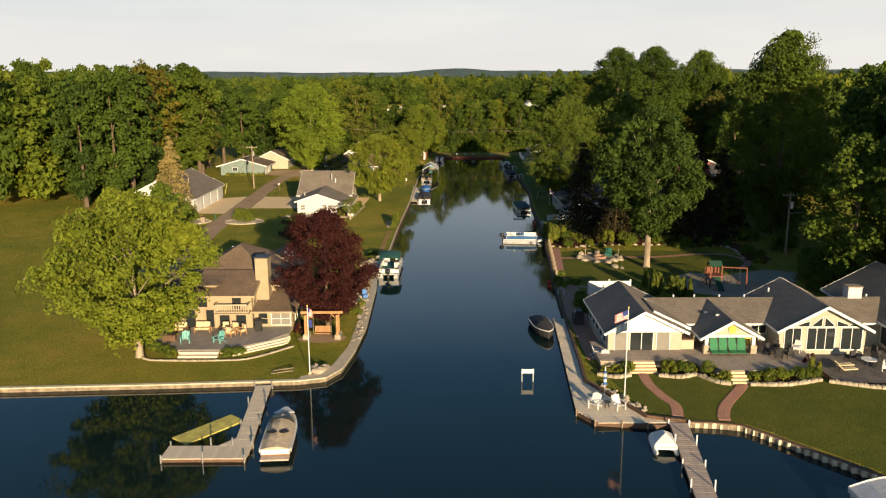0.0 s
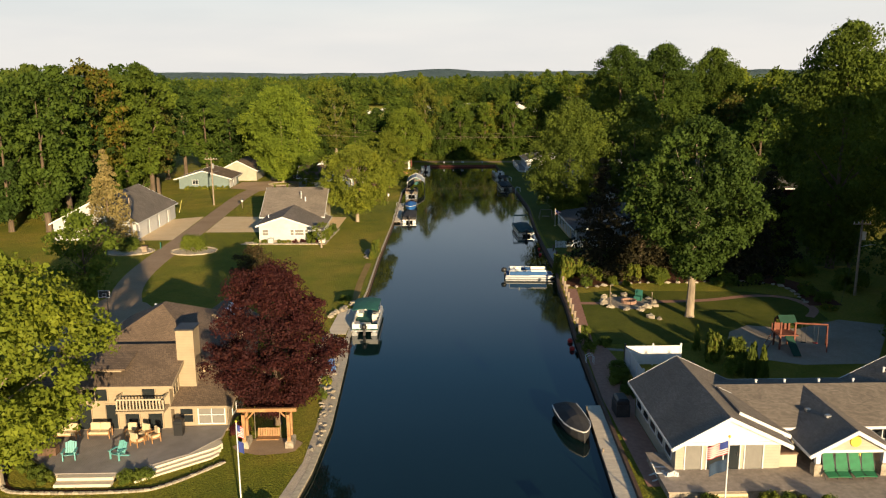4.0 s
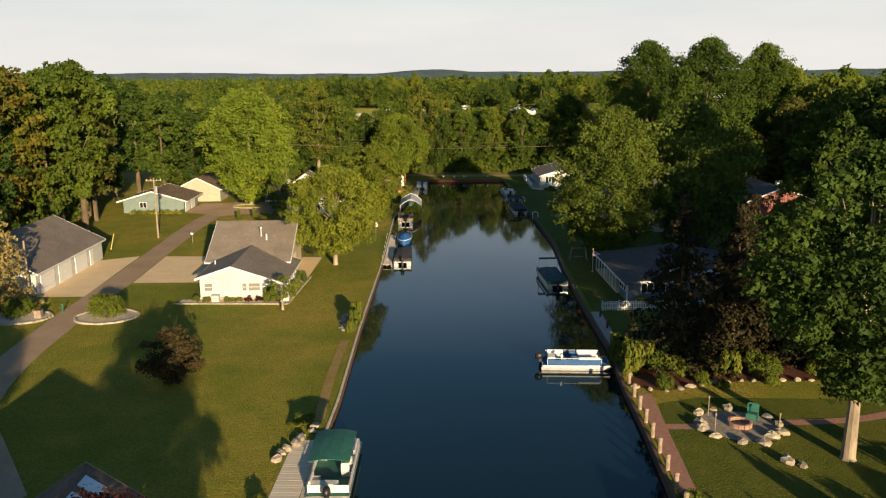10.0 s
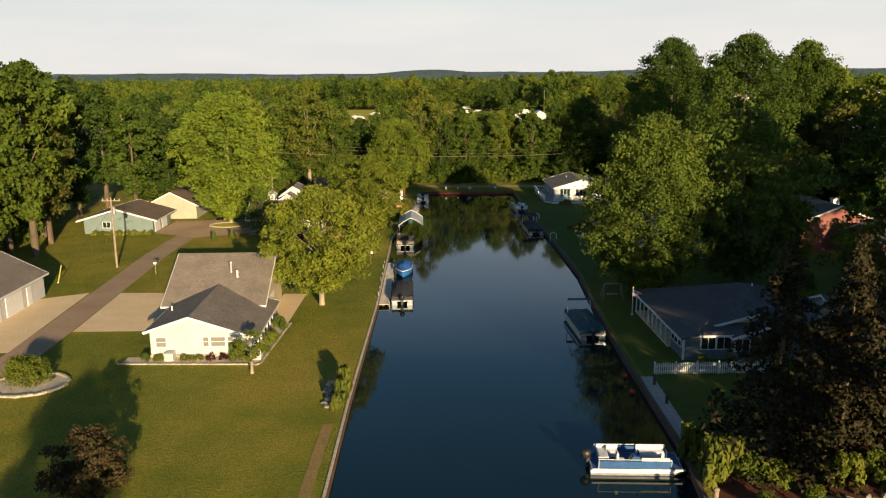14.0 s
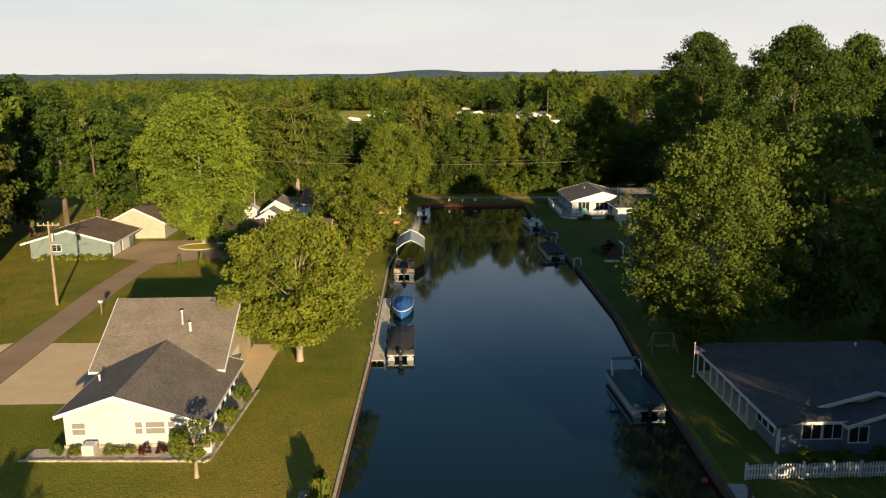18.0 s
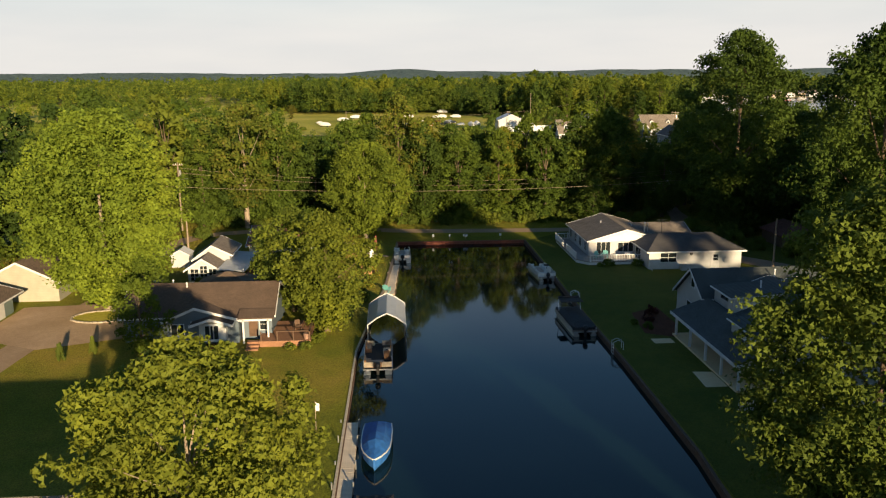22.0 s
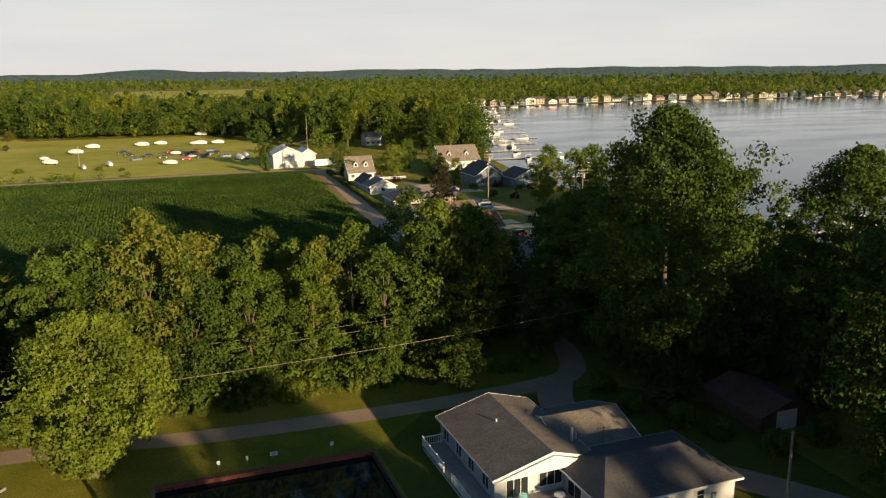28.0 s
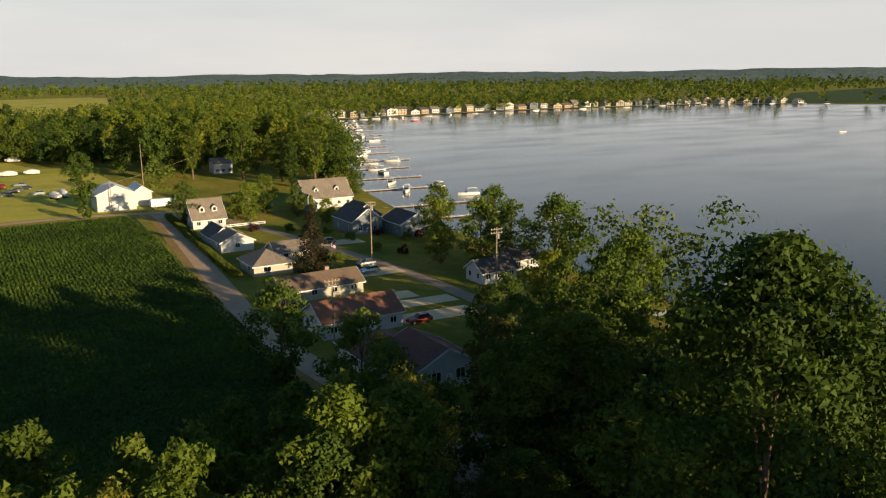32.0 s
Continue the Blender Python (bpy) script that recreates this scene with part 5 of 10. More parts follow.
# long shed dormers with a pale face and a shallow gable over the porch
for y0, y1, xa, zt in ((190.6, 195.4, 29.4, 6.0), (181.4, 186.6, 27.4, 5.4)):
    dg = Shape().loft([[(xa, y, zt - 1.5), (xa + 5.0, y, zt - 1.5), (xa + 5.0, y, zt + 0.35), (xa, y, zt)] for y in (y0 + 0.2, y1 - 0.2)])
    dpart = hpart("roof_dormer", dg, M_GREY_SIDE, h, label="grey dormer with white trim")
    hpart("dormer_roof", Shape().sheet([(xa - 0.35, y0, zt), (xa + 6.5, y0, zt + 0.5), (xa + 6.5, y1, zt + 0.5), (xa - 0.35, y1, zt)], 0.12), M_SH_GREEN, h, dpart)
    hpart("dormer_trim", Shape().path([(xa - 0.38, y1, zt - 0.08), (xa - 0.38, y0, zt - 0.08), (xa + 6.4, y0, zt + 0.38)], 0.08, 4), M_WHITE, h, dpart)
    hpart("dormer_window", Shape().box(xa - 0.04, y0 + 1.4, zt - 0.75, xa, y1 - 1.8, zt - 0.2), M_GLASS, h, dpart)
gable(h, 33.6, 40.4, 188.6, 194.0, 5.4, 6.9, "y", M_TAN, M_SH_GREEN, trim=M_WHITE)
vent(h, 36.5, 197.4, 6.1, 0.8)
vent(h, 33.0, 193.0, 6.3, 0.6)
h = bpy.data.objects["house.003"]
hpart("porch_roof", Shape().sheet([(22.6, 141.4, 3.5), (20.9, 141.4, 3.05), (20.9, 153.0, 3.05), (22.6, 153.0, 3.5)], 0.14), M_SH_DARK, h)
hpart("porch_floor", Shape().box(21.0, 141.4, G - 0.02, 22.4, 152.6, G + 0.15), M_CONCRETE, h)
for i in range(8):
    hpart("porch_post", Shape().box(21.05, 142.4 + i * 1.45, G, 21.17, 142.52 + i * 1.45, 3.05), M_WHITE, h)
hpart("porch_fascia", Shape().box(20.84, 137.4, 2.86, 20.9, 153.05, 3.06), M_WHITE, h)
hpart("eave", Shape().sheet([(22.6, 137.4, 3.5), (20.9, 137.4, 3.05), (20.9, 141.4, 3.05), (22.6, 141.4, 3.5)], 0.14), M_SH_DARK, h)
hpart("side_wing", Shape().box(21.3, 137.9, G - 0.05, 22.4, 141.4, 3.1), M_BLUE, h)
for u in (22.9, 24.3, 25.7):
    opening(h, "-y", 137.99 if u < 25 else 137.39, u, u + 1.25, G + 0.95, G + 2.0, 2, 1)
for u in (138.5, 139.5, 140.4):
    opening(h, "-x", 21.29, u, u + 0.8, G + 1.0, G + 2.0, 1, 1)
for y in (143.0, 146.0, 149.4):
    opening(h, "-x", 22.39, y, y + 1.6, G + 0.6, G + 2.2, 2, 1)
hpart("corner_board", Shape().box(21.22, 137.82, G, 21.4, 138.0, 3.1), M_WHITE, h)
vent(h, 30.5, 146, 5.1, 0.45)
h = bpy.data.objects["barn"]
hpart("wall", Shape().box(63.0, 172.0, G - 0.05, 73.0, 184.0, 4.2), M_RED_SIDE, h)
gable(h, 58.6, 73.0, 172.0, 181.0, 4.0, 5.6, "x", M_RED_SIDE, M_SH_DARK, trim=M_WHITE)
chimney(h, 58.4, 184.5, 0.9, 0.9, 5.5, 7.9, M_WHITE)

# ---- roads, drives, woods and fields ----
DRIVE = smooth_line([(-32.5, 104), (-35.6, 112), (-37.3, 121), (-38.0, 133), (-38.3, 150), (-38.9, 170), (-39.3, 188), (-38.2, 203), (-36.5, 214)])
ribbon("driveway", DRIVE, 3.4, GROUND + 0.02, M_ASPHALT, "worn asphalt driveway between the lawns", "driveway")
flat_piece("turning_place", [(-44.8, 200), (-37, 196), (-27, 200), (-26, 207), (-33, 212), (-44.5, 211)], GROUND + 0.028, M_DIRT, "brown gravel turning place before the garages", "pavement")
flat_piece("house_drive", [(-26.5, 92.5), (-25.0, 98), (-28.4, 103), (-31.9, 108), (-36.5, 111), (-40, 104), (-40, 92.5)], GROUND + 0.03, M_ASPHALT, "grey asphalt yard behind the beige house", "driveway")
LANE = smooth_line([(-36, 211), (-38, 222), (-37.4, 233), (-36.8, 244), (-33.5, 251.2), (-26.5, 254.4), (-15, 254.6), (-4.8, 253.7), (3.5, 252.2), (23.7, 251.1), (39, 251.6), (46, 253.4), (49.6, 260), (51, 269), (55, 282), (66, 291), (82, 300), (90, 320), (91.5, 345), (90, 372), (84, 410), (78, 440), (70, 466)])
ribbon("lane", LANE, 3.2, GROUND + 0.02, M_LANE, "narrow grey-brown lane past the canal's head", "road")
FIELD_ROAD = smooth_line([(56, 286), (52.2, 325), (52.0, 345), (54.0, 372), (57.4, 410), (61.0, 452), (61.5, 470)])
ribbon("field_road", FIELD_ROAD, 4.6, GROUND + 0.024, M_DIRT, "pale dirt road beside the crop field", "road")
ribbon("verge", [(x - 3.2, y) for x, y in FIELD_ROAD[4:]], 2.0, GROUND + 0.038, M_WORN, "dry grass verge between the road and the crop", "verge")
ribbon("farm_track", smooth_line([(66, 470), (40, 476), (0, 475), (-60, 474), (-200, 474)]), 4.0, GROUND + 0.04, M_DIRT, "pale dirt track between the field and the meadow", "road")
flat_piece("concrete_pad", [(-36.4, 148.6), (-26.4, 148.4), (-26.8, 162.6), (-36.9, 163.2)], GROUND + 0.034, M_CONCRETE, "pale concrete parking pad beside the white house", "pavement")
flat_piece("concrete_pad", [(-17.6, 151.5), (-15.4, 150.0), (-15.0, 161.6), (-17.7, 161.8)], GROUND + 0.034, M_CONCRETE, "tan concrete strip beside the house", "pavement")
flat_piece("concrete_apron", [(-45.3, 142.6), (-39.8, 142.6), (-40.6, 163.5), (-45.3, 161)], GROUND + 0.034, M_CONCRETE, "pale concrete apron before the garage doors", "pavement")
flat_piece("road_mouth", [(58, 455), (72, 452), (74, 470), (56, 474)], GROUND + 0.028, M_DIRT, "gravel crossing where the lanes meet", "road")
flat_piece("storage_yard", [(-46, 492), (48, 484), (66, 500), (60, 620), (20, 640), (-50, 600)], GROUND + 0.034, M_MEADOW, "dry trodden grass of a boat yard", "field")
flat_piece("meadow", [(-460, 480), (60, 479), (60, 560), (30, 668), (-60, 672), (-140, 860), (-460, 880)], GROUND + 0.02, M_MEADOW, "straw-yellow mown meadow", "field")
far_fields = [((-397, 1534), (-255, 1484), (-369, 2080), (-538, 2029)), ((-25, 1300), (180, 1210), (255, 2050), (-35, 1931)), ((922, 890), (1006, 799), (1824, 1283), (1313, 1157)),
              ((52, 1252), (141, 1171), (228, 1802), (65, 1557)), ((-128, 905), (-60, 885), (-86, 1118), (-140, 1077)), ((-330, 1010), (-190, 990), (-200, 1130), (-350, 1150)), ((-40, 1040), (140, 1020), (270, 1960), (-40, 2000))]
for i, ff in enumerate(far_fields):
    flat_piece("field", list(ff), GROUND + 0.05 + 0.03 * i, M_MEADOW if ff[0][0] < 900 else M_CROP, "distant yellow-green field between woods", "field")
# crop rows
CROP_EDGE = [(49.5, 300), (49.8, 338), (52.2, 400), (54.5, 466)]
flat_piece("crop_field", CROP_EDGE + [(-70, 470), (-320, 470), (-320, 330), (-60, 288)], GROUND + 0.03, M_CROP, "dark soil of the crop field", "field")
rng_c = np.random.default_rng(9)
cv = []
for i in range(190):
    x = 52.5 - 0.78 * i
    y = np.arange(296 if x < 49 else 338, 467, 0.8 if i < 70 else 1.3)
    keep = np.interp(y, [300, 338, 400, 466], [49.5, 49.8, 52.2, 54.5]) - 0.4 > x
    y = y[keep]
    c = np.stack([x + rng_c.normal(scale=0.08, size=len(y)), y, GROUND + 0.45 + rng_c.normal(scale=0.08, size=len(y))], axis=1)
    cv.append(c)
cv = np.concatenate(cv)
tagged(new("crop_rows", leaf_mesh("crop_rows", leaf_cloud(rng_c, cv, np.full(len(cv), 0.36), 7, 0.4, 0.5), M_CROP_LEAF)), "green crop standing in close rows", "crop", kind="stuff")

rng_w = random.Random(5)


def crown_array(meshes):
    me = meshes[1]
    v = np.empty(len(me.vertices) * 3, dtype=np.float32)
    me.vertices.foreach_get("co", v)
    return v.reshape(-1, 3)


def joined_wood(spots, kinds, label, seed, smin, smax):
    """Trees deep in a wood, joined by leaf kind."""
    rng = random.Random(seed)
    heaps = {}
    for x, y in spots:
        i, k, a = rng.randrange(len(kinds)), rng.uniform(smin, smax), rng.uniform(0, 6.28)
        c, s_ = math.cos(a), math.sin(a)
        v = crown_array(kinds[i]) * k
        heaps.setdefault(i, []).append(np.stack([v[:, 0] * c - v[:, 1] * s_ + x, v[:, 0] * s_ + v[:, 1] * c + y, v[:, 2] * rng.uniform(0.9, 1.1) + GROUND], axis=1))
    for i, q in sorted(heaps.items()):
        tagged(new("woods", leaf_mesh("woods", np.concatenate(q), kinds[i][1].materials[0])), label, "woods", kind="stuff")


def spots_in(region, n, gap, seed, keep=None):
    rng, out = random.Random(seed), []
    for _ in range(n * 80):
        x, y = rng.uniform(region[0], region[2]), rng.uniform(region[1], region[3])
        if len(out) < n and all((x - a) ** 2 + (y - b) ** 2 > gap * gap for a, b in out) and (keep is None or keep(x, y)):
            out.append((x, y))
    return out


def scatter(region, n, gap, kinds, group, label, smin=0.8, smax=1.15, avoid=()):
    done, tries = [], 0
    while len(done) < n and tries < n * 60:
        tries += 1
        x, y = rng_w.uniform(region[0], region[2]), rng_w.uniform(region[1], region[3])
        if any((x - a) ** 2 + (y - b) ** 2 < gap * gap for a, b in done) or any(r[0] < x < r[2] and r[1] < y < r[3] for r in avoid):
            continue
        done.append((x, y))
        plant("tree", rng_w.choice(kinds), x, y, label, "tree", rng_w.uniform(smin, smax), rng_w.uniform(0, 6.28), rng_w.uniform(0.92, 1.1), group)


BACK_L, BACK_R, BACK_END = "wood behind the garages", "wood behind the canal houses", "wood behind the lane"
scatter((-62, 176, -56, 199), 5, 5.5, WOOD, BACK_L, "tall green woodland tree at the wood's edge", 0.9, 1.05)
scatter((-74, 148, -62, 228), 22, 6.0, WOOD, BACK_L, "tall green woodland tree", 0.9, 1.12)
joined_wood(spots_in((-92, 148, -74, 232), 24, 7, 83), BACK, "tall green woods behind the garages", 84, 0.95, 1.15)
joined_wood(spots_in((-135, 100, -92, 260), 40, 9, 81), BACK, "tall green woods behind the garages", 82, 1.0, 1.2)
scatter((-62, 226, -38, 244), 9, 6.0, WOOD, BACK_L, "tall green woodland tree", 0.72, 0.95, [(-54, 212, -40, 228)])
scatter((-66, 246, -38, 300), 20, 6.5, BACK, BACK_L, "tall green woodland tree", 0.75, 0.95)
scatter((-36, 259.5, 36, 267), 28, 4.0, EDGE, BACK_END, "leafy green tree at the edge of a wood", 0.9, 1.08)
scatter((38.5, 262, 46, 290), 8, 4.0, EDGE, BACK_END, "leafy green tree at the corner of a wood", 0.52, 0.68)
scatter((55, 255, 62, 290), 7, 5, WOOD, BACK_END, "dark leafy tree beside the lane", 0.55, 0.72)
joined_wood(spots_in((-40, 268, 40, 284), 50, 5, 85), EDGE_BACK, "leafy green trees inside a narrow wood", 86, 0.68, 0.84)
for x, y, k, i in ((32.5, 262.5, 1.16, 0), (37.5, 264.0, 1.16, 1), (41.0, 268.5, 0.95, 3)):
    plant("tree", EDGE[i], x, y, "tall green tree at the end of a narrow wood", "tree", k, x)
scatter((42, 116, 62, 168), 14, 8, WOOD, BACK_R, "dark green tree behind the gardens", 0.32, 0.44)
scatter((56, 62, 76, 100), 14, 7, WOOD, BACK_R, "tall dark woodland tree", 1.0, 1.15)
joined_wood(spots_in((82, 238, 112, 294), 30, 7, 89), BACK, "dark green woods near the lake shore", 90, 0.42, 0.56)
joined_wood(spots_in((75, 150, 104, 226), 34, 8.0, 87), BACK, "dark green woods towards the lake", 88, 0.94, 1.08)
scatter((62, 176, 76, 236), 8, 9, BACK, BACK_R, "dark green woodland tree", 0.6, 0.75)
# two groups of trees added to shade the ground behind the white cottage
scatter((55, 196, 63, 211), 4, 5, WOOD, BACK_R, "dark green tree added for shade by the back lane", 0.48, 0.6)
scatter((64, 178, 76, 214), 6, 7, WOOD, BACK_R, "dark green woodland tree", 0.6, 0.78)
scatter((62, 272, 84, 292), 6, 8, WOOD, "wood beside the village", "tall dark woodland tree", 0.66, 0.86)


# far woods: joined crowns, coarser with the distance
def far_wood(name, pts, mat, clumps, per, leaf, hmin, hmax, seed, label):
    rng = np.random.default_rng(seed)
    pts = np.array(pts)
    n = len(pts)
    ht = rng.uniform(hmin, hmax, n) * np.array([0.85 + 0.55 * noise.noise((x * 0.012, y * 0.012, 8.0)) for x, y in pts])
    r = ht * rng.uniform(0.26, 0.38, n)
    d = rng.normal(size=(n, clumps, 3))
    d /= np.linalg.norm(d, axis=2)[:, :, None]
    c = np.empty((n, clumps, 3))
    c[:, :, 0] = pts[:, None, 0] + d[:, :, 0] * r[:, None] * 0.62
    c[:, :, 1] = pts[:, None, 1] + d[:, :, 1] * r[:, None] * 0.62
    c[:, :, 2] = GROUND + ht[:, None] * 0.52 + d[:, :, 2] * ht[:, None] * 0.36
    v = leaf_cloud(rng, c.reshape(-1, 3), np.repeat(r * 0.5, clumps), per, leaf, 0.3)
    tagged(new(name, leaf_mesh(name, v, mat)), label, "woods", kind="stuff")


def inside(x, y, poly):
    hit = False
    for (ax, ay), (bx, by) in zip(poly, poly[1:] + poly[:1]):
        if (ay > y) != (by > y) and x < (bx - ax) * (y - ay) / (by - ay) + ax:
            hit = not hit
    return hit


LAKE = SHORE_RIGHT[-1:] + LAKE_SHORE + [(4900, -400), (60, -400)]
CLEAR = [CROP_EDGE + [(-70, 476), (-330, 478), (-330, 330), (-60, 285)], [(-460, 470), (66, 470), (66, 610), (30, 668), (-60, 672), (-140, 860), (-460, 880)], [(45, 290), (112, 290), (140, 500), (100, 520), (45, 480)], LAKE] + [list(q) for q in far_fields]


def wood_points(n, r0, r1, seed, a0=-42, a1=66, extra=()):
    """Points in a fan ahead of the canal, clear of fields, water and village."""
    rng, out = random.Random(seed), []
    while len(out) < n:
        r = math.sqrt(rng.uniform(r0 * r0, r1 * r1))
        a = radians(rng.uniform(a0, a1))
        x, y = r * math.sin(a), 150 + r * math.cos(a)
        if y > 300 and noise.noise((x * 0.006, y * 0.006, 3.0)) > -0.34 and not any(inside(x, y, p) for p in CLEAR) and not (-46 < x < 46 and y < 330):
            out.append((x, y))
    return out


for i, mat in enumerate((M_LEAF, M_LEAF_MID, M_LEAF_DARK)):
    far_wood("woods", wood_points(270, 150, 560, 40 + i), mat, 11, 24, 0.78, 14, 23, 50 + i, "mixed green woods beyond the fields")
    far_wood("woods", wood_points(750, 500, 1150, 60 + i), mat, 8, 12, 1.4, 13, 24, 70 + i, "distant mixed green woods")
    far_wood("woods", wood_points(1500, 1100, 2600, 80 + i), mat, 5, 8, 2.7, 12, 22, 90 + i, "distant green woods towards the horizon")
    far_wood("woods", wood_points(1300, 2500, 4300, 100 + i), mat, 4, 7, 5.6, 14, 26, 110 + i, "hazy green woods on the horizon")

# taller belt behind the meadow
rng_belt = random.Random(77)
belt_ok = lambda x, y: not (any(inside(x, y, p) for p in CLEAR) or (x < 64 and y < 676) or y < 545)
joined_wood(spots_in((-110, 530, 170, 800), 170, 8, 79, belt_ok), BACK, "belt of full green trees behind the meadow", 80, 0.75, 1.1)
for i in range(26):
    x, y = rng_belt.uniform(-210, -60), rng_belt.uniform(600, 860)
    plant("small_tree", rng_belt.choice(SMALL), x, y, "bushy tree standing in the meadow", "tree", rng_belt.uniform(0.6, 1.3), i, 0.9, "meadow bushes")
for k, (p0, p1, n, wide, lo, hi) in enumerate((((-320, 655), (-62, 640), 60, 9, 0.7, 1.5), ((-300, 730), (-90, 705), 46, 8, 0.6, 1.4), ((-58, 690), (-128, 850), 26, 10, 0.8, 1.7), ((-380, 820), (-150, 800), 48, 14, 0.8, 1.8), ((-56, 474.5), (-4, 476.5), 16, 2.2, 0.25, 0.5))):
    hedge = []
    for i in range(n):
        u = rng_belt.random()
        hedge.append((p0[0] + (p1[0] - p0[0]) * u + rng_belt.uniform(-wide, wide) * 0.4, p0[1] + (p1[1] - p0[1]) * u + rng_belt.uniform(-wide, wide)))
    joined_wood(hedge, HEDGE, "uneven hedgerow of bushes and low trees across the meadow", 120 + k, lo, hi)

# low wooded hills on the horizon; distance haze is mixed into their base colour
M_HAZY_HILL = ground_material("hazed_wooded_hill", [(0.3, (0.115, 0.17, 0.15)), (0.7, (0.175, 0.235, 0.20))], 0.01, 0.06, 0.55, 1.0, 6.0)
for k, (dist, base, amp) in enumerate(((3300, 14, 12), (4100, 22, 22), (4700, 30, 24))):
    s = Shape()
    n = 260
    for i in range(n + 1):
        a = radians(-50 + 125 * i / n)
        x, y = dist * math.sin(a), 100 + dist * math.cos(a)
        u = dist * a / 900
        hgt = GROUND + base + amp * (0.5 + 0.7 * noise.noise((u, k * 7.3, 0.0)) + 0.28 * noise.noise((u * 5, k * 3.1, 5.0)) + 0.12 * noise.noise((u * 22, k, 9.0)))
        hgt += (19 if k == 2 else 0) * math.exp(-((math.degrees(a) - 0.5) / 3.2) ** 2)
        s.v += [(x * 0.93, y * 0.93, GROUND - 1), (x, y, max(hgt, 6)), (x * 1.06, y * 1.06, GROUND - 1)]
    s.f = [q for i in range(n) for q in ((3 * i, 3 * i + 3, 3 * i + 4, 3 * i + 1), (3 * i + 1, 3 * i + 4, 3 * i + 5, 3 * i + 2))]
    single("hills", s, M_HAZY_HILL, "low wooded hills on the horizon", "hills", kind="structure", smooth=True)

# undergrowth that closes the woods down to the ground
def undergrowth(x0, y0, x1, y1, n, seed, label, hmax=3.2):
    rng = np.random.default_rng(seed)
    c = np.stack([rng.uniform(x0, x1, n), rng.uniform(y0, y1, n), GROUND + rng.uniform(0.3, 1.0, n) ** 1.5 * hmax], axis=1)
    c = np.array([q for q in c if all((q[0] - a) ** 2 + (q[1] - b) ** 2 > 12 for a, b in LANE)])
    v = leaf_cloud(rng, c, rng.uniform(0.9, 1.7, len(c)), 46, 0.42, 0.7)
    v[:, 2] = np.maximum(v[:, 2], GROUND)
    tagged(new("undergrowth", leaf_mesh("undergrowth", v, M_LEAF)), label, "undergrowth", kind="stuff")


undergrowth(-37, 258.6, 37, 262, 150, 301, "leafy undergrowth along the wood's edge", 3.0)
undergrowth(-37, 262, 37, 288, 200, 302, "dense undergrowth inside the wood", 7.0)
undergrowth(-66, 150, -61, 199, 70, 303, "shrubby undergrowth below the tall trees", 3.0)
undergrowth(-58, 227, -40, 246, 60, 304, "shrubby undergrowth beside the lane", 3.5)
undergrowth(48, 108, 62, 172, 130, 305, "dark undergrowth behind the gardens", 3.5)
undergrowth(56, 60, 72, 106, 80, 306, "dark undergrowth behind the long house", 3.5)
undergrowth(50, 243, 66, 264, 170, 307, "dense leafy undergrowth below the cottonwoods", 8.0)
undergrowth(54, 262, 86, 276, 190, 308, "dense leafy undergrowth beside the lake lane", 8.0)

# ---- boats and docks ----
def outboard(top, y, scale=1.0, mat=None, x=0.0):
    """An engine at the stern, with cowling, leg and propeller."""
    e = part("outboard", Shape().box(x - 0.12 * scale, y - 0.1, 0.05, x + 0.12 * scale, y + 0.12, 0.75 * scale), M_DARK_METAL, top)
    r = []
    for z, w, d in ((0.7, 0.17, 0.22), (0.8, 0.25, 0.34), (1.05, 0.26, 0.36), (1.2, 0.2, 0.28), (1.26, 0.1, 0.15)):
        r.append([(x + scale * w * math.cos(a), y - 0.12 + scale * d * math.sin(a), scale * z) for a in [2 * math.pi * i / 10 for i in range(10)]])
    part("cowling", Shape().loft(r), mat or M_BLACK, e, "glossy engine cowling", True)
    part("propeller", Shape().tube((x, y - 0.3, -0.35), (x, y - 0.1, -0.35), 0.16 * scale, 0.08), M_ALU, e)


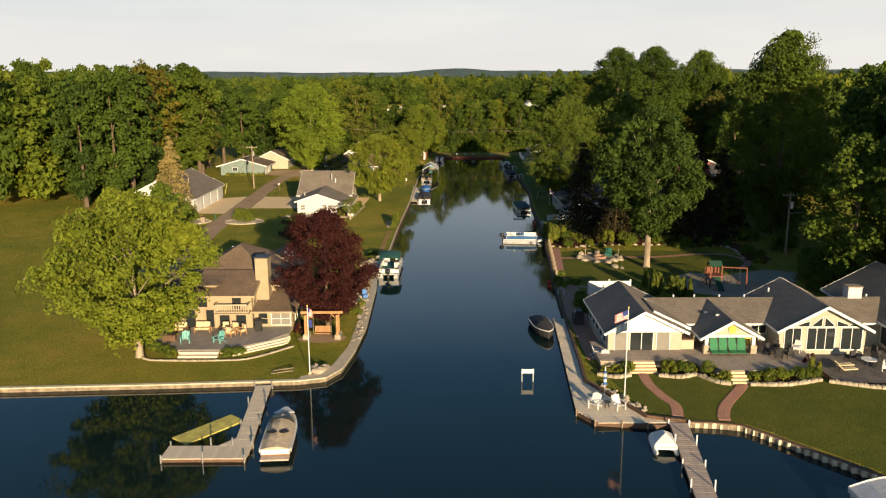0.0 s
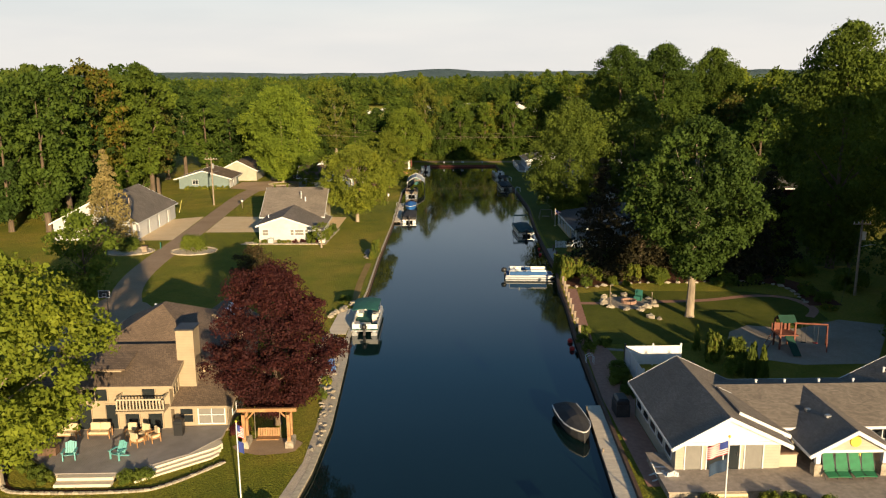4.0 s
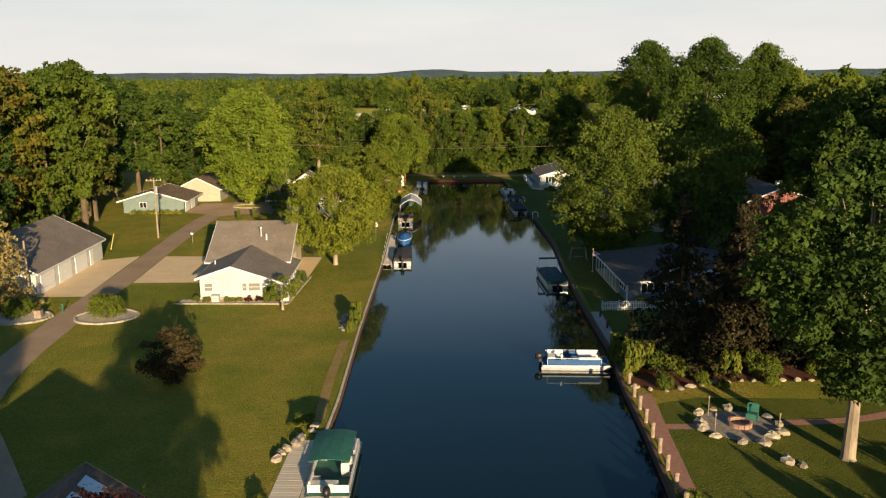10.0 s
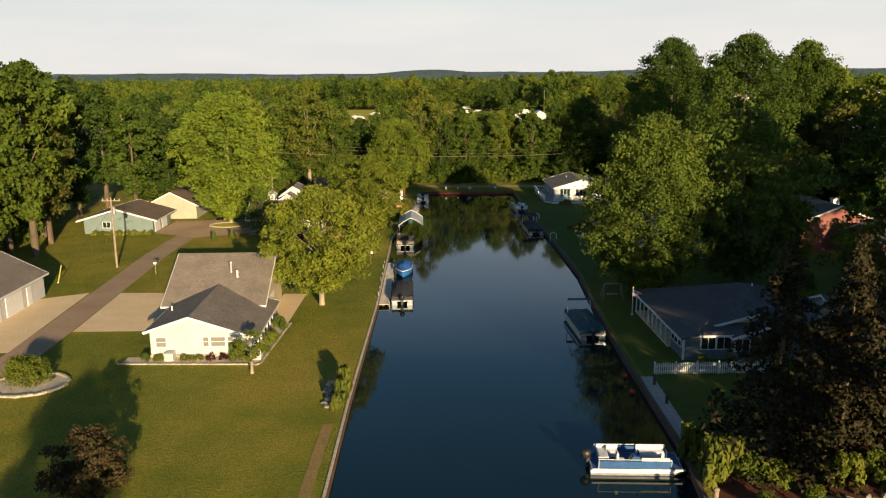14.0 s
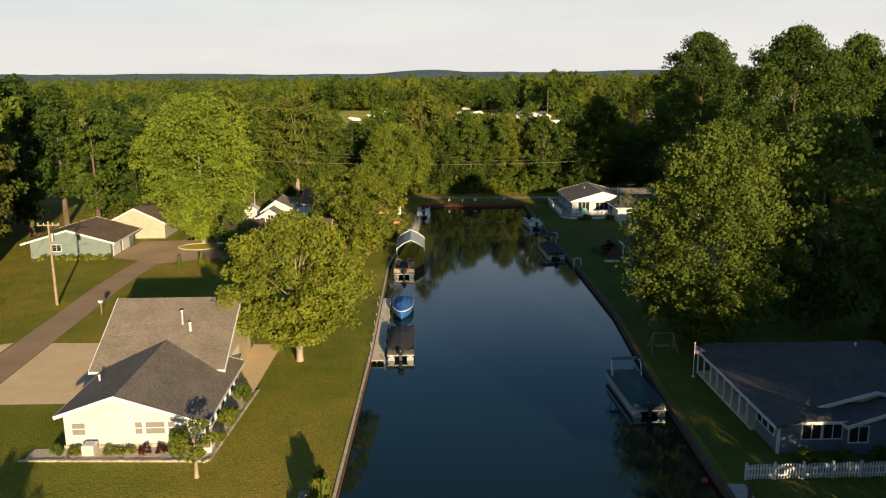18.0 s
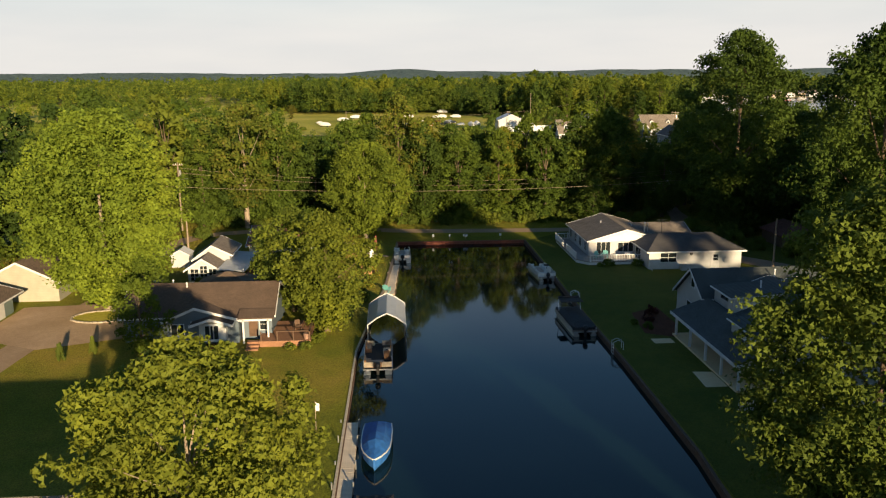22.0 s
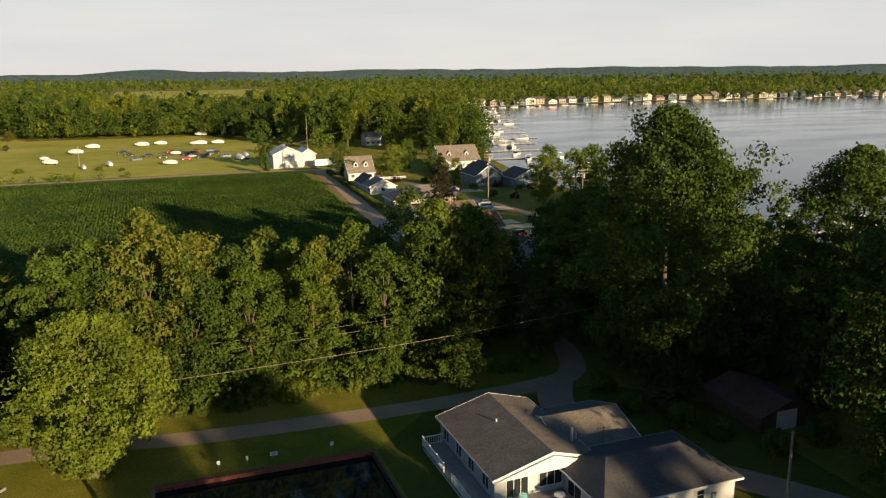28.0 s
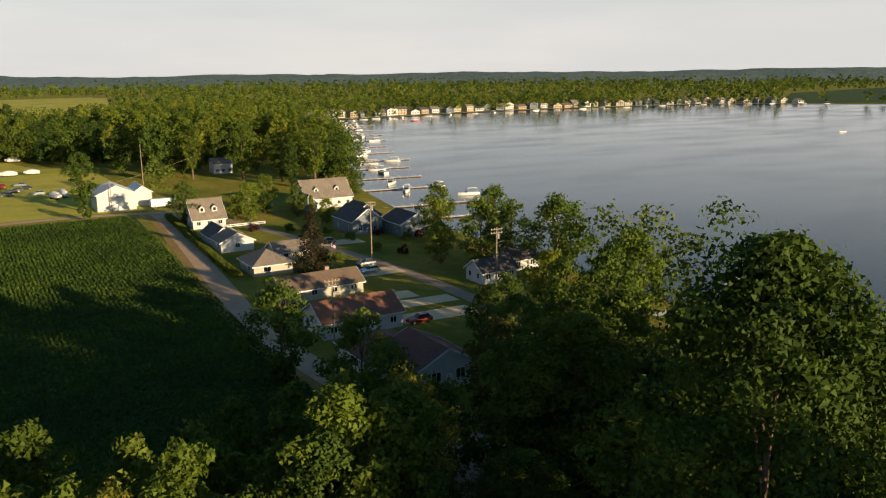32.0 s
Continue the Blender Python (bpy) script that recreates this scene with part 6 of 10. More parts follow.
def pontoon(x, y, turn, label, length=7.2, width=2.5, panel=None, seat=None, floor=None, top=None, cover=None, rail=None, motor=None, name="pontoon_boat"):
    """A boat on two floats; bow along its own +y. top: a bimini's canvas; cover: a mooring cover's canvas."""
    panel, seat, floor, rail = panel or M_GELCOAT, seat or M_VINYL, floor or M_PLANK_BROWN, rail or M_ALU
    b = thing(name, pose(x, y, WATER, 0, 0, turn), label, "boat")
    L, W = length / 2, width / 2
    for sx in (-1, 1):
        s = Shape()
        s.tube((sx * (W - 0.35), -L + 0.2, 0.12), (sx * (W - 0.35), L - 0.9, 0.12), 0.31, 0.31, 12).tube((sx * (W - 0.35), L - 0.9, 0.12), (sx * (W - 0.35), L, 0.3), 0.31, 0.06, 12)
        part("float", s, M_ALU, b, smooth=False)
    part("deck", Shape().box(-W, -L + 0.3, 0.42, W, L - 0.3, 0.5), floor, b)
    part("deck_edge", Shape().box(-W - 0.03, -L + 0.27, 0.4, W + 0.03, -L + 0.3, 0.52).box(-W - 0.03, L - 0.3, 0.4, W + 0.03, L - 0.27, 0.52).box(-W - 0.03, -L + 0.27, 0.4, -W, L - 0.27, 0.52).box(W, -L + 0.27, 0.4, W + 0.03, L - 0.27, 0.52), rail, b)
    if cover:
        rings = []
        for k in range(7):
            yy = -L + 0.55 + (2 * L - 0.85) * k / 6
            hgt = (0.95, 1.2, 1.32, 1.38, 1.34, 1.22, 0.95)[k]
            wd = W + (0.0 if 0 < k < 6 else -0.06)
            rings.append([(-wd, yy, 0.62), (-wd, yy, 0.98), (-wd * 0.6, yy, hgt - 0.1), (0, yy, hgt + 0.04 * (k % 2)), (wd * 0.6, yy, hgt - 0.1), (wd, yy, 0.98), (wd, yy, 0.62)])
        part("mooring_cover", Shape().loft(rings), cover, b, "taut canvas mooring cover")
        for sx in (-1, 1):
            part("side_panel", Shape().box(sx * W - 0.02, -L + 0.5, 0.5, sx * W + 0.02, L - 0.45, 0.78), panel, b)
    else:
        y0, y1 = -L + 0.7, L - 1.0
        for sx in (-1, 1):
            p = part("side_panel", Shape().box(sx * (W - 0.06), y0, 0.54, sx * (W - 0.03), y1, 1.02), panel, b)
            part("rail", Shape().path([(sx * (W - 0.045), y0, 0.5), (sx * (W - 0.045), y0, 1.12), (sx * (W - 0.045), y1, 1.12), (sx * (W - 0.045), y1, 0.5)], 0.022), rail, p)
        for yy, nm in ((y1, "bow_panel"), (y0, "stern_panel")):
            part(nm, Shape().box(-W + 0.06, yy, 0.54, -0.35, yy + 0.03, 1.02), panel, b)
            part(nm, Shape().box(0.35, yy, 0.54, W - 0.06, yy + 0.03, 1.02), panel, b)
        for sx, a, c in ((-1, y1 - 1.9, y1 - 0.1), (1, y1 - 1.9, y1 - 0.1), (-1, y0 + 0.1, y0 + 1.5)):
            st = part("seat", Shape().box(sx * (W - 0.1), a, 0.5, sx * (W - 0.68), c, 0.88, c=0.05), seat, b)
            part("seat_back", Shape().box(sx * (W - 0.1), a, 0.88, sx * (W - 0.24), c, 1.2, c=0.04), seat, st)
        part("sun_pad", Shape().box(-W + 0.2, y0 + 0.08, 0.5, W - 0.75, y0 + 0.75, 1.0, c=0.07), seat, b)
        hl = part("helm", Shape().box(W - 0.85, -0.35, 0.5, W - 0.15, 0.2, 1.25, c=0.1), panel, b)
        part("windscreen", Shape().box(W - 0.82, 0.1, 1.25, W - 0.18, 0.13, 1.5), M_GLASS, hl)
        part("wheel", Shape().tube((W - 0.5, -0.37, 1.1), (W - 0.5, -0.42, 1.13), 0.17), M_BLACK, hl)
        part("helm_chair", Shape().box(W - 0.75, -1.2, 0.5, W - 0.25, -0.75, 0.95, c=0.04).box(W - 0.75, -1.3, 0.9, W - 0.25, -1.16, 1.45, c=0.05), seat, b)
    if top:
        y0, y1 = -L + 1.2, L - 2.4
        f = Shape()
        for sx in (-1, 1):
            f.path([(sx * (W - 0.05), (y0 + y1) / 2, 1.1), (sx * (W - 0.08), y0 + 0.1, 2.3)], 0.02).path([(sx * (W - 0.05), (y0 + y1) / 2, 1.1), (sx * (W - 0.08), y1 - 0.1, 2.3)], 0.02)
        part("bimini_frame", f, M_ALU, b)
        rings = [[(sx * (W - 0.02), y0 + (y1 - y0) * k / 4, 2.28 + 0.1 * math.sin(math.pi * k / 4) + q) for sx, q in ((-1, 0), (-0.5, 0.14), (0, 0.18), (0.5, 0.14), (1, 0))] +
                 [(sx * (W - 0.02), y0 + (y1 - y0) * k / 4, 2.24 + 0.1 * math.sin(math.pi * k / 4) + q) for sx, q in ((1, 0), (0.5, 0.14), (0, 0.18), (-0.5, 0.14), (-1, 0))] for k in range(5)]
        part("bimini_top", Shape().loft(rings), top, b, "stretched canvas bimini top")
    outboard(b, -L + 0.15, 1.0, motor)
    return b


def hull_boat(x, y, turn, label, length, width, hull, cover, stripe=None, seats=False, name="runabout"):
    """A planing hull with a pointed bow along +y and a canvas cover or an open cockpit."""
    b = thing(name, pose(x, y, WATER, 0, 0, turn), label, "boat")
    L, W = length / 2, width / 2
    rings = []
    prof = [(-1, 0.92), (-0.6, 1.0), (-0.1, 1.0), (0.3, 0.93), (0.6, 0.72), (0.85, 0.38), (1.0, 0.05)]
    for u, k in prof:
        w = W * k
        sh = 0.75 + 0.18 * max(0, u)
        rings.append([(0, u * L, -0.3 + 0.35 * max(0, u) ** 2), (w * 0.75, u * L, -0.05 + 0.3 * max(0, u) ** 2), (w, u * L, 0.3), (w, u * L, sh), (-w, u * L, sh), (-w, u * L, 0.3), (-w * 0.75, u * L, -0.05 + 0.3 * max(0, u) ** 2)])
    part("hull", Shape().loft(rings), hull, b)
    for s in (-1, 1):
        g = Shape().loft([[(s * W * k * 1.01 + dx, u * L, 0.72 + 0.18 * max(0, u) + dz) for dx, dz in ((-0.045, -0.045), (0.045, -0.045), (0.045, 0.045), (-0.045, 0.045))] for u, k in prof])
        part("gunwale", g, stripe or M_GELCOAT, b)
    if cover:
        rings = []
        for i, (u, k) in enumerate(prof):
            sh = 0.77 + 0.18 * max(0, u)
            hg = (0.95, 1.18, 1.42, 1.45, 1.2, 1.06, 0.98)[i]
            w = W * k * 0.99
            rings.append([(w, u * L, sh), (w * 0.55, u * L, (sh + hg * 2) / 3), (0, u * L, hg), (-w * 0.55, u * L, (sh + hg * 2) / 3), (-w, u * L, sh)])
        part("cover", Shape().loft(rings), cover, b, "fitted canvas cover")
    return b


def finish_runabout(b, length):
    part("swim_platform", Shape().box(-0.95, -length / 2 - 0.55, 0.2, 0.95, -length / 2 + 0.02, 0.3, c=0.03), M_PLANK_BROWN, b)
    part("windscreen", Shape().sheet([(-0.9, 0.55, 0.95), (0.9, 0.55, 0.95), (0.7, 0.25, 1.5), (-0.7, 0.25, 1.5)], 0.03), M_GLASS, b)
    for sx in (-1, 1):
        part("cover_sag", blob(Shape(), (sx * 0.42, -1.55, 1.27), (0.36, 0.3, 0.03), 9, 10, 4, 0.05), M_CANVAS_BLACK, b, "dark patch on the sagging canvas")
        part("rub_rail", Shape().box(sx * 1.02, -length / 2 + 0.1, 0.5, sx * 1.06, 0.6, 0.78), M_GELCOAT, b, "white upper hull band")
    part("transom_band", Shape().box(-0.94, -length / 2 - 0.03, 0.42, 0.94, -length / 2 + 0.02, 0.76), M_GELCOAT, b)
    part("bow_deck", Shape().sheet([(-0.75, 1.9, 1.13), (0.75, 1.9, 1.13), (0.12, 3.1, 1.06), (-0.12, 3.1, 1.06)], 0.03), M_GELCOAT, b)


PLANK_MESH = {}


def dock(name, p0, p1, width, z, mat, label, pitch=0.3, posts=True, post_mat=None, skirt=True):
    """A pier of cross planks on stringers and posts."""
    p0, p1 = Vector((*p0, 0)), Vector((*p1, 0))
    L = (p1 - p0).length
    ang = math.degrees(math.atan2(p1.y - p0.y, p1.x - p0.x))
    d = thing(name, pose(p0.x, p0.y, z, 0, 0, ang), label, "dock")
    for v in (-width / 2 + 0.04, 0, width / 2 - 0.04):
        part("stringer", Shape().box(0, v - 0.04, -0.26, L, v + 0.04, -0.05), M_WOOD_DARK, d)
    n = max(2, round(L / pitch))
    key = (round(width, 2), round(L / n, 3), mat.name)
    if key not in PLANK_MESH:
        PLANK_MESH[key] = Shape().box(0.004, -width / 2, -0.05, L / n - 0.004, width / 2, 0.0, c=0.008).mesh("plank", mat)
    for i in range(n):
        o = part("plank", PLANK_MESH[key], None, d)
        o.location = (i * L / n, 0, 0.002 * ((i * 7) % 3))
    if posts:
        m = max(2, round(L / 3.2))
        for i in range(m + 1):
            for sv in (-1, 1):
                pm = Shape().tube((0, 0, -z - 0.9), (0, 0, 0.55 if i % 2 else 0.3), 0.06, 0.055, 8)
                o = part("post", pm, post_mat or M_ALU, d)
                o.location = (min(max(i * L / m, 0.1), L - 0.1), sv * (width / 2 + 0.06), 0)
    return d


# left shore
dock("dock", (-14.72, 61.1), (-13.78, 50.3), 1.25, 0.82, M_PLANK, "grey plank dock running out from the seawall")
cross_dock = dock("dock", (-13.1, 49.35), (-18.8, 49.35), 1.9, 0.82, M_PLANK, "grey plank cross dock at the pier's end")
part("corner_deck", Shape().slab([(1.36, -0.955), (2.35, -0.955), (1.2, -2.35)][::-1], -0.05, 0.003), M_PLANK, cross_dock, "three-cornered infill of the angle between the docks")
single("floating_mat", Shape().box(-2.5, -0.85, -0.02, 2.5, 0.85, 0.06, c=0.02), M_YELLOW_MAT, "faded yellow foam water mat afloat beside the dock", "water mat", pose(-16.95, 53.4, WATER + 0.02, 0, 0, 51))
b = hull_boat(-11.45, 51.9, 4, "white and brown runabout with tan canvas over its seats", 6.4, 2.05, M_BROWN_HULL, M_CANVAS_TAN)
finish_runabout(b, 6.4)
pontoon(-6.85, 100.6, -1.5, "white pontoon boat under a green bimini top", 7.8, 2.6, M_GELCOAT, M_VINYL, M_CANVAS_GREEN, top=M_CANVAS_GREEN)
dock("dock", (-9.6, 96.2), (-9.2, 104.8), 1.8, 0.98, M_PLANK, "weathered grey plank landing on the stony bank", posts=False)
dock("dock", (-5.95, 157.0), (-5.95, 177.2), 1.25, 0.9, M_PLANK, "long grey plank dock along the lawn")
pontoon(-3.85, 161.6, 0, "dark pontoon boat under a black-brown mooring cover", 8.0, 2.4, M_CANVAS_BLACK, M_CANVAS_BLACK, cover=M_CANVAS_BLACK)
hull_boat(-3.9, 173.0, 178, "small boat wrapped in a bright blue tarpaulin", 6.0, 2.1, M_CANVAS_BLUE, M_CANVAS_BLUE, name="covered_boat")
pontoon(-4.0, 191.4, 0, "brown and tan pontoon boat moored before a boat lift", 7.6, 2.6, M_CANVAS_TAN, M_BROWN_HULL, M_CANVAS_BLACK)
pontoon(-1.1, 234.0, 0, "white pontoon boat at the canal's head", 6.8, 2.4)
dock("dock", (-3.0, 214.0), (-2.2, 229.0), 1.2, 0.7, M_PLANK, "grey plank dock with posts along the bank", post_mat=M_POLE)


def boat_lift(x0, x1, y0, y1, ze, zr, mat, label):
    """A roof of ribbed sheets on posts over the water."""
    l = thing("boat_lift", pose((x0 + x1) / 2, (y0 + y1) / 2, 0), label, "boat lift")
    W, D = (x1 - x0) / 2, (y1 - y0) / 2
    prof = [(-W, ze - 0.35), (-W, ze), (-W * 0.5, (ze + zr * 1.6) / 2.6), (0, zr), (W * 0.5, (ze + zr * 1.6) / 2.6), (W, ze), (W, ze - 0.35)]
    for i in range(6):
        a, c = prof[i], prof[i + 1]
        part("roof_sheet", Shape().sheet([(a[0], -D, a[1]), (c[0], -D, c[1]), (c[0], D, c[1]), (a[0], D, a[1])] if 0 < i < 5 else [(a[0], -D, a[1]), (a[0], D, a[1]), (c[0] + (0.03 if i else -0.03), D, c[1]), (c[0] + (0.03 if i else -0.03), -D, c[1])], 0.04), mat, l)
    for yy in (-D, D):
        part("hoop", Shape().path([(px, yy, pz + 0.02) for px, pz in prof], 0.06), M_WHITE, l, "white end hoop")
    for sx in (-1, 1):
        for yy in (-D + 0.3, 0, D - 0.3):
            part("post", Shape().tube((sx * W, yy, -0.9), (sx * W, yy, ze - 0.3), 0.06), M_ALU, l)
    return l


boat_lift(-5.1, -1.3, 196.4, 203.9, 2.45, 3.6, M_METAL_ROOF, "ribbed metal boat lift roof on posts over water")
pb_ = thing("pedal_boat", pose(14.95, 50.3, WATER, 0, 0, -5), "small white two-hulled pedal boat under a peaked canvas cover", "boat")
for sx in (-1, 1):
    part("float", Shape().loft([[(sx * 0.68 + 0.2 * k * math.cos(a), u, 0.1 + 0.22 * k * math.sin(a) + q) for a in [math.pi / 4 * j for j in range(8)]] for u, k, q in ((-1.45, 0.25, 0.12), (-1.1, 0.85, 0.02), (0.6, 1.0, 0), (1.2, 0.8, 0.02), (1.5, 0.2, 0.1))]), M_GELCOAT, pb_)
part("cover", Shape().add([(-0.78, -0.8, 0.42), (0.78, -0.8, 0.42), (0.78, 1.05, 0.42), (-0.78, 1.05, 0.42), (-0.7, -0.72, 0.6), (0.7, -0.72, 0.6), (0.7, 0.98, 0.6), (-0.7, 0.98, 0.6), (0.05, -0.1, 1.15), (-0.05, 0.45, 1.1)],
    [(3, 2, 1, 0), (0, 1, 5, 4), (1, 2, 6, 5), (2, 3, 7, 6), (3, 0, 4, 7), (4, 5, 8), (5, 6, 9, 8), (6, 7, 9), (7, 4, 8, 9)]), M_CANVAS_WHITE, pb_)
part("deck", Shape().box(-0.75, -0.9, 0.26, 0.75, 1.1, 0.42), M_GELCOAT, pb_)
boat_lift(24.0, 28.0, 37.5, 43.2, 1.5, 2.1, M_CANVAS_WHITE, "boat lift under a pale blue-white canvas canopy")

# right shore
dock("dock", (16.85, 53.4), (14.5, 35.0), 1.3, 0.93, M_PLANK_BROWN, "long brown plank pier with white posts", post_mat=M_WHITE)
hull_boat(9.75, 75.4, 186, "low fishing boat under a black fitted cover", 5.2, 1.95, M_CANVAS_BLACK, M_CANVAS_BLACK, name="covered_boat")
pontoon(12.0, 119.2, -94, "blue and white open pontoon boat moored across the canal", 6.3, 2.3, M_CARPET_BLUE, M_GELCOAT, M_CARPET_BLUE, rail=M_WHITE, motor=M_BLACK)
teal_boat = pontoon(14.7, 148.6, 2, "pontoon boat under a dark teal mooring cover", 8.0, 2.5, M_ALU, cover=M_CANVAS_TEAL)
black_boat = pontoon(16.7, 200.6, 2, "pontoon boat under a black mooring cover and folded top", 8.2, 2.5, M_ALU, cover=M_CANVAS_BLACK)
for bt_, w_, y_ in ((teal_boat, 1.2, 2.0), (black_boat, 1.2, 2.2)):
    part("bimini_hoop", Shape().path([(-w_, y_, 0.9), (-w_, y_ + 0.5, 2.1), (-w_ * 0.8, y_ + 0.5, 2.3), (w_ * 0.8, y_ + 0.5, 2.3), (w_, y_ + 0.5, 2.1), (w_, y_, 0.9)], 0.035), M_ALU, bt_)
    part("furled_top", Shape().tube((-w_ * 0.95, y_ + 0.55, 2.32), (w_ * 0.95, y_ + 0.55, 2.32), 0.13, 0.13, 8), M_CANVAS_TEAL if bt_ is teal_boat else M_CANVAS_BLACK, bt_)
part("canopy", Shape().box(-1.2, 1.2, 2.15, 1.2, 2.9, 2.25, c=0.04), M_CANVAS_BLACK, black_boat, "flat black canvas canopy")
pontoon(17.1, 222.0, 4, "white pontoon boat with cream seats at the grassy bank", 7.0, 2.4)
sg = thing("swim_sign", pose(6.9, 62.3, WATER), "white board on two posts standing in the water", "sign")
part("board", Shape().box(-0.5, -0.03, 0.75, 0.5, 0.03, 1.1), M_WHITE, sg)
for sx in (-0.46, 0.46):
    part("post", Shape().tube((sx, 0, -1), (sx, 0, 1.15), 0.035), M_WHITE, sg)

# ---- seawalls ----
seawall("seawall", [(-4900, 50), (-200, 59)] + SHORE_LEFT[:10], 0.32, M_SEAWALL, M_PILING, "pale concrete seawall round the lawn's edge", 0.1, -0.06)
seawall("seawall", [(-8.1, 106.2), (-7.8, 112.0), (-7.5, 130.0), (-6.6, 158.0), (-6.15, 193.0), (-4.9, 205)], 0.1, M_SEAWALL, M_WOOD_DARK, "thin timber-capped seawall along the lawn", 0.08, -0.03)
seawall("seawall", [(-4.9, 205), (-3.6, 216.0), (-2.6, 230.0), (-1.8, 243.3)], 0.1, M_PILING, M_PILING, "dark timber seawall with weeds", 0.1, 0.02)
seawall("seawall", [(-1.8, 243.3), (18.4, 243.0)], 0.5, M_STEEL_RED, M_STEEL_RED, "rust-red steel wall at the canal's head", 0.12, 0.0)
seawall("seawall", SHORE_RIGHT[:9] + [(14.4, 105)], 0.16, M_WOOD_DARK, M_WOOD_DARK, "dark timber seawall below the right-bank lawns", 0.14, 0.02)
seawall("seawall", [(14.4, 105), (13.5, 95.0), (12.6, 80.0), (11.9, 66.0), (11.6, 61.5), (14.9, 54.4), (17.6, 53.6)], 0.16, M_WOOD_DARK, M_WOOD_DARK, "timber seawall beside the brick path", 0.14, 0.02)
seawall("seawall", [(17.6, 53.6), (19.5, 53.4), (21.3, 52.9), (22.7, 51.3), (27.4, 45.4), (39.0, 34.5), (70, 30), (104, 50)], 0.18, M_WOOD_DARK, M_PILING, "timber seawall with pale post tops round the lawn", 0.06, 0.0)
rib = Shape().box(-0.07, -0.05, 0, 0.07, 0.05, 0.95).mesh("sheet_rib", M_STEEL_RED)
rw = thing("sheet_piling", pose(8.3, 243.0, 0), "ribbed rust-red sheet piling", "seawall", kind="structure")
for i in range(38):
    part("rib", rib, None, rw).location = (-9.8 + i * 0.53, -0.02 + 0.008 * (19 - i) / 19, 0)

# posts with pale tops in the curved seawall
pp = Shape().box(-0.15, -0.1, 0.5, 0.15, 0.12, 0.9, c=0.03).mesh("seawall_post", M_SEAWALL)
pw = thing("seawall_posts", pose(20, 54, 0), "row of squared pale posts facing the curved seawall", "seawall", kind="structure")
run = smooth_line([(17.6, 53.45), (19.5, 53.25), (21.2, 52.75), (22.6, 51.15), (27.3, 45.25), (33, 39.8), (38.9, 34.35)], 40)
last, turn_k = Vector(run[0]), 0
for q in run:
    if (Vector(q) - last).length > 0.55:
        last = Vector(q)
        part("post", pp, None, pw).location = (q[0] - 20, q[1] - 54, 0.03 * (turn_k % 3))
        turn_k += 1

# timber posts with rope along the brick path
post = Shape().tube((0, 0, 0), (0, 0, 0.95), 0.15, 0.14, 9).tube((0, 0, 0.95), (0, 0, 1.08), 0.19, 0.12, 9).mesh("mooring_post", M_POLE)
for i in range(10):
    y = 95.0 + i * 2.35
    single("mooring_post", post, None, "thick pale timber mooring post beside the brick path", "post", pose(13.5 + (y - 95) * 0.083 + 0.32, y, GROUND), "mooring posts along the path")
for x, y, w in ((12.75, 92.0, 0.26), (12.95, 94.2, 0.26), (15.3, 131.5, 0.2), (15.6, 135.0, 0.2), (10.6, 121.2, 0.18)):
    s = blob(Shape(), (0, 0, 0), (w, w, w), 3, 10, 8, 0.0, 1.0)
    if x > 11:
        single("buoy", s, M_RED, "round red mooring buoy hanging at the seawall", "buoy", pose(x - 0.15, y, WATER + 0.15), "red buoys")

# ---- garden plants, stones and paths ----
def bush_mesh(name, seed, mat, clumps=14, per=45, leaf=0.16, shape="round"):
    """A shrub of unit radius and unit height."""
    rng = np.random.default_rng(seed)
    cs = []
    for _ in range(clumps):
        a, h = rng.uniform(0, 6.28), rng.uniform(0.12, 0.85)
        r = (0.72 * math.sqrt(max(0.0, 1 - (h - 0.3) ** 2 * 2)) if shape == "round" else 0.6 * (1.05 - h)) * rng.uniform(0.3, 1) ** 0.5
        cs.append((r * math.cos(a), r * math.sin(a), h))
    return leaf_mesh(name, leaf_cloud(rng, np.array(cs), np.full(clumps, 0.34 if shape == "round" else 0.26), per, leaf), mat)


BUSH = [bush_mesh("bush_a", 1, M_SHRUB, 22, 56, 0.135), bush_mesh("bush_b", 2, M_LEAF_MID, 26, 60, 0.115), bush_mesh("bush_c", 3, M_FLOWER)]
CONE = bush_mesh("cone_bush", 4, M_SHRUB, 26, 40, 0.13, "cone")
REED = bush_mesh("tall_grass", 5, M_LEAF_YELLOW, 16, 45, 0.2)
RED_BUSH = bush_mesh("red_bush", 6, M_LEAF_PURPLE)
BIG_BUSH = bush_mesh("big_bush", 7, M_LEAF_MID, 34, 60, 0.115)
YEW = bush_mesh("yew", 17, M_LEAF_MID, 70, 60, 0.075)
rng_b = random.Random(11)


def bush(x, y, r, h, label="rounded green garden shrub", mesh=None, group="", z=GROUND, name="shrub"):
    mesh = mesh or rng_b.choice(BUSH[:2])
    ob = new(name, mesh)
    ob.matrix_world = Matrix.LocRotScale((x, y, z - 0.05 - (0.1 * h if h > 2 * r else 0)), Euler((0, 0, rng_b.uniform(0, 6.28))), (r * 1.1, r * 1.1, h))
    return tagged(ob, label, "shrub", group)


STONES = [blob(Shape(), (0, 0, 0.26), (0.66, 0.48, 0.4), 60 + i, 7, 4, 0.24).mesh("stone", M_STONE) for i in range(4)]


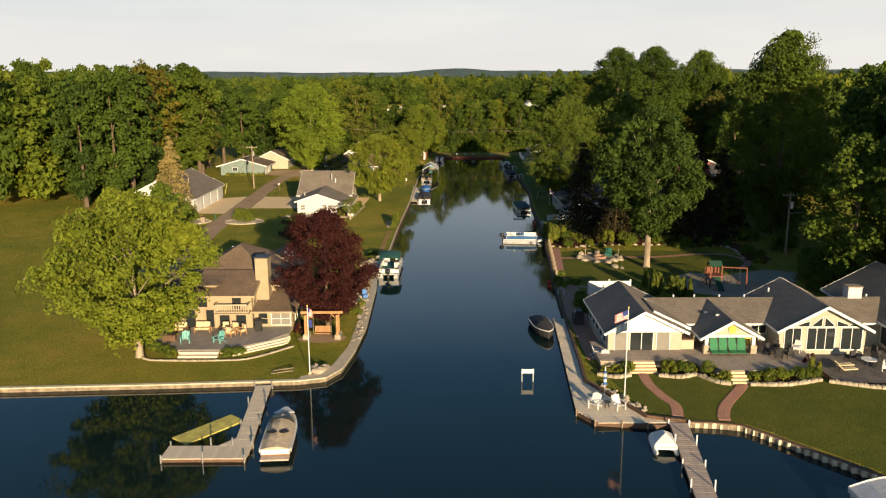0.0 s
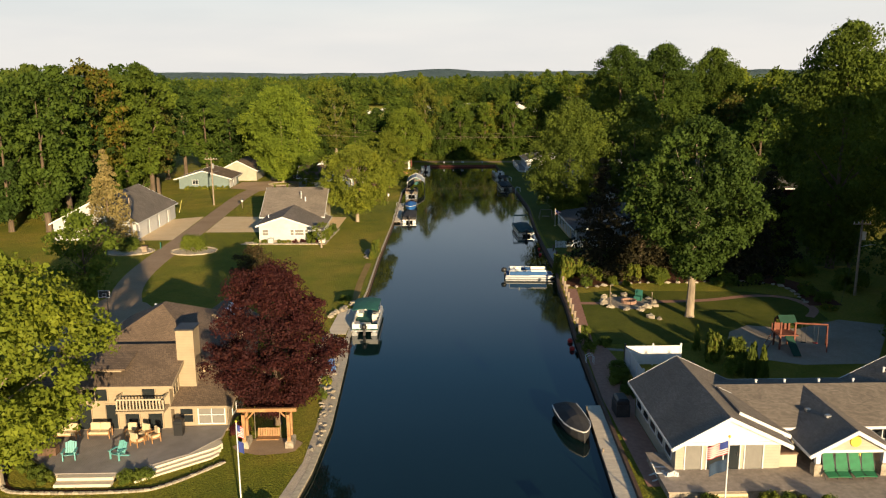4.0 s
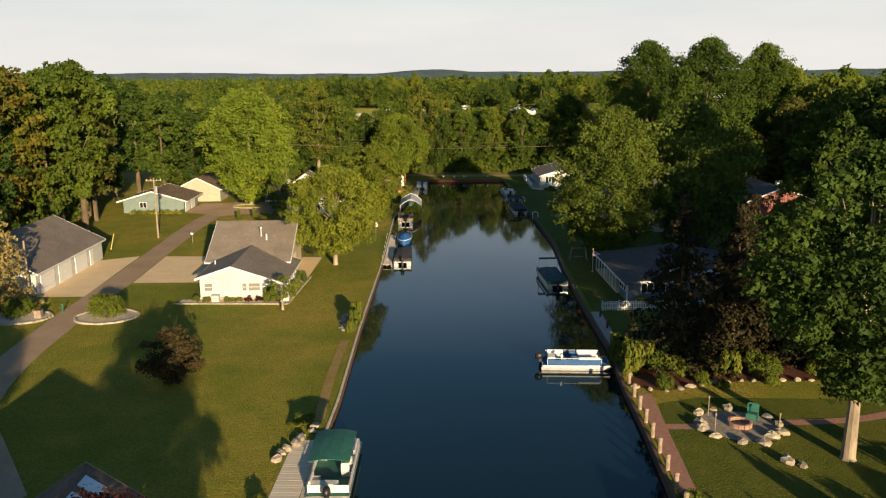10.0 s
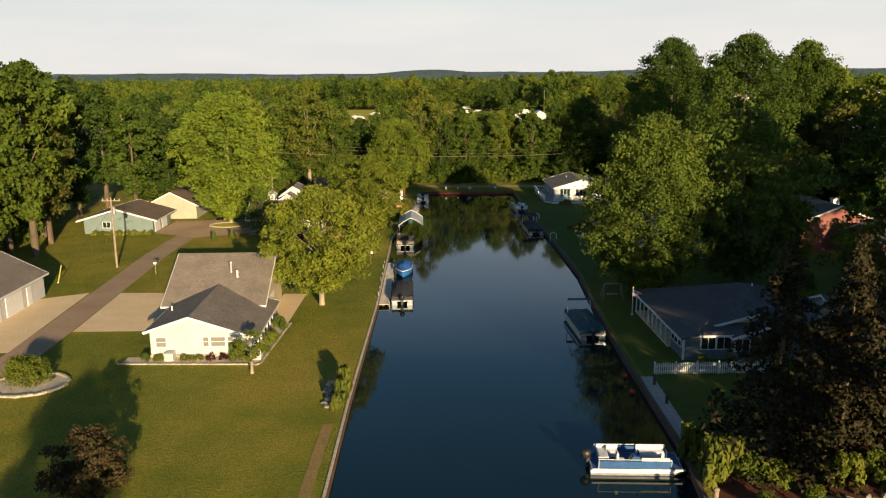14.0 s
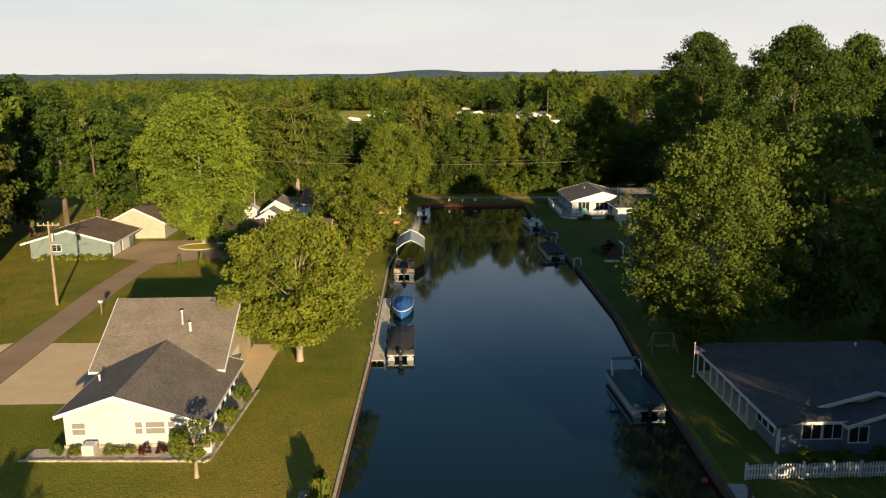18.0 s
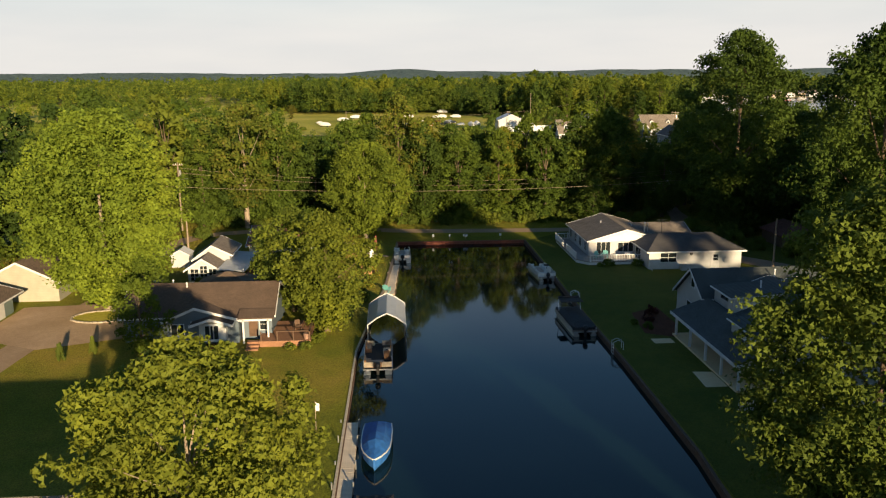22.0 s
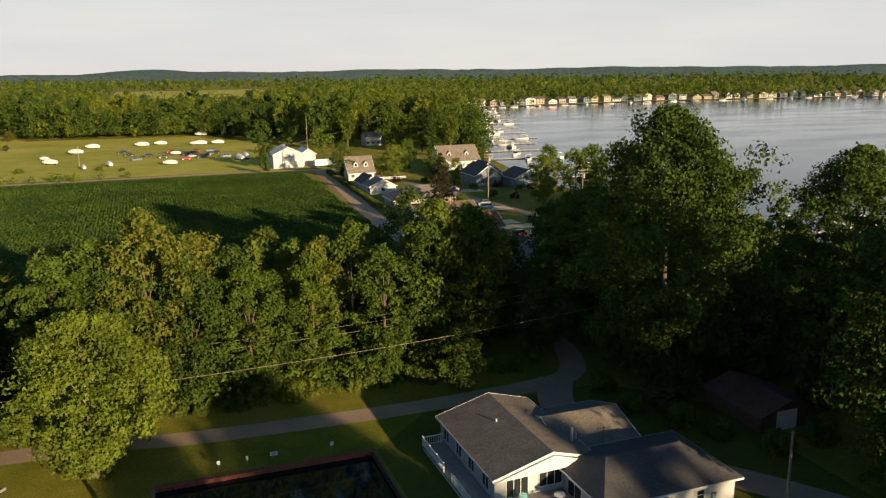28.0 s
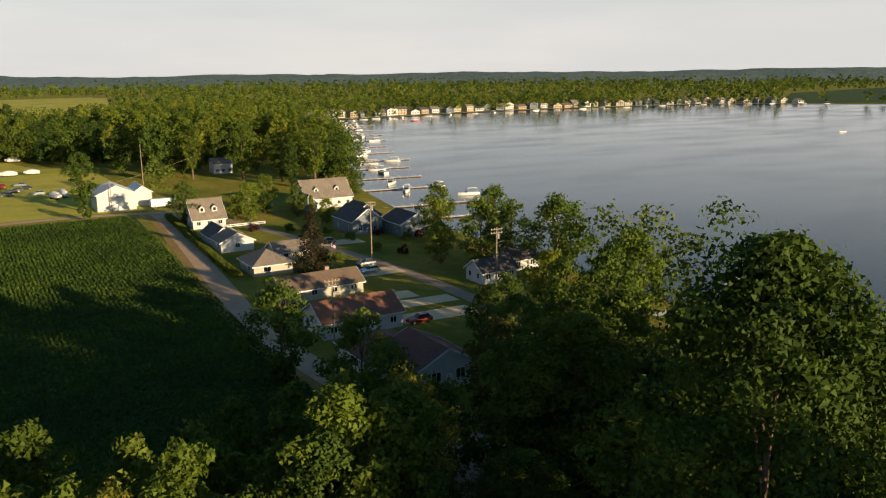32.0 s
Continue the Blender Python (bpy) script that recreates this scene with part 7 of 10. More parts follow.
def stones(pts, size, label, group, jitter=0.25, name="stone"):
    """Single stones along a line."""
    for x, y in pts:
        ob = new(name, rng_b.choice(STONES))
        k = size * rng_b.uniform(0.7, 1.3)
        ob.matrix_world = Matrix.LocRotScale((x + rng_b.uniform(-jitter, jitter), y + rng_b.uniform(-jitter, jitter), GROUND - 0.05 * k), Euler((0, 0, rng_b.uniform(0, 6.28))), (k, k, k * rng_b.uniform(0.6, 0.9)))
        tagged(ob, label, "stone", group)


def along(pts, step):
    out, left = [], 0.0
    for a, b in zip(pts, pts[1:]):
        a, b = Vector(a), Vector(b)
        L = (b - a).length
        while left < L:
            out.append(tuple(a + (b - a) * left / L))
            left += step
        left -= L
    return out


def stone_edge(name, pts, label, w=0.34, h=0.24, step=0.42, z=GROUND, mat=None):
    """A low dry-stone edging: one part a stone, on shared meshes."""
    t = thing(name, pose(pts[0][0], pts[0][1], z), label, "edging", kind="structure")
    line = along(pts, step)
    for i, (x, y) in enumerate(line):
        x1, y1 = line[min(i + 1, len(line) - 1)] if i < len(line) - 1 else (2 * x - line[i - 1][0], 2 * y - line[i - 1][1])
        o = part("stone", EDGE_STONE[(i * 7 // 3) % 4], None, t)
        o.matrix_local = Matrix.LocRotScale((x - pts[0][0], y - pts[0][1], 0), Euler((0, 0, math.atan2(y1 - y, x1 - x))), (step / 0.42, w / 0.34, h / 0.24))
    return t


def edge_stone(seed):
    rng, s = random.Random(seed), Shape().box(-0.2, -0.16, -0.06, 0.2, 0.16, 0.24, c=0.06)
    s.v = [(x + rng.uniform(-0.03, 0.03), y + rng.uniform(-0.05, 0.05), z + rng.uniform(-0.05, 0.03)) for x, y, z in s.v]
    return s.mesh("edge_stone", M_STONE)


EDGE_STONE = [edge_stone(80 + i) for i in range(4)]

# ---- furniture ----
def adirondack(x, y, z, turn, mat, label, group=""):
    """A slatted garden armchair, facing its own -y."""
    c = thing("garden_chair", pose(x, y, z, 0, 0, turn), label, "chair", group)
    for i in range(5):
        u = -0.28 + i * 0.14
        part("back_slat", Shape().sheet([(u - 0.06, 0.22, 0.3), (u + 0.06, 0.22, 0.3), (u + 0.06, 0.52, 1.02 - abs(u) * 0.35), (u - 0.06, 0.52, 1.02 - abs(u) * 0.35)], 0.025), mat, c)
        part("seat_slat", Shape().sheet([(-0.3, -0.34 + i * 0.13, 0.4 - i * 0.03), (0.3, -0.34 + i * 0.13, 0.4 - i * 0.03), (0.3, -0.23 + i * 0.13, 0.375 - i * 0.03), (-0.3, -0.23 + i * 0.13, 0.375 - i * 0.03)], 0.025), mat, c)
    for sx in (-1, 1):
        part("arm", Shape().box(sx * 0.3, -0.42, 0.56, sx * 0.46, 0.36, 0.59), mat, c)
        part("leg", Shape().box(sx * 0.34, -0.36, 0, sx * 0.4, -0.26, 0.56), mat, c)
        part("leg", Shape().sheet([(sx * 0.37 - 0.03, 0.6, 0.02), (sx * 0.37 + 0.03, 0.6, 0.02), (sx * 0.37 + 0.03, -0.3, 0.42), (sx * 0.37 - 0.03, -0.3, 0.42)], 0.08), mat, c)
    return c


def lounge(x, y, z, turn, mat, label, width=0.75, frame=None, name="patio_chair", group=""):
    """A cushioned outdoor chair or, when wide, a settee; faces its own -y."""
    c = thing(name, pose(x, y, z, 0, 0, turn), label, "chair", group)
    w = width / 2
    n = max(1, round(width / 0.75))
    for i in range(n):
        a, b = -w + 0.08 + (width - 0.16) * i / n, -w + 0.08 + (width - 0.16) * (i + 1) / n
        part("seat_cushion", Shape().box(a + 0.01, -0.3, 0.34, b - 0.01, 0.28, 0.48, c=0.04), mat, c)
        part("back_cushion", Shape().box(a + 0.01, 0.18, 0.46, b - 0.01, 0.33, 0.98, c=0.05), mat, c)
    for sx in (-1, 1):
        part("arm", Shape().box(sx * w, -0.3, 0.55, sx * (w - 0.08), 0.34, 0.6), frame or M_WOOD, c)
        for yy in (-0.3, 0.28):
            part("leg", Shape().box(sx * w, yy, 0, sx * (w - 0.06), yy + 0.06, 0.56), frame or M_WOOD, c)
    part("seat_frame", Shape().box(-w + 0.05, -0.3, 0.27, w - 0.05, 0.32, 0.34), frame or M_WOOD, c)
    return c


def high_lounger(x, y, z, turn, mat, label, group):
    c = thing("folding_lounger", pose(x, y, z, 0, 0, turn), label, "chair", group)
    part("sling", Shape().sheet([(-0.34, -0.75, 0.32), (0.34, -0.75, 0.32), (0.34, -0.2, 0.4), (-0.34, -0.2, 0.4)], 0.05), mat, c)
    part("back_sling", Shape().sheet([(-0.36, -0.22, 0.4), (0.36, -0.22, 0.4), (0.34, 0.02, 0.95), (-0.34, 0.02, 0.95)], 0.06).sheet([(-0.34, 0.02, 0.95), (0.34, 0.02, 0.95), (0.31, 0.2, 1.42), (-0.31, 0.2, 1.42)], 0.06), mat, c)
    for sx in (-1, 1):
        part("frame_tube", Shape().path([(sx * 0.37, -0.75, 0.32), (sx * 0.37, -0.2, 0.4), (sx * 0.36, 0.2, 1.42)], 0.02).path([(sx * 0.37, -0.5, 0), (sx * 0.37, 0.05, 0.75)], 0.02).path([(sx * 0.37, 0.2, 0), (sx * 0.37, -0.4, 0.62)], 0.02), M_DARK_METAL, c)
    return c


def round_table(x, y, z, r, mat, label, h=0.74):
    t = thing("patio_table", pose(x, y, z), label, "table")
    part("tabletop", Shape().tube((0, 0, h - 0.04), (0, 0, h), r, r, 20), mat, t)
    for a in (45, 135, 225, 315):
        part("leg", Shape().tube((r * 0.75 * math.cos(radians(a)), r * 0.75 * math.sin(radians(a)), 0), (r * 0.55 * math.cos(radians(a)), r * 0.55 * math.sin(radians(a)), h - 0.04), 0.025), M_DARK_METAL, t)
    return t


def flag(parent, x, z, w, h, mat, name="flag", stripes=False, y=0.0):
    """A hanging cloth, rippled, beside the pole."""
    n = 12
    def cloth(z0, z1, u0, u1):
        s = Shape()
        for side in (0, 1):
            for i in range(n + 1):
                u = u0 + (u1 - u0) * i / n
                d = 0.07 * math.sin(u * 9) * u / w + 0.01 * side
                s.v += [(x + u * 0.85, y + d, z0 - 0.42 * u), (x + u * 0.85, y + d, z1 - 0.42 * u)]
        k = 2 * (n + 1)
        for i in range(n):
            s.f += [(2 * i, 2 * i + 2, 2 * i + 3, 2 * i + 1), (k + 2 * i, k + 2 * i + 1, k + 2 * i + 3, k + 2 * i + 2)]
        return s
    if not stripes:
        return part(name, cloth(z, z + h, 0, w), mat, parent)
    f = part(name, cloth(z + h * 6 / 13, z + h, 0, w * 0.4), M_FLAG_B, parent, "striped flag with a blue corner")
    for i in range(13):
        u0 = w * 0.4 if i >= 6 else 0
        part("stripe", cloth(z + h * i / 13, z + h * (i + 1) / 13, u0, w), M_FLAG_R if i % 2 == 0 else M_FLAG_W, f)
    return f


def flagpole(x, y, h, label, z=GROUND, second=None, w=1.1, turn=0):
    p = thing("flagpole", pose(x, y, z, 0, 0, turn), label, "flagpole")
    part("pole", Shape().tube((0, 0, 0), (0, 0, h), 0.05, 0.03, 10), M_WHITE, p)
    part("finial", blob(Shape(), (0, 0, h + 0.06), (0.07, 0.07, 0.07), 1, 8, 6, 0, 1), M_YELLOW, p)
    part("base", Shape().tube((0, 0, 0), (0, 0, 0.12), 0.16, 0.13, 10), M_CONCRETE, p)
    flag(p, 0.05, h - 0.85, w, 0.7, None, stripes=True)
    if second:
        flag(p, 0.05, h - 1.75, w * 0.85, 0.65, second, "second_flag")
    return p


def steps(x0, x1, y0, y1, z0, z1, n, mat, label, name="steps"):
    """Outdoor steps that rise with y."""
    t = thing(name, pose((x0 + x1) / 2, y0, z0), label, "steps", kind="structure")
    for i in range(n):
        part("step", Shape().box(-(x1 - x0) / 2, (y1 - y0) * i / n, -0.05, (x1 - x0) / 2, (y1 - y0) + 0.02, (z1 - z0) * (i + 1) / n, c=0.015), mat, t)
    return t


# ---- left shore lot ----
flat_piece("gravel_strip", SHORE_LEFT[2:8] + [(-8.5, 95), (-10.8, 95), (-10.2, 88), (-9.6, 83), (-8.7, 79), (-8.9, 70), (-9.7, 65.2), (-10.6, 63.3), (-12.0, 62.7)], GROUND + 0.025, M_GRAVEL, "pale stony strip along the seawall", "gravel")
DZ = 1.38
dk = thing("deck", pose(-21, 71, GROUND), "grey board deck with steps before the beige house", "deck", kind="structure")
hpart("deck_floor", Shape().slab([(-27.0, 71.0), (-24.0, 68.2), (-19.7, 68.2), (-18.6, 69.0), (-16.4, 70.6), (-14.9, 73.0), (-14.9, 74.9), (-27.6, 74.5)], DZ - 0.16, DZ), M_DECK, dk)
hpart("deck_skirt", Shape().slab([(-26.9, 71.05), (-24.0, 68.3), (-19.7, 68.3), (-18.6, 69.1), (-16.4, 70.7), (-15.0, 73.1), (-15.0, 74.4), (-27.4, 74.4)], GROUND - 0.05, DZ - 0.16), M_TAN, dk)
steps(-23.7, -20.2, 67.2, 68.2, GROUND, DZ - 0.05, 2, M_PLANK, "two wide grey timber steps")
for k in range(3):
    hpart("side_step", Shape().slab([(-18.9 + 0.12 * k, 67.6 + 0.45 * k), (-15.0 + 0.05 * k, 70.6 + 0.5 * k), (-14.6, 71.2 + 0.5 * k), (-14.9, 72.0 + 0.4 * k), (-18.6, 69.0)], GROUND - 0.05, GROUND + 0.13 * (k + 1)), M_PLANK, dk)
adirondack(-23.9, 70.2, DZ, 10, M_TURQ, "turquoise slatted garden chair on the deck", "turquoise chairs")
adirondack(-20.8, 70.2, DZ, -25, M_TURQ, "turquoise slatted garden chair on the deck", "turquoise chairs")
lounge(-25.4, 73.2, DZ, 0, M_CUSHION, "cream-cushioned settee against the house", 1.5, name="settee")
lounge(-23.2, 73.3, DZ, 0, M_CUSHION, "cream-cushioned settee against the house", 1.5, name="settee")
for x, y, t in ((-21.0, 73.2, 0), (-20.1, 73.0, -20), (-19.3, 72.6, -50), (-20.2, 72.0, 150)):
    lounge(x, y, DZ, t, M_CUSHION, "cream-cushioned wooden patio chair", 0.75, group="patio chairs on the deck")
gr = thing("barbecue", pose(-17.9, 73.6, DZ), "black covered barbecue on the deck", "barbecue")
part("body", Shape().box(-0.3, -0.28, 0.0, 0.3, 0.28, 0.85, c=0.03), M_BLACK, gr)
part("lid", Shape().box(-0.32, -0.3, 0.85, 0.32, 0.3, 1.15, c=0.12), M_BLACK, gr)
um = thing("parasol", pose(-26.6, 71.8, DZ), "navy parasol folded down beside the deck rail", "parasol")
part("canopy", Shape().loft([[(0.9 * k * math.cos(a), 0.9 * k * math.sin(a), z) for a in [2 * math.pi * i / 8 for i in range(8)]] for k, z in ((1.0, 1.15), (0.6, 1.5), (0.04, 1.9))]), M_CANVAS_NAVY, um)
part("pole", Shape().tube((0, 0, 0), (0, 0, 1.95), 0.03), M_ALU, um)
sf = thing("deck_box", pose(-25.6, 70.9, DZ), "brown wooden storage bench", "bench")
part("box", Shape().box(-0.6, -0.3, 0, 0.6, 0.3, 0.5), M_WOOD_DARK, sf)
part("lid", Shape().box(-0.63, -0.33, 0.5, 0.63, 0.33, 0.56), M_WOOD_DARK, sf)
for x, y, r in ((-26.2, 69.2, 0.6), (-25.3, 68.6, 0.65), (-24.5, 67.9, 0.6), (-19.6, 67.9, 0.6), (-19.0, 68.0, 0.6), (-18.3, 68.2, 0.6), (-27.2, 70.2, 0.7), (-14.0, 75.2, 0.7)):
    bush(x, y, r, r * 1.25, "clipped green box shrub beside the deck")
bush(-13.9, 74.4, 0.75, 1.1, "dark red-leaved shrub at the house corner", RED_BUSH)
ribbon("stone_border", smooth_line([(-28.2, 70.6), (-26.6, 67.4), (-24.2, 66.8), (-19.4, 66.8), (-17.0, 67.4), (-14.0, 70.4)]), 0.3, GROUND + 0.03, M_MULCH, "brown mulch border round the deck", "border")
stone_edge("stone_edging", smooth_line([(-28.2, 70.3), (-26.7, 67.1), (-24.2, 66.5), (-19.4, 66.5), (-17.0, 67.1), (-14.0, 70.1)]), "low pale stone edging round the deck bed", 0.2, 0.14)
flagpole(-11.3, 63.3, 5.9, "white flagpole with striped flag and navy flag", second=M_FLAG_B, w=0.42)
rk = thing("boat_rack", pose(-13.6, 63.4, GROUND), "pale wooden rack lying at the seawall", "rack")
part("rail", Shape().path([(-0.9, -0.3, 0.1), (0.9, -0.3, 0.35), (0.9, 0.4, 0.35), (-0.9, 0.4, 0.1), (-0.9, -0.3, 0.1)], 0.035), M_POLE, rk)
part("brace", Shape().path([(-0.3, -0.3, 0), (-0.3, 0.4, 0.3)], 0.03), M_POLE, rk)
stones([(-10.7, 63.6), (-10.2, 64.3), (-11.0, 64.2)], 0.9, "rounded pale boulder beside the flagpole", "shore boulders", 0.1, "boulder")
stones(along([(-8.4, 72), (-8.5, 80), (-8.8, 84), (-9.1, 88), (-9.3, 94)], 0.45), 0.36, "small pale field stone on the stony strip", "strip stones", 0.45)
# cedar swing frame
sw = thing("garden_swing", pose(-11.6, 72.6, GROUND), "cedar swing frame with a hanging wooden bench", "swing")
for x in (-1.5, 1.5):
    for y in (-0.45, 0.45):
        part("post", Shape().box(x - 0.11, y - 0.11, 0, x + 0.11, y + 0.11, 2.45), M_WOOD, sw)
    part("post_base", Shape().box(x - 0.28, -0.62, 0, x + 0.28, 0.62, 0.55, c=0.12), M_STONE, sw)
part("beam", Shape().box(-2.0, -0.1, 2.45, 2.0, 0.1, 2.68), M_WOOD, sw)
for x in (-1.5, 1.5):
    part("end_arm", Shape().box(x - 0.08, -0.6, 2.33, x + 0.08, 0.6, 2.45), M_WOOD, sw)
    part("brace", Shape().tube((x, 0, 1.75), (x - math.copysign(0.65, x), 0, 2.45), 0.06, 0.06, 6), M_WOOD, sw)
st = part("bench", Shape().box(-0.75, -0.3, 0.5, 0.75, 0.25, 0.56), M_WOOD, sw)
for i in range(9):
    part("slat", Shape().sheet([(-0.74 + i * 0.167, 0.22, 0.56), (-0.6 + i * 0.167, 0.22, 0.56), (-0.6 + i * 0.167, 0.38, 1.1), (-0.74 + i * 0.167, 0.38, 1.1)], 0.025), M_WOOD, st)
for x in (-0.85, 0.85):
    part("rope", Shape().tube((x, 0, 0.5), (x, 0, 2.5), 0.02), M_POLE, sw)
flat_piece("swing_floor", ring_line(-11.6, 72.4, 2.3, 1.3, 20, 1), GROUND + 0.035, M_ASPHALT, "dark paved floor under the swing", "paving")
stones(along([(-9.6, 83), (-10.0, 86), (-10.3, 90), (-10.4, 94.5)], 0.8), 0.75, "pale field stone on the bank", "bank stones", 0.5)
stones(along([(-9.4, 94.0), (-10.6, 96)], 0.6), 0.9, "large pale boulder beside the landing", "bank stones", 0.4, "boulder")
stones(along([(-10.6, 102), (-9.6, 105.5), (-8.7, 106.8)], 0.7), 0.7, "dark boulder beside the landing", "bank stones", 0.3, "boulder")
for x, y, r, h_, c in ((-9.3, 80.5, 0.7, 1.0, 0), (-9.0, 83.5, 0.5, 0.8, 2), (-9.6, 88.5, 0.7, 0.9, 0), (-9.2, 91.0, 0.5, 0.8, 2), (-10.8, 96.0, 0.6, 0.8, 0), (-9.8, 107.5, 0.9, 0.9, 1)):
    bush(x, y, r, h_, "low leafy plant on the stony bank", BUSH[c])
cb = thing("chair", pose(-8.9, 86.6, GROUND, 0, 0, 20), "bright blue plastic chair on the bank", "chair")
part("seat", Shape().box(-0.28, -0.28, 0.32, 0.28, 0.28, 0.42, c=0.03), M_BLUE_PAINT, cb)
part("back", Shape().box(-0.28, 0.22, 0.4, 0.28, 0.3, 0.95, c=0.05), M_BLUE_PAINT, cb)
part("base", Shape().box(-0.24, -0.24, 0, 0.24, 0.24, 0.32), M_BLUE_PAINT, cb)
single("planter", Shape().tube((0, 0, 0), (0, 0, 0.5), 0.22, 0.3, 12), M_TURQ, "turquoise glazed planter on the bank", "planter", pose(-9.6, 84.4, GROUND))
# basketball hoop
bh = thing("basketball_hoop", pose(-33.4, 100.6, GROUND), "black basketball hoop on a pole beside the driveway", "hoop")
part("pole", Shape().path([(0, 0.6, 0), (0, 0.6, 2.6), (0, 0.1, 3.1)], 0.06, 8), M_BLACK, bh)
part("backboard", Shape().box(-0.6, 0, 2.7, 0.6, 0.05, 3.5), M_BLACK, bh)
part("board_line", Shape().path([(-0.56, -0.02, 2.75), (0.56, -0.02, 2.75), (0.56, -0.02, 3.45), (-0.56, -0.02, 3.45), (-0.56, -0.02, 2.75)], 0.03, 4).path([(-0.2, -0.02, 2.85), (0.2, -0.02, 2.85), (0.2, -0.02, 3.15), (-0.2, -0.02, 3.15), (-0.2, -0.02, 2.85)], 0.025, 4), M_WHITE, bh, "white target lines")
part("rim", Shape().path([(0.23 * math.cos(a), -0.3 + 0.23 * math.sin(a), 2.85) for a in [2 * math.pi * i / 12 for i in range(13)]], 0.015, 4), M_RED, bh)
# fallen climbing frame on the far lawn
sl = thing("play_slide", pose(-50.5, 96, GROUND, 0, 0, 30), "weathered garden slide on the lawn", "slide")
part("chute", Shape().sheet([(-1.6, -0.25, 0.1), (-1.6, 0.25, 0.1), (0.4, 0.25, 1.4), (0.4, -0.25, 1.4)], 0.06), M_POLE, sl)
part("ladder", Shape().path([(0.4, -0.25, 1.4), (0.9, -0.25, 0)], 0.03).path([(0.4, 0.25, 1.4), (0.9, 0.25, 0)], 0.03), M_POLE, sl)

# ---- right shore lot ----
TZ = 1.55
flat_piece("paving", [(12.6, 66.2), (12.75, 80), (13.2, 86), (13.7, 92), (15.6, 92), (15.9, 88), (15.4, 80), (14.45, 76.5), (14.45, 66.2)], GROUND + 0.03, M_BRICK_PATH, "reddish brick paving along the house", "paving")
ter = thing("terrace", pose(24, 64, GROUND), "raised paved terrace with stone edge before the house", "terrace", kind="structure")
hpart("terrace_floor", Shape().slab([(13.4, 64.6), (20.8, 64.6), (21.8, 63.0), (23.0, 62.2), (29.8, 62.2), (31.2, 63.4), (31.6, 64.6), (31.6, 69.5), (13.4, 69.5)], GROUND - 0.1, TZ - 0.06), M_STONE, ter)
hpart("terrace_paving", Shape().slab([(13.3, 64.5), (20.8, 64.5), (21.8, 62.9), (23.0, 62.1), (29.9, 62.1), (31.3, 63.3), (31.7, 64.6), (31.7, 69.55), (13.3, 69.55)], TZ - 0.06, TZ), M_TERRACE, ter)
flat_piece("patio", [(31.7, 61.5), (33, 60.6), (38, 60.2), (46, 61), (46, 69.4), (31.7, 69.4)], GROUND + 0.12, M_SLATE, "dark slate patio beside the terrace", "paving")
steps(15.5, 17.9, 63.0, 64.6, GROUND, TZ - 0.02, 4, M_CONCRETE, "broad pale stone steps to the terrace")
steps(23.3, 24.7, 60.6, 62.2, GROUND, TZ - 0.02, 4, M_CONCRETE, "broad pale stone steps to the terrace")
for k, (p0, p1) in enumerate((((13.0, 62.6), (15.4, 62.4)), ((18.0, 62.3), (21.0, 62.6)), ((21.2, 62.2), (23.2, 60.4)), ((24.8, 60.3), (30.6, 61.2)), ((31.4, 60.8), (38.0, 59.2)))):
    pts = smooth_line([p0, ((p0[0] + p1[0]) / 2, (p0[1] + p1[1]) / 2 - 0.5), p1])
    stone_edge("stone_edging", pts, "low wall of pale field stones round a bed", 0.34, 0.3)
    flat_piece("flower_bed", pts + [(p1[0], p1[1] + 2.0), (p0[0], p0[1] + 2.0)], GROUND + 0.04 + 0.004 * k, M_MULCH, "red-brown mulched flower bed", "flower bed")
for x, y, r, h_, c in ((13.6, 63.4, 0.5, 0.7, 2), (14.5, 63.3, 0.6, 0.7, 2), (15.4, 63.5, 0.7, 1.0, 0), (18.9, 63.4, 0.75, 1.1, 0), (20.2, 63.4, 0.9, 0.95, 1), (21.3, 63.8, 0.6, 0.8, 2), (22.0, 62.6, 0.7, 1.2, 1),
                       (22.3, 61.4, 0.6, 0.8, 2), (22.9, 61.2, 0.6, 1.0, 0), (25.3, 61.4, 0.6, 0.8, 0), (26.4, 61.5, 0.75, 1.0, 1), (27.7, 61.6, 0.75, 1.0, 1), (29.0, 61.7, 0.75, 1.0, 1), (30.3, 62.0, 0.8, 1.0, 0), (31.0, 63.0, 0.6, 1.6, 2)):
    bush(x, y, r, h_, ("rounded green shrub in the mulch bed", "dark clipped globe shrub in the mulch bed", "flowering yellow-green plant in the bed")[c], BUSH[c])
bush(30.9, 64.0, 0.6, 1.5, "rust-red ornamental shrub at the terrace end", RED_BUSH)
flat_piece("lawn", [(13.4, 63.0), (15.1, 54.9), (17.8, 53.9), (19.6, 53.7), (21.5, 53.2), (23.0, 51.6), (27.7, 45.8), (39.3, 34.9), (60, 34), (60, 60), (38, 60.2), (31, 62.4), (21.5, 63.2)], GROUND + 0.012, M_LAWN, "lush watered green lawn before the long house", "lawn")
# these two sheets carry the trees' shade in a darker grass colour
flat_piece("lawn", [(16.4, 122.5), (16.9, 136), (17.4, 150), (18.7, 170), (18.8, 188), (18.6, 203), (18.8, 219), (18.8, 242.8), (26, 249.4), (48, 249.4), (56, 240), (56, 122), (44, 122), (30, 122.5)], GROUND + 0.01, M_LAWN, "deep green canal-bank lawns with tree shade in their colour", "lawn")
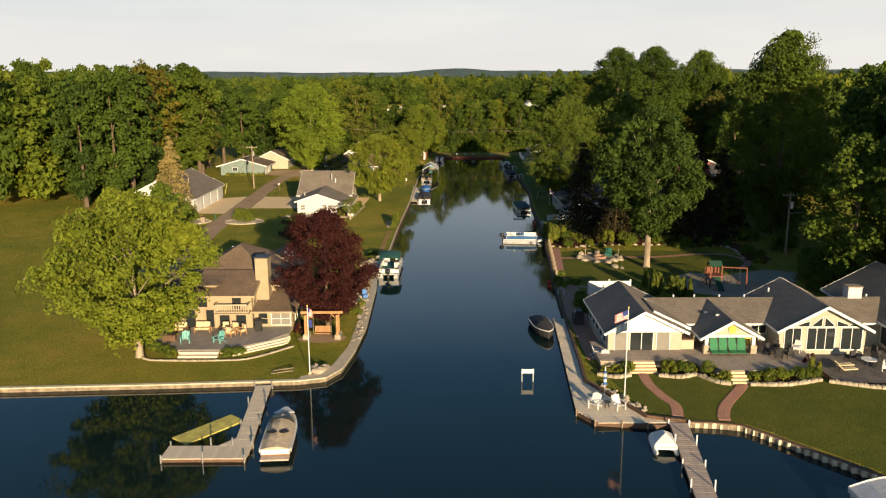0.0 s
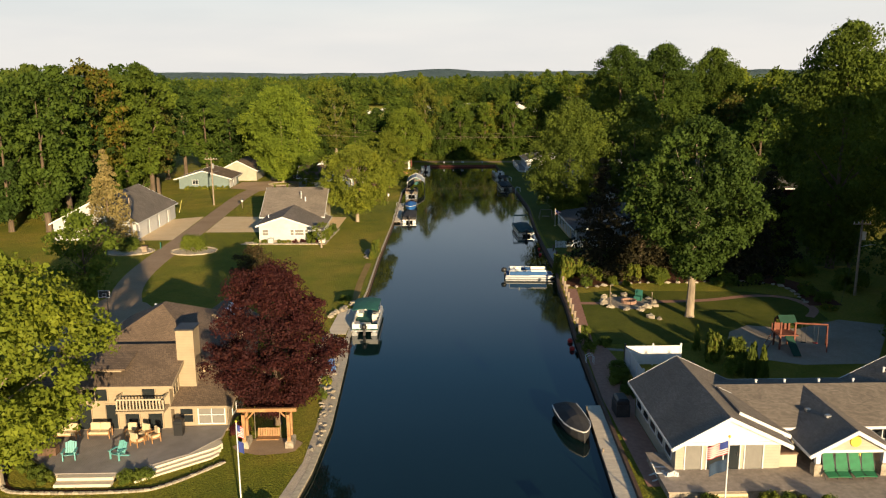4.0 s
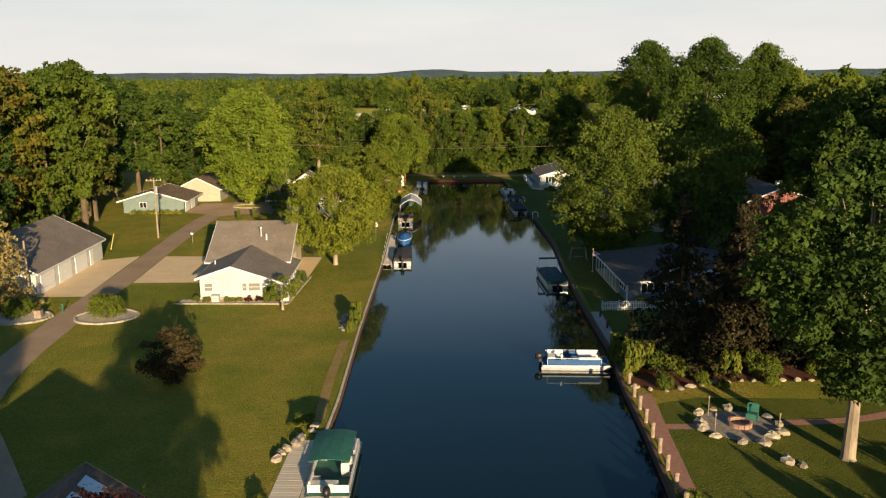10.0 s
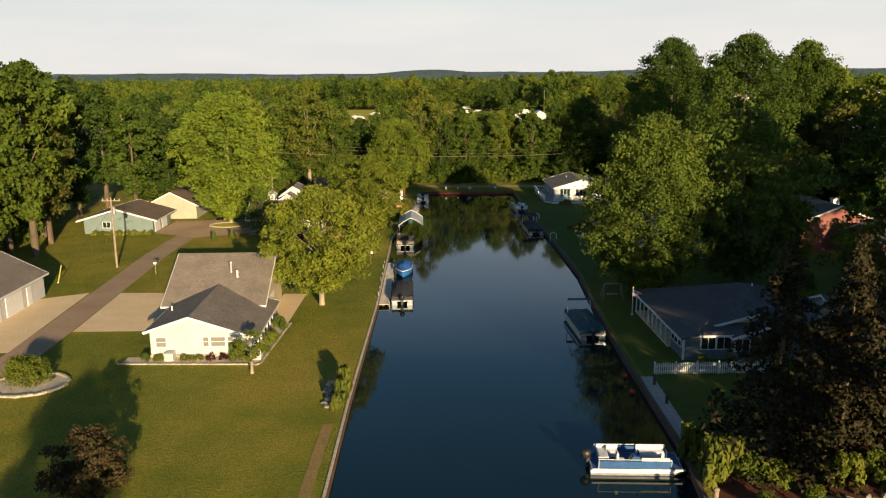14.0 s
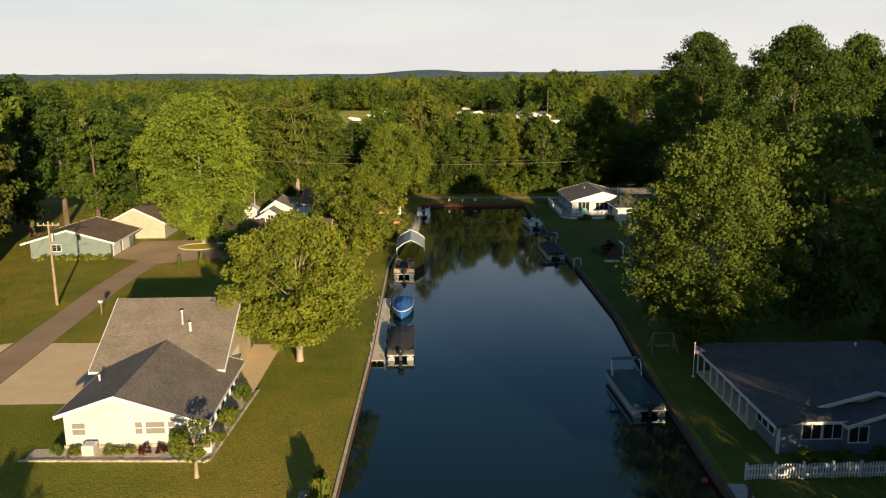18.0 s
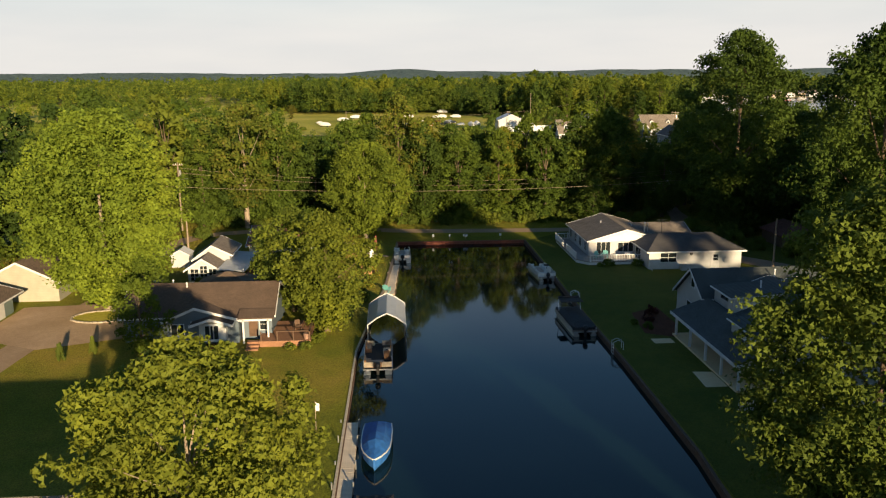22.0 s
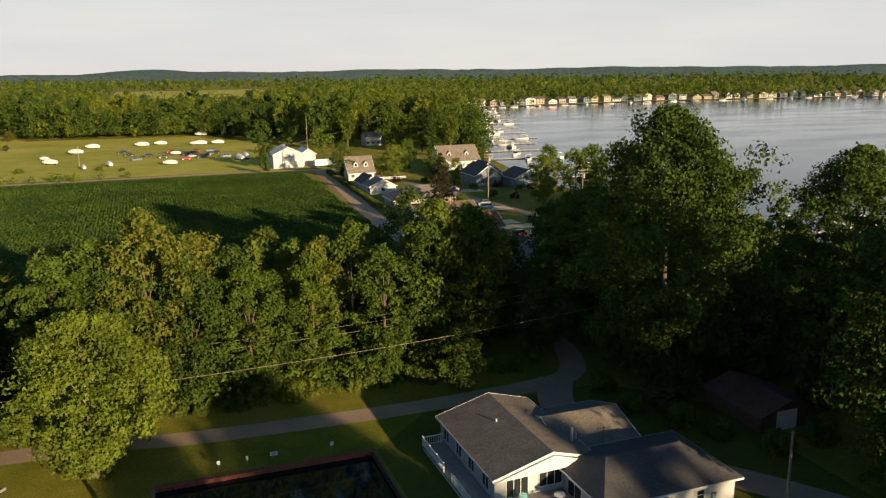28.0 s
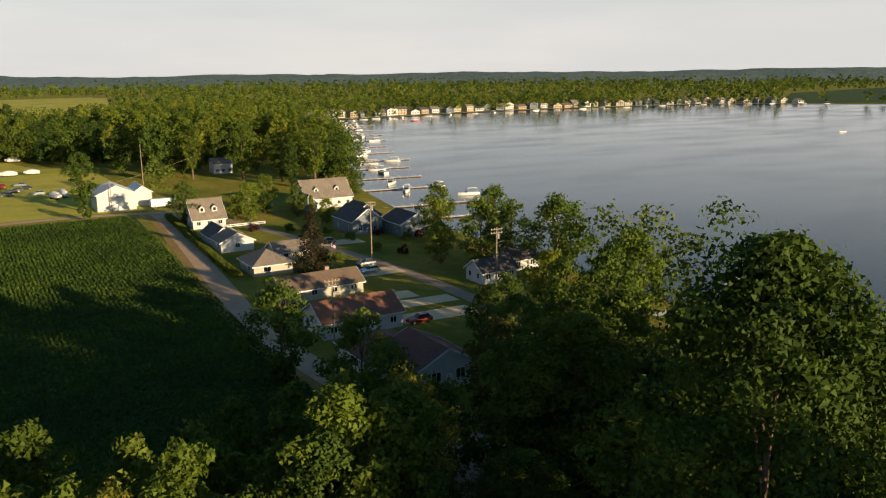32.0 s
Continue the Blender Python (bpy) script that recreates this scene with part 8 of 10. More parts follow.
flat_piece("lawn", [(15.2, 92.5), (22, 92), (30, 95), (40, 99), (41, 107), (36, 110), (20, 111), (16.6, 110), (15.4, 100)], GROUND + 0.012, M_LAWN, "green lawn round the fire pit with tree shade in its colour", "lawn")
# brick walks
def brick_walk(name, pts, w, label, z=GROUND):
    """A path of separate bricks laid across the way, on a sand bed."""
    line = smooth_line(pts, 8)
    ribbon("path_bed", line, w + 0.06, z + 0.02, M_BRICK_PATH, "brick-dust bed under a brick walk", "path")
    t = thing(name, pose(pts[0][0], pts[0][1], z), label, "path", kind="structure")
    rows = along(line, 0.24)
    n = max(3, int(w / 0.33))
    for i, (x, y) in enumerate(rows[:-1]):
        a = math.atan2(rows[i + 1][1] - y, rows[i + 1][0] - x)
        for j in range(n):
            v = -w / 2 + w * (j + 0.5 + (0.25 if i % 2 else -0.0)) / (n + 0.25)
            o = part("brick", BRICK_MESH, None, t)
            o.matrix_local = Matrix.LocRotScale((x - pts[0][0] - math.sin(a) * v, y - pts[0][1] + math.cos(a) * v, 0.022 + 0.003 * ((i + j) % 2)), Euler((0, 0, a)), (1, w / n / 0.33, 1))
BRICK_MESH = Shape().box(-0.112, -0.155, -0.01, 0.112, 0.155, 0.025, c=0.008).mesh("brick", M_BRICK_PATH)
brick_walk("brick_walk", [(16.6, 62.9), (16.55, 60.6), (17.0, 58.1), (17.45, 56.4), (17.05, 54.3)], 0.8, "curving red brick walk down to the dock")
brick_walk("brick_walk", [(24.05, 60.5), (23.6, 59.7), (21.35, 56.5), (20.45, 54.5), (20.3, 53.6)], 0.85, "curving red brick walk down to the seawall")
ribbon("shore_path", smooth_line([(14.0, 91.5), (14.7, 98), (15.5, 106), (16.1, 112)]), 1.1, GROUND + 0.036, M_BRICK_PATH, "red brick path along the seawall", "path")
ribbon("garden_path", smooth_line([(15.4, 106), (18.4, 105.9), (24, 106.2), (30, 106.6), (36, 108.2), (39.5, 107), (40.3, 103), (38.5, 100)]), 0.9, GROUND + 0.026, M_BRICK_PATH, "narrow brick-red garden path across the lawn", "path")
ribbon("garden_path", smooth_line([(14.6, 91.4), (17.5, 90.6), (21, 91)]), 0.6, GROUND + 0.026, M_SAND, "narrow tan garden path across the lawn", "path")
# shore deck
dd = thing("shore_deck", pose(13, 57, 0), "grey plank deck at the canal mouth", "dock")
hpart("fascia", Shape().slab([(9.85, 55.6), (10.95, 53.75), (14.6, 53.2), (17.7, 53.3), (17.7, 54.3), (14.8, 54.7), (12.3, 60.0), (12.5, 78.6), (11.25, 78.6)], 0.5, 0.84), M_WOOD_DARK, dd)
inner = lambda y: 12.4 if y > 60.0 else (14.8 - (y - 54.7) * 2.4 / 5.3 if y > 54.7 else 17.65)
outer = lambda y: 9.85 + (y - 55.6) * 1.4 / 23.0 if y > 55.6 else 9.85 + (55.6 - y) * 1.1 / 1.85
for i in range(81):
    y = 53.55 + i * 0.31
    a, c = outer(y), inner(y)
    hpart("plank", Shape().box(a, y, 0.84, c, y + 0.302, 0.885, c=0.008), M_PLANK, dd)
for x, y in ((9.85, 55.5), (10.9, 53.7), (12.8, 53.4), (14.6, 53.15), (17.6, 53.25), (10.4, 64), (10.9, 71), (11.2, 78)):
    hpart("post", Shape().tube((x, y, -0.6), (x, y, 1.15), 0.06), M_POLE, dd)
adirondack(11.35, 56.3, 0.885, -30, M_WHITE, "white slatted garden chair on the deck", "white chairs on the deck")
adirondack(13.1, 56.0, 0.885, 25, M_WHITE, "white slatted garden chair on the deck", "white chairs on the deck")
round_table(12.25, 56.2, 0.885, 0.28, M_DARK_METAL, "small dark round side table between the chairs", 0.5)
us = thing("parasol", pose(12.5, 58.4, 0.885), "closed blue and white striped parasol", "parasol")
part("pole", Shape().tube((0, 0, 0), (0, 0, 2.5), 0.025), M_WHITE, us)
for i in range(6):
    part("canopy_band", Shape().tube((0, 0, 1.0 + i * 0.22), (0, 0, 1.22 + i * 0.22), 0.15 - i * 0.018, 0.135 - i * 0.018, 10), M_CANVAS_BLUE if i % 2 == 0 else M_FLAG_W, us)
stones(along([(12.65, 60.6), (13.6, 58.4), (14.4, 56.7), (15.1, 55.2)], 0.3), 0.42, "pale rubble stone behind the deck", "rubble behind the deck", 0.35)
flagpole(13.9, 57.7, 7.3, "tall white flagpole with striped flag on the lawn", second=M_CANVAS_NAVY, turn=165)
# terrace furniture
for i in range(4):
    high_lounger(23.5 + i * 0.8, 66.15, TZ, (3, -4, 5, -6)[i], M_GREEN_CHAIR, "green canvas folding lounger on the porch", "green loungers in a row")
hc = thing("hot_tub", pose(21.3, 68.2, TZ), "tan covered hot tub against the house wall", "hot tub")
part("shell", Shape().box(-0.85, -0.85, 0, 0.85, 0.85, 0.85, c=0.03), M_TAN, hc)
part("cover", Shape().box(-0.9, -0.9, 0.85, 0.9, 0.9, 0.97, c=0.04), M_WOOD_DARK, hc)
ch = thing("cabinet", pose(27.2, 68.9, TZ), "yellow wooden bar cabinet on the porch", "cabinet")
part("body", Shape().box(-0.5, -0.25, 0, 0.5, 0.25, 1.0), M_YELLOW, ch)
part("top", Shape().box(-0.55, -0.3, 1.0, 0.55, 0.3, 1.05), M_WOOD, ch)
for x, y, t in ((28.3, 66.0, 30), (29.2, 66.8, -30), (29.6, 65.2, 200), (28.6, 64.6, 150)):
    lounge(x, y, TZ, t, M_CANVAS_BLACK, "dark metal patio chair round the fire table", 0.65, M_DARK_METAL, group="dark patio chairs")
round_table(29.0, 65.7, TZ, 0.55, M_BLACK, "round black fire table on the terrace", 0.55)
for x, y, t in ((33.6, 63.6, 100), (33.4, 62.6, 100)):
    s_l = thing("sun_lounger", pose(x, y, GROUND + 0.12, 0, 0, t), "metal sun lounger with patterned cushion", "lounger", "sun loungers")
    part("frame", Shape().path([(-0.32, -0.9, 0.35), (-0.32, 0.4, 0.35), (-0.32, 0.95, 0.8)], 0.025).path([(0.32, -0.9, 0.35), (0.32, 0.4, 0.35), (0.32, 0.95, 0.8)], 0.025), M_DARK_METAL, s_l)
    part("cushion", Shape().box(-0.3, -0.9, 0.36, 0.3, 0.4, 0.45, c=0.03).sheet([(-0.3, 0.4, 0.46), (0.3, 0.4, 0.46), (0.3, 0.95, 0.9), (-0.3, 0.95, 0.9)], 0.08), M_CUSHION, s_l)
    for px_, py_ in ((-0.3, -0.8), (0.3, -0.8), (-0.3, 0.4), (0.3, 0.4)):
        part("leg", Shape().tube((px_, py_, 0), (px_, py_, 0.35), 0.025), M_DARK_METAL, s_l)
for x, y, t in ((35.2, 65.6, 200), (37.3, 65.2, 120), (38.2, 66.8, 100)):
    lounge(x, y, GROUND + 0.12, t, M_CANVAS_BLACK, "dark cushioned patio armchair on the slate", 0.75, M_DARK_METAL, group="dark patio armchairs")
round_table(36.0, 64.0, GROUND + 0.12, 0.65, M_WHITE, "white round patio table")
lounge(37.0, 63.0, GROUND + 0.12, 60, M_WHITE, "white patio chair beside the table", 0.6, M_WHITE)
lounge(31.0, 66.6, TZ, -40, M_FLAG_W, "white covered patio chair by the door", 0.7, M_WHITE)
# side patio
for x, y, t in ((13.6, 67.2, 90), (14.1, 66.7, 180)):
    adirondack(x, y, GROUND + 0.03, t, M_WHITE, "white slatted chair on the side patio", "white chairs on the side patio")
tb = thing("barbecue", pose(13.5, 77.0, GROUND + 0.03), "large dark barbecue on the brick paving", "barbecue")
part("cabinet", Shape().box(-0.5, -0.8, 0, 0.5, 0.8, 0.9), M_DARK_METAL, tb)
part("hood", Shape().box(-0.45, -0.7, 0.9, 0.45, 0.7, 1.35, c=0.15), M_BLACK, tb)
for x, y, r in ((14.6, 82.4, 0.9), (15.0, 83.8, 0.95), (15.2, 85.2, 0.9), (14.9, 80.6, 0.7), (15.8, 79.8, 0.8)):
    bush(x, y, r, r * 1.1, "dark rounded shrub beside the brick paving", BUSH[1])
# white screen fence
fe = thing("privacy_fence", pose(19.5, 86.7, GROUND), "white vinyl privacy fence round a hot tub deck", "fence")
for (ax, ay), (bx, by) in (((16.2, 86.9), (21.0, 86.9)), ((16.2, 86.9), (16.2, 81.0))):
    L = math.hypot(bx - ax, by - ay)
    n = round(L / 2)
    for i in range(n + 1):
        x, y = ax + (bx - ax) * i / n, ay + (by - ay) * i / n
        hpart("post", Shape().box(x - 0.07, y - 0.07, GROUND, x + 0.07, y + 0.07, GROUND + 1.95), M_WHITE, fe)
        if i < n:
            x2, y2 = ax + (bx - ax) * (i + 1) / n, ay + (by - ay) * (i + 1) / n
            hpart("panel", Shape().box(min(x, x2) - 0.02, min(y, y2) - 0.02, GROUND + 0.08, max(x, x2) + 0.02, max(y, y2) + 0.02, GROUND + 1.75), M_WHITE, fe)
ht = thing("hot_tub", pose(20.5, 84.2, GROUND), "brown covered hot tub behind the white fence", "hot tub")
part("shell", Shape().box(-1.1, -1.1, 0, 1.1, 1.1, 0.8, c=0.05), M_WOOD_DARK, ht)
part("cover", Shape().box(-1.15, -1.15, 0.8, 1.15, 1.15, 0.92, c=0.05), M_BROWN_HULL, ht)
bush(24.2, 87.6, 1.0, 2.9, "tall feathery yellow-green juniper", REED)
bush(26.4, 88.2, 1.0, 2.0, "bushy green juniper beside the fence", BUSH[0])
bush(23.4, 90.0, 0.6, 2.8, "slim dark green column shrub", CONE)
for x, y in ((25.6, 83.2), (26.5, 83.0), (26.1, 84.0)):
    bush(x, y, 0.75, 3.3, "tall pointed green arborvitae behind the roof", CONE, "arborvitae")
bush(24.6, 84.2, 0.9, 1.6, "dark green shrub behind the roof", BUSH[1])
# play yard
flat_piece("play_sand", [(26.8, 91.5), (28.5, 95.5), (31, 97.5), (35.5, 96.2), (41, 99), (45, 97), (41, 91), (38, 86.5), (31.5, 86.4), (28, 88.2)], GROUND + 0.03, M_SAND, "pale sand and gravel round the play set", "gravel")
ps = thing("play_set", pose(31.8, 91.0, GROUND), "dark red wooden play set with a green canopy, slide and swings", "play set")
for x in (-0.65, 0.65):
    for y in (-0.65, 0.65):
        part("post", Shape().box(x - 0.07, y - 0.07, 0, x + 0.07, y + 0.07, 2.6), M_PLAY, ps)
part("platform", Shape().box(-0.9, -0.9, 1.35, 0.9, 0.9, 1.45), M_PLAY, ps)
part("roof", Shape().sheet([(-0.75, -0.7, 2.55), (0.75, -0.7, 2.55), (0.75, 0, 3.1), (-0.75, 0, 3.1)], 0.04), M_CANVAS_PINE, ps, "green canvas roof")
part("roof", Shape().sheet([(-0.75, 0.7, 2.55), (0.75, 0.7, 2.55), (0.75, 0, 3.1), (-0.75, 0, 3.1)], 0.04), M_CANVAS_PINE, ps, "green canvas roof")
part("swing_beam", Shape().tube((0.8, 0, 2.3), (3.6, -0.6, 2.3), 0.08), M_PLAY, ps)
part("swing_leg", Shape().tube((3.6, -0.6, 2.35), (3.2, -1.6, 0), 0.06), M_PLAY, ps)
part("swing_leg", Shape().tube((3.6, -0.6, 2.35), (4.1, 0.4, 0), 0.06), M_PLAY, ps)
for k, x in enumerate((1.7, 2.7)):
    yy = -0.22 * (x - 0.8)
    sw_ = part("swing", Shape().box(x - 0.22, yy - 0.1, 0.5, x + 0.22, yy + 0.1, 0.55), M_RED if k else M_BLACK, ps)
    part("chain", Shape().tube((x - 0.2, yy, 0.5), (x - 0.2, yy, 2.3), 0.012, 0.012, 4), M_DARK_METAL, sw_)
    part("chain", Shape().tube((x + 0.2, yy, 0.5), (x + 0.2, yy, 2.3), 0.012, 0.012, 4), M_DARK_METAL, sw_)
part("slide", Shape().sheet([(-0.35, -0.9, 1.4), (0.35, -0.9, 1.4), (0.35, -2.9, 0.2), (-0.35, -2.9, 0.2)], 0.06), M_CANVAS_PINE, ps)
part("side_panel", Shape().box(-0.85, 0.8, 1.45, 0.85, 0.85, 2.1), M_PLAY, ps)
for v in (-0.4, 0.4):
    part("ladder_rail", Shape().path([(-0.9, v, 1.4), (-1.7, v, 0)], 0.035), M_PLAY, ps)
# fire pit
flat_piece("fire_pit_floor", ring_line(21.2, 105.9, 2.7, 2.6, 18, 4), GROUND + 0.036, M_STONE, "irregular flagstone floor round the fire pit", "paving")
stones(ring_line(21.2, 105.9, 2.7, 2.7, 13, 5, 0.08), 0.8, "large pale boulder round the fire pit", "fire pit boulders", 0.25, "boulder")
fp = thing("fire_pit", pose(21.3, 106.0, GROUND), "round brick fire pit in the lawn", "fire pit")
for i in range(14):
    a = 2 * math.pi * i / 14
    o = part("block", Shape().box(-0.17, -0.1, 0, 0.17, 0.1, 0.32, c=0.02), M_BRICK, fp)
    o.matrix_local = pose(0.75 * math.cos(a), 0.75 * math.sin(a), 0.03, 0, 0, math.degrees(a) + 90)
bt = thing("garden_bench", pose(22.6, 107.0, GROUND, 0, 0, -30), "green covered seat beside the fire pit", "bench")
part("seat", Shape().box(-0.4, -0.35, 0, 0.4, 0.35, 0.5, c=0.04), M_CANVAS_GREEN, bt)
part("back", Shape().box(-0.4, 0.2, 0.45, 0.4, 0.38, 1.15, c=0.1), M_CANVAS_GREEN, bt)
for x, y in ((19.6, 107.6), (23.4, 104.4), (19.0, 104.6)):
    lp = thing("torch", pose(x, y, GROUND), "slim wooden garden torch", "torch", "garden torches")
    part("stake", Shape().tube((0, 0, 0), (0, 0, 1.4), 0.03), M_POLE, lp)
    part("head", Shape().tube((0, 0, 1.4), (0, 0, 1.6), 0.05, 0.08), M_POLE, lp)
stones([(22.2, 100.4), (22.8, 99.8)], 0.8, "pale boulder lying on the lawn", "lawn boulders", 0.1, "boulder")
# long bed at the back of the lawn
bedline = smooth_line([(15.8, 113.2), (18.2, 112.5), (21.5, 113.6), (25.4, 114.2), (30, 114.0), (34, 114.6), (38.5, 114.2), (41, 111), (40.4, 104)])
flat_piece("flower_bed", bedline + [(44, 104), (44.5, 112), (41, 119), (30, 121), (18, 121), (15.8, 117)], GROUND + 0.04, M_MULCH, "red-brown mulched bed under the trees", "flower bed")
stones(along(bedline, 1.15), 0.5, "pale field stone edging the bed", "bed edging stones", 0.1)
for x, y, r, h_, c in ((16.4, 116.6, 1.3, 3.0, 3), (17.6, 117.6, 1.2, 2.4, 3), (15.9, 119.6, 1.0, 2.6, 3), (19.6, 116.2, 1.3, 1.6, 0), (22.6, 116.0, 1.0, 1.1, 1), (24.4, 116.2, 1.1, 1.9, 3), (26.3, 115.4, 0.7, 1.1, 0), (28.0, 115.6, 0.6, 0.7, 1), (31.5, 116.0, 0.8, 0.9, 0), (35.5, 116.2, 0.9, 0.9, 1), (42.0, 108.0, 1.0, 1.2, 0), (42.6, 105.4, 1.1, 1.3, 1), (43, 110.5, 1.0, 1.0, 2), (41.8, 102.6, 0.9, 0.8, 2)):
    bush(x, y, r, h_, ("leafy green shrub in the long bed", "dark low shrub in the long bed", "flowering plant in the long bed", "tall arching yellow-green shrub")[c], (BUSH + [REED])[c])
for x, y, r in ((44.5, 93.5, 2.2), (46, 90, 2.4), (47, 98, 2.4), (49, 94, 2.2), (43.5, 89, 1.6), (48.5, 101.5, 2.0), (40.5, 119, 1.5), (45.5, 117, 1.8), (48, 110, 2.2)):
    bush(x, y, r, r * 1.1, "large dark shrub under the tall trees", BIG_BUSH)
for x, y in ((13.8, 93.0), (14.3, 95.5), (15.6, 92.0), (13.9, 90.6)):
    bush(x, y, 0.75, 0.9, "loose green plant beside the brick path", BUSH[0])
for i in range(2):
    gb_ = thing("gate_post", pose(37.5 + i * 1.2, 116.8, GROUND), "pale square wooden gate post", "post", "gate posts")
    part("shaft", Shape().box(-0.25, -0.15, 0, 0.25, 0.15, 1.0, c=0.03), M_POLE, gb_)
# hose reels and cleats by the seawall
for x, y in ((13.2, 87.4),):
    cl = thing("ladder", pose(x, y, GROUND), "bent white dock ladder at the seawall", "ladder", "dock ladders")
    for v in (-0.25, 0.25):
        part("rail", Shape().path([(0.4, v, 0), (0.4, v, 0.7), (0.1, v, 0.9), (-0.25, v, 0.7), (-0.25, v, -0.8)], 0.025), M_WHITE, cl)
    for k in range(3):
        part("rung", Shape().tube((-0.25, -0.25, 0.2 - 0.3 * k), (-0.25, 0.25, 0.2 - 0.3 * k), 0.02), M_WHITE, cl)

# ---- left bank between the houses ----
flat_piece("shrub_island", ring_line(-34.2, 134.6, 3.2, 2.6, 22, 7, 0.04), GROUND + 0.04, M_GRAVEL, "pale gravel island round a clipped bush", "gravel")
stone_edge("stone_edging", ring_line(-34.2, 134.6, 3.2, 2.6, 26, 7, 0.02), "pale stones edging the shrub island", 0.25, 0.2, 0.5)
bush(-34.4, 135.0, 2.0, 2.3, "large clipped dome of green yew", YEW)
flat_piece("shrub_island", ring_line(-43.4, 134.6, 3.4, 2.4, 22, 8, 0.04), GROUND + 0.04, M_GRAVEL, "pale gravel island beside the driveway", "gravel")
stone_edge("stone_edging", ring_line(-43.4, 134.6, 3.4, 2.4, 26, 8, 0.02), "pale stones edging the shrub island", 0.25, 0.2, 0.5)
bush(-43.8, 135.6, 1.7, 1.9, "dark clipped shrub in the gravel", YEW)
bx = thing("letter_box", pose(-41.2, 134.6, GROUND), "brown wooden utility box beside the driveway", "box")
part("body", Shape().box(-0.35, -0.3, 0, 0.35, 0.3, 0.85, c=0.04), M_POLE, bx)
part("lid", Shape().box(-0.4, -0.35, 0.85, 0.4, 0.35, 0.93), M_WOOD_DARK, bx)
hy = thing("hydrant", pose(-39.6, 136.6, GROUND), "slim green marker post beside the drive", "post")
part("shaft", Shape().tube((0, 0, 0), (0, 0, 0.8), 0.1, 0.08), M_CANVAS_GREEN, hy)
part("cap", Shape().tube((0, 0, 0.8), (0, 0, 0.95), 0.12, 0.05), M_CANVAS_GREEN, hy)
# foundation planting of the white house
flat_piece("planting_bed", [(-28.2, 139.2), (-16.0, 138.6), (-15.2, 150.5), (-16.9, 151), (-16.9, 140.8), (-26.1, 140.8), (-28.2, 140.8)], GROUND + 0.04, M_GRAVEL, "pale gravel bed round the white house", "gravel")
stone_edge("stone_edging", [(-28.2, 139.1), (-16.0, 138.5), (-15.1, 150.5)], "thin pale edging of the gravel bed", 0.2, 0.14, 0.5)
for i, x in enumerate((-26.4, -25.2, -22.8, -21.8, -20.6, -19.4, -18.2, -17.2)):
    bush(x, 140.0, (0.45, 0.5, 0.55, 0.6, 0.5, 0.5, 0.8, 0.5)[i], (0.7, 0.6, 0.6, 0.6, 0.6, 0.6, 1.9, 0.8)[i], "small shrub against the white house", (BUSH[1], BUSH[0], BUSH[2], BUSH[2], RED_BUSH, RED_BUSH, BUSH[0], RED_BUSH)[i])
for i in (0, 2, 3, 5, 6):
    bush(-16.0 + 0.1 * (i % 2), 141.5 + i * 1.4, 0.5 + 0.12 * (i % 3), 0.8 + 0.25 * (i % 3), "small green shrub along the sunroom", BUSH[i % 2])
sc = thing("stair", pose(-16.4, 140.0, GROUND), "white wooden side steps of the house", "steps")
part("rail", Shape().path([(-0.6, -0.3, 0), (-0.6, -0.3, 1.0), (0.3, -0.3, 1.0), (0.3, -0.3, 0)], 0.035), M_WHITE, sc)
part("treads", Shape().box(-0.6, -0.3, 0, 0.3, 0.6, 0.4), M_PLANK, sc)
# reeds and stones at the seawall
for x, y, r, h_ in ((-8.2, 128.6, 0.6, 1.2), (-8.1, 130.4, 0.7, 1.9), (-8.0, 132.4, 0.75, 2.1), (-8.2, 134.2, 0.6, 1.6)):
    bush(x, y, r, h_, "tall yellow-green reeds on the bank", REED)
stones(along([(-9.0, 129), (-9.3, 132), (-8.9, 134.6)], 0.7), 0.6, "grey bank stone beside the reeds", "reed-bed stones", 0.2)
ribbon("worn_strip", smooth_line([(-8.8, 108), (-8.9, 116), (-8.6, 126)]), 0.8, GROUND + 0.02, M_WORN, "worn bare strip along the seawall", "path")
bp = thing("birdhouse_post", pose(-35.8, 172.5, GROUND), "small white birdhouse on a post", "birdhouse")
part("post", Shape().tube((0, 0, 0), (0, 0, 1.3), 0.05), M_POLE, bp)
part("house", Shape().box(-0.18, -0.18, 1.3, 0.18, 0.18, 1.6), M_WHITE, bp)
part("roof", Shape().sheet([(-0.25, -0.25, 1.6), (0.25, -0.25, 1.6), (0.25, 0, 1.85), (-0.25, 0, 1.85)], 0.03).sheet([(-0.25, 0.25, 1.6), (0.25, 0.25, 1.6), (0.25, 0, 1.85), (-0.25, 0, 1.85)], 0.03), M_SH_DARK, bp)
for i in range(8):
    bush(-54 + i * 1.25, 199.0, 0.75, 0.9, "white-flowering shrub along the teal garage", BUSH[2], "flowering hedge")
flat_piece("shrub_island", ring_line(-34.5, 206.5, 3.0, 2.2, 20, 9, 0.05), GROUND + 0.05, M_MEADOW, "straw-coloured planting bed under the linden", "flower bed")
stone_edge("stone_edging", ring_line(-34.5, 206.5, 3.0, 2.2, 24, 9, 0.02), "stones edging the linden bed", 0.25, 0.2, 0.5)
for x, y in ((-31.0, 194.5), (-33.4, 192.8)):
    bush(x, y, 0.6, 2.0, "young upright sapling on the lawn", CONE)


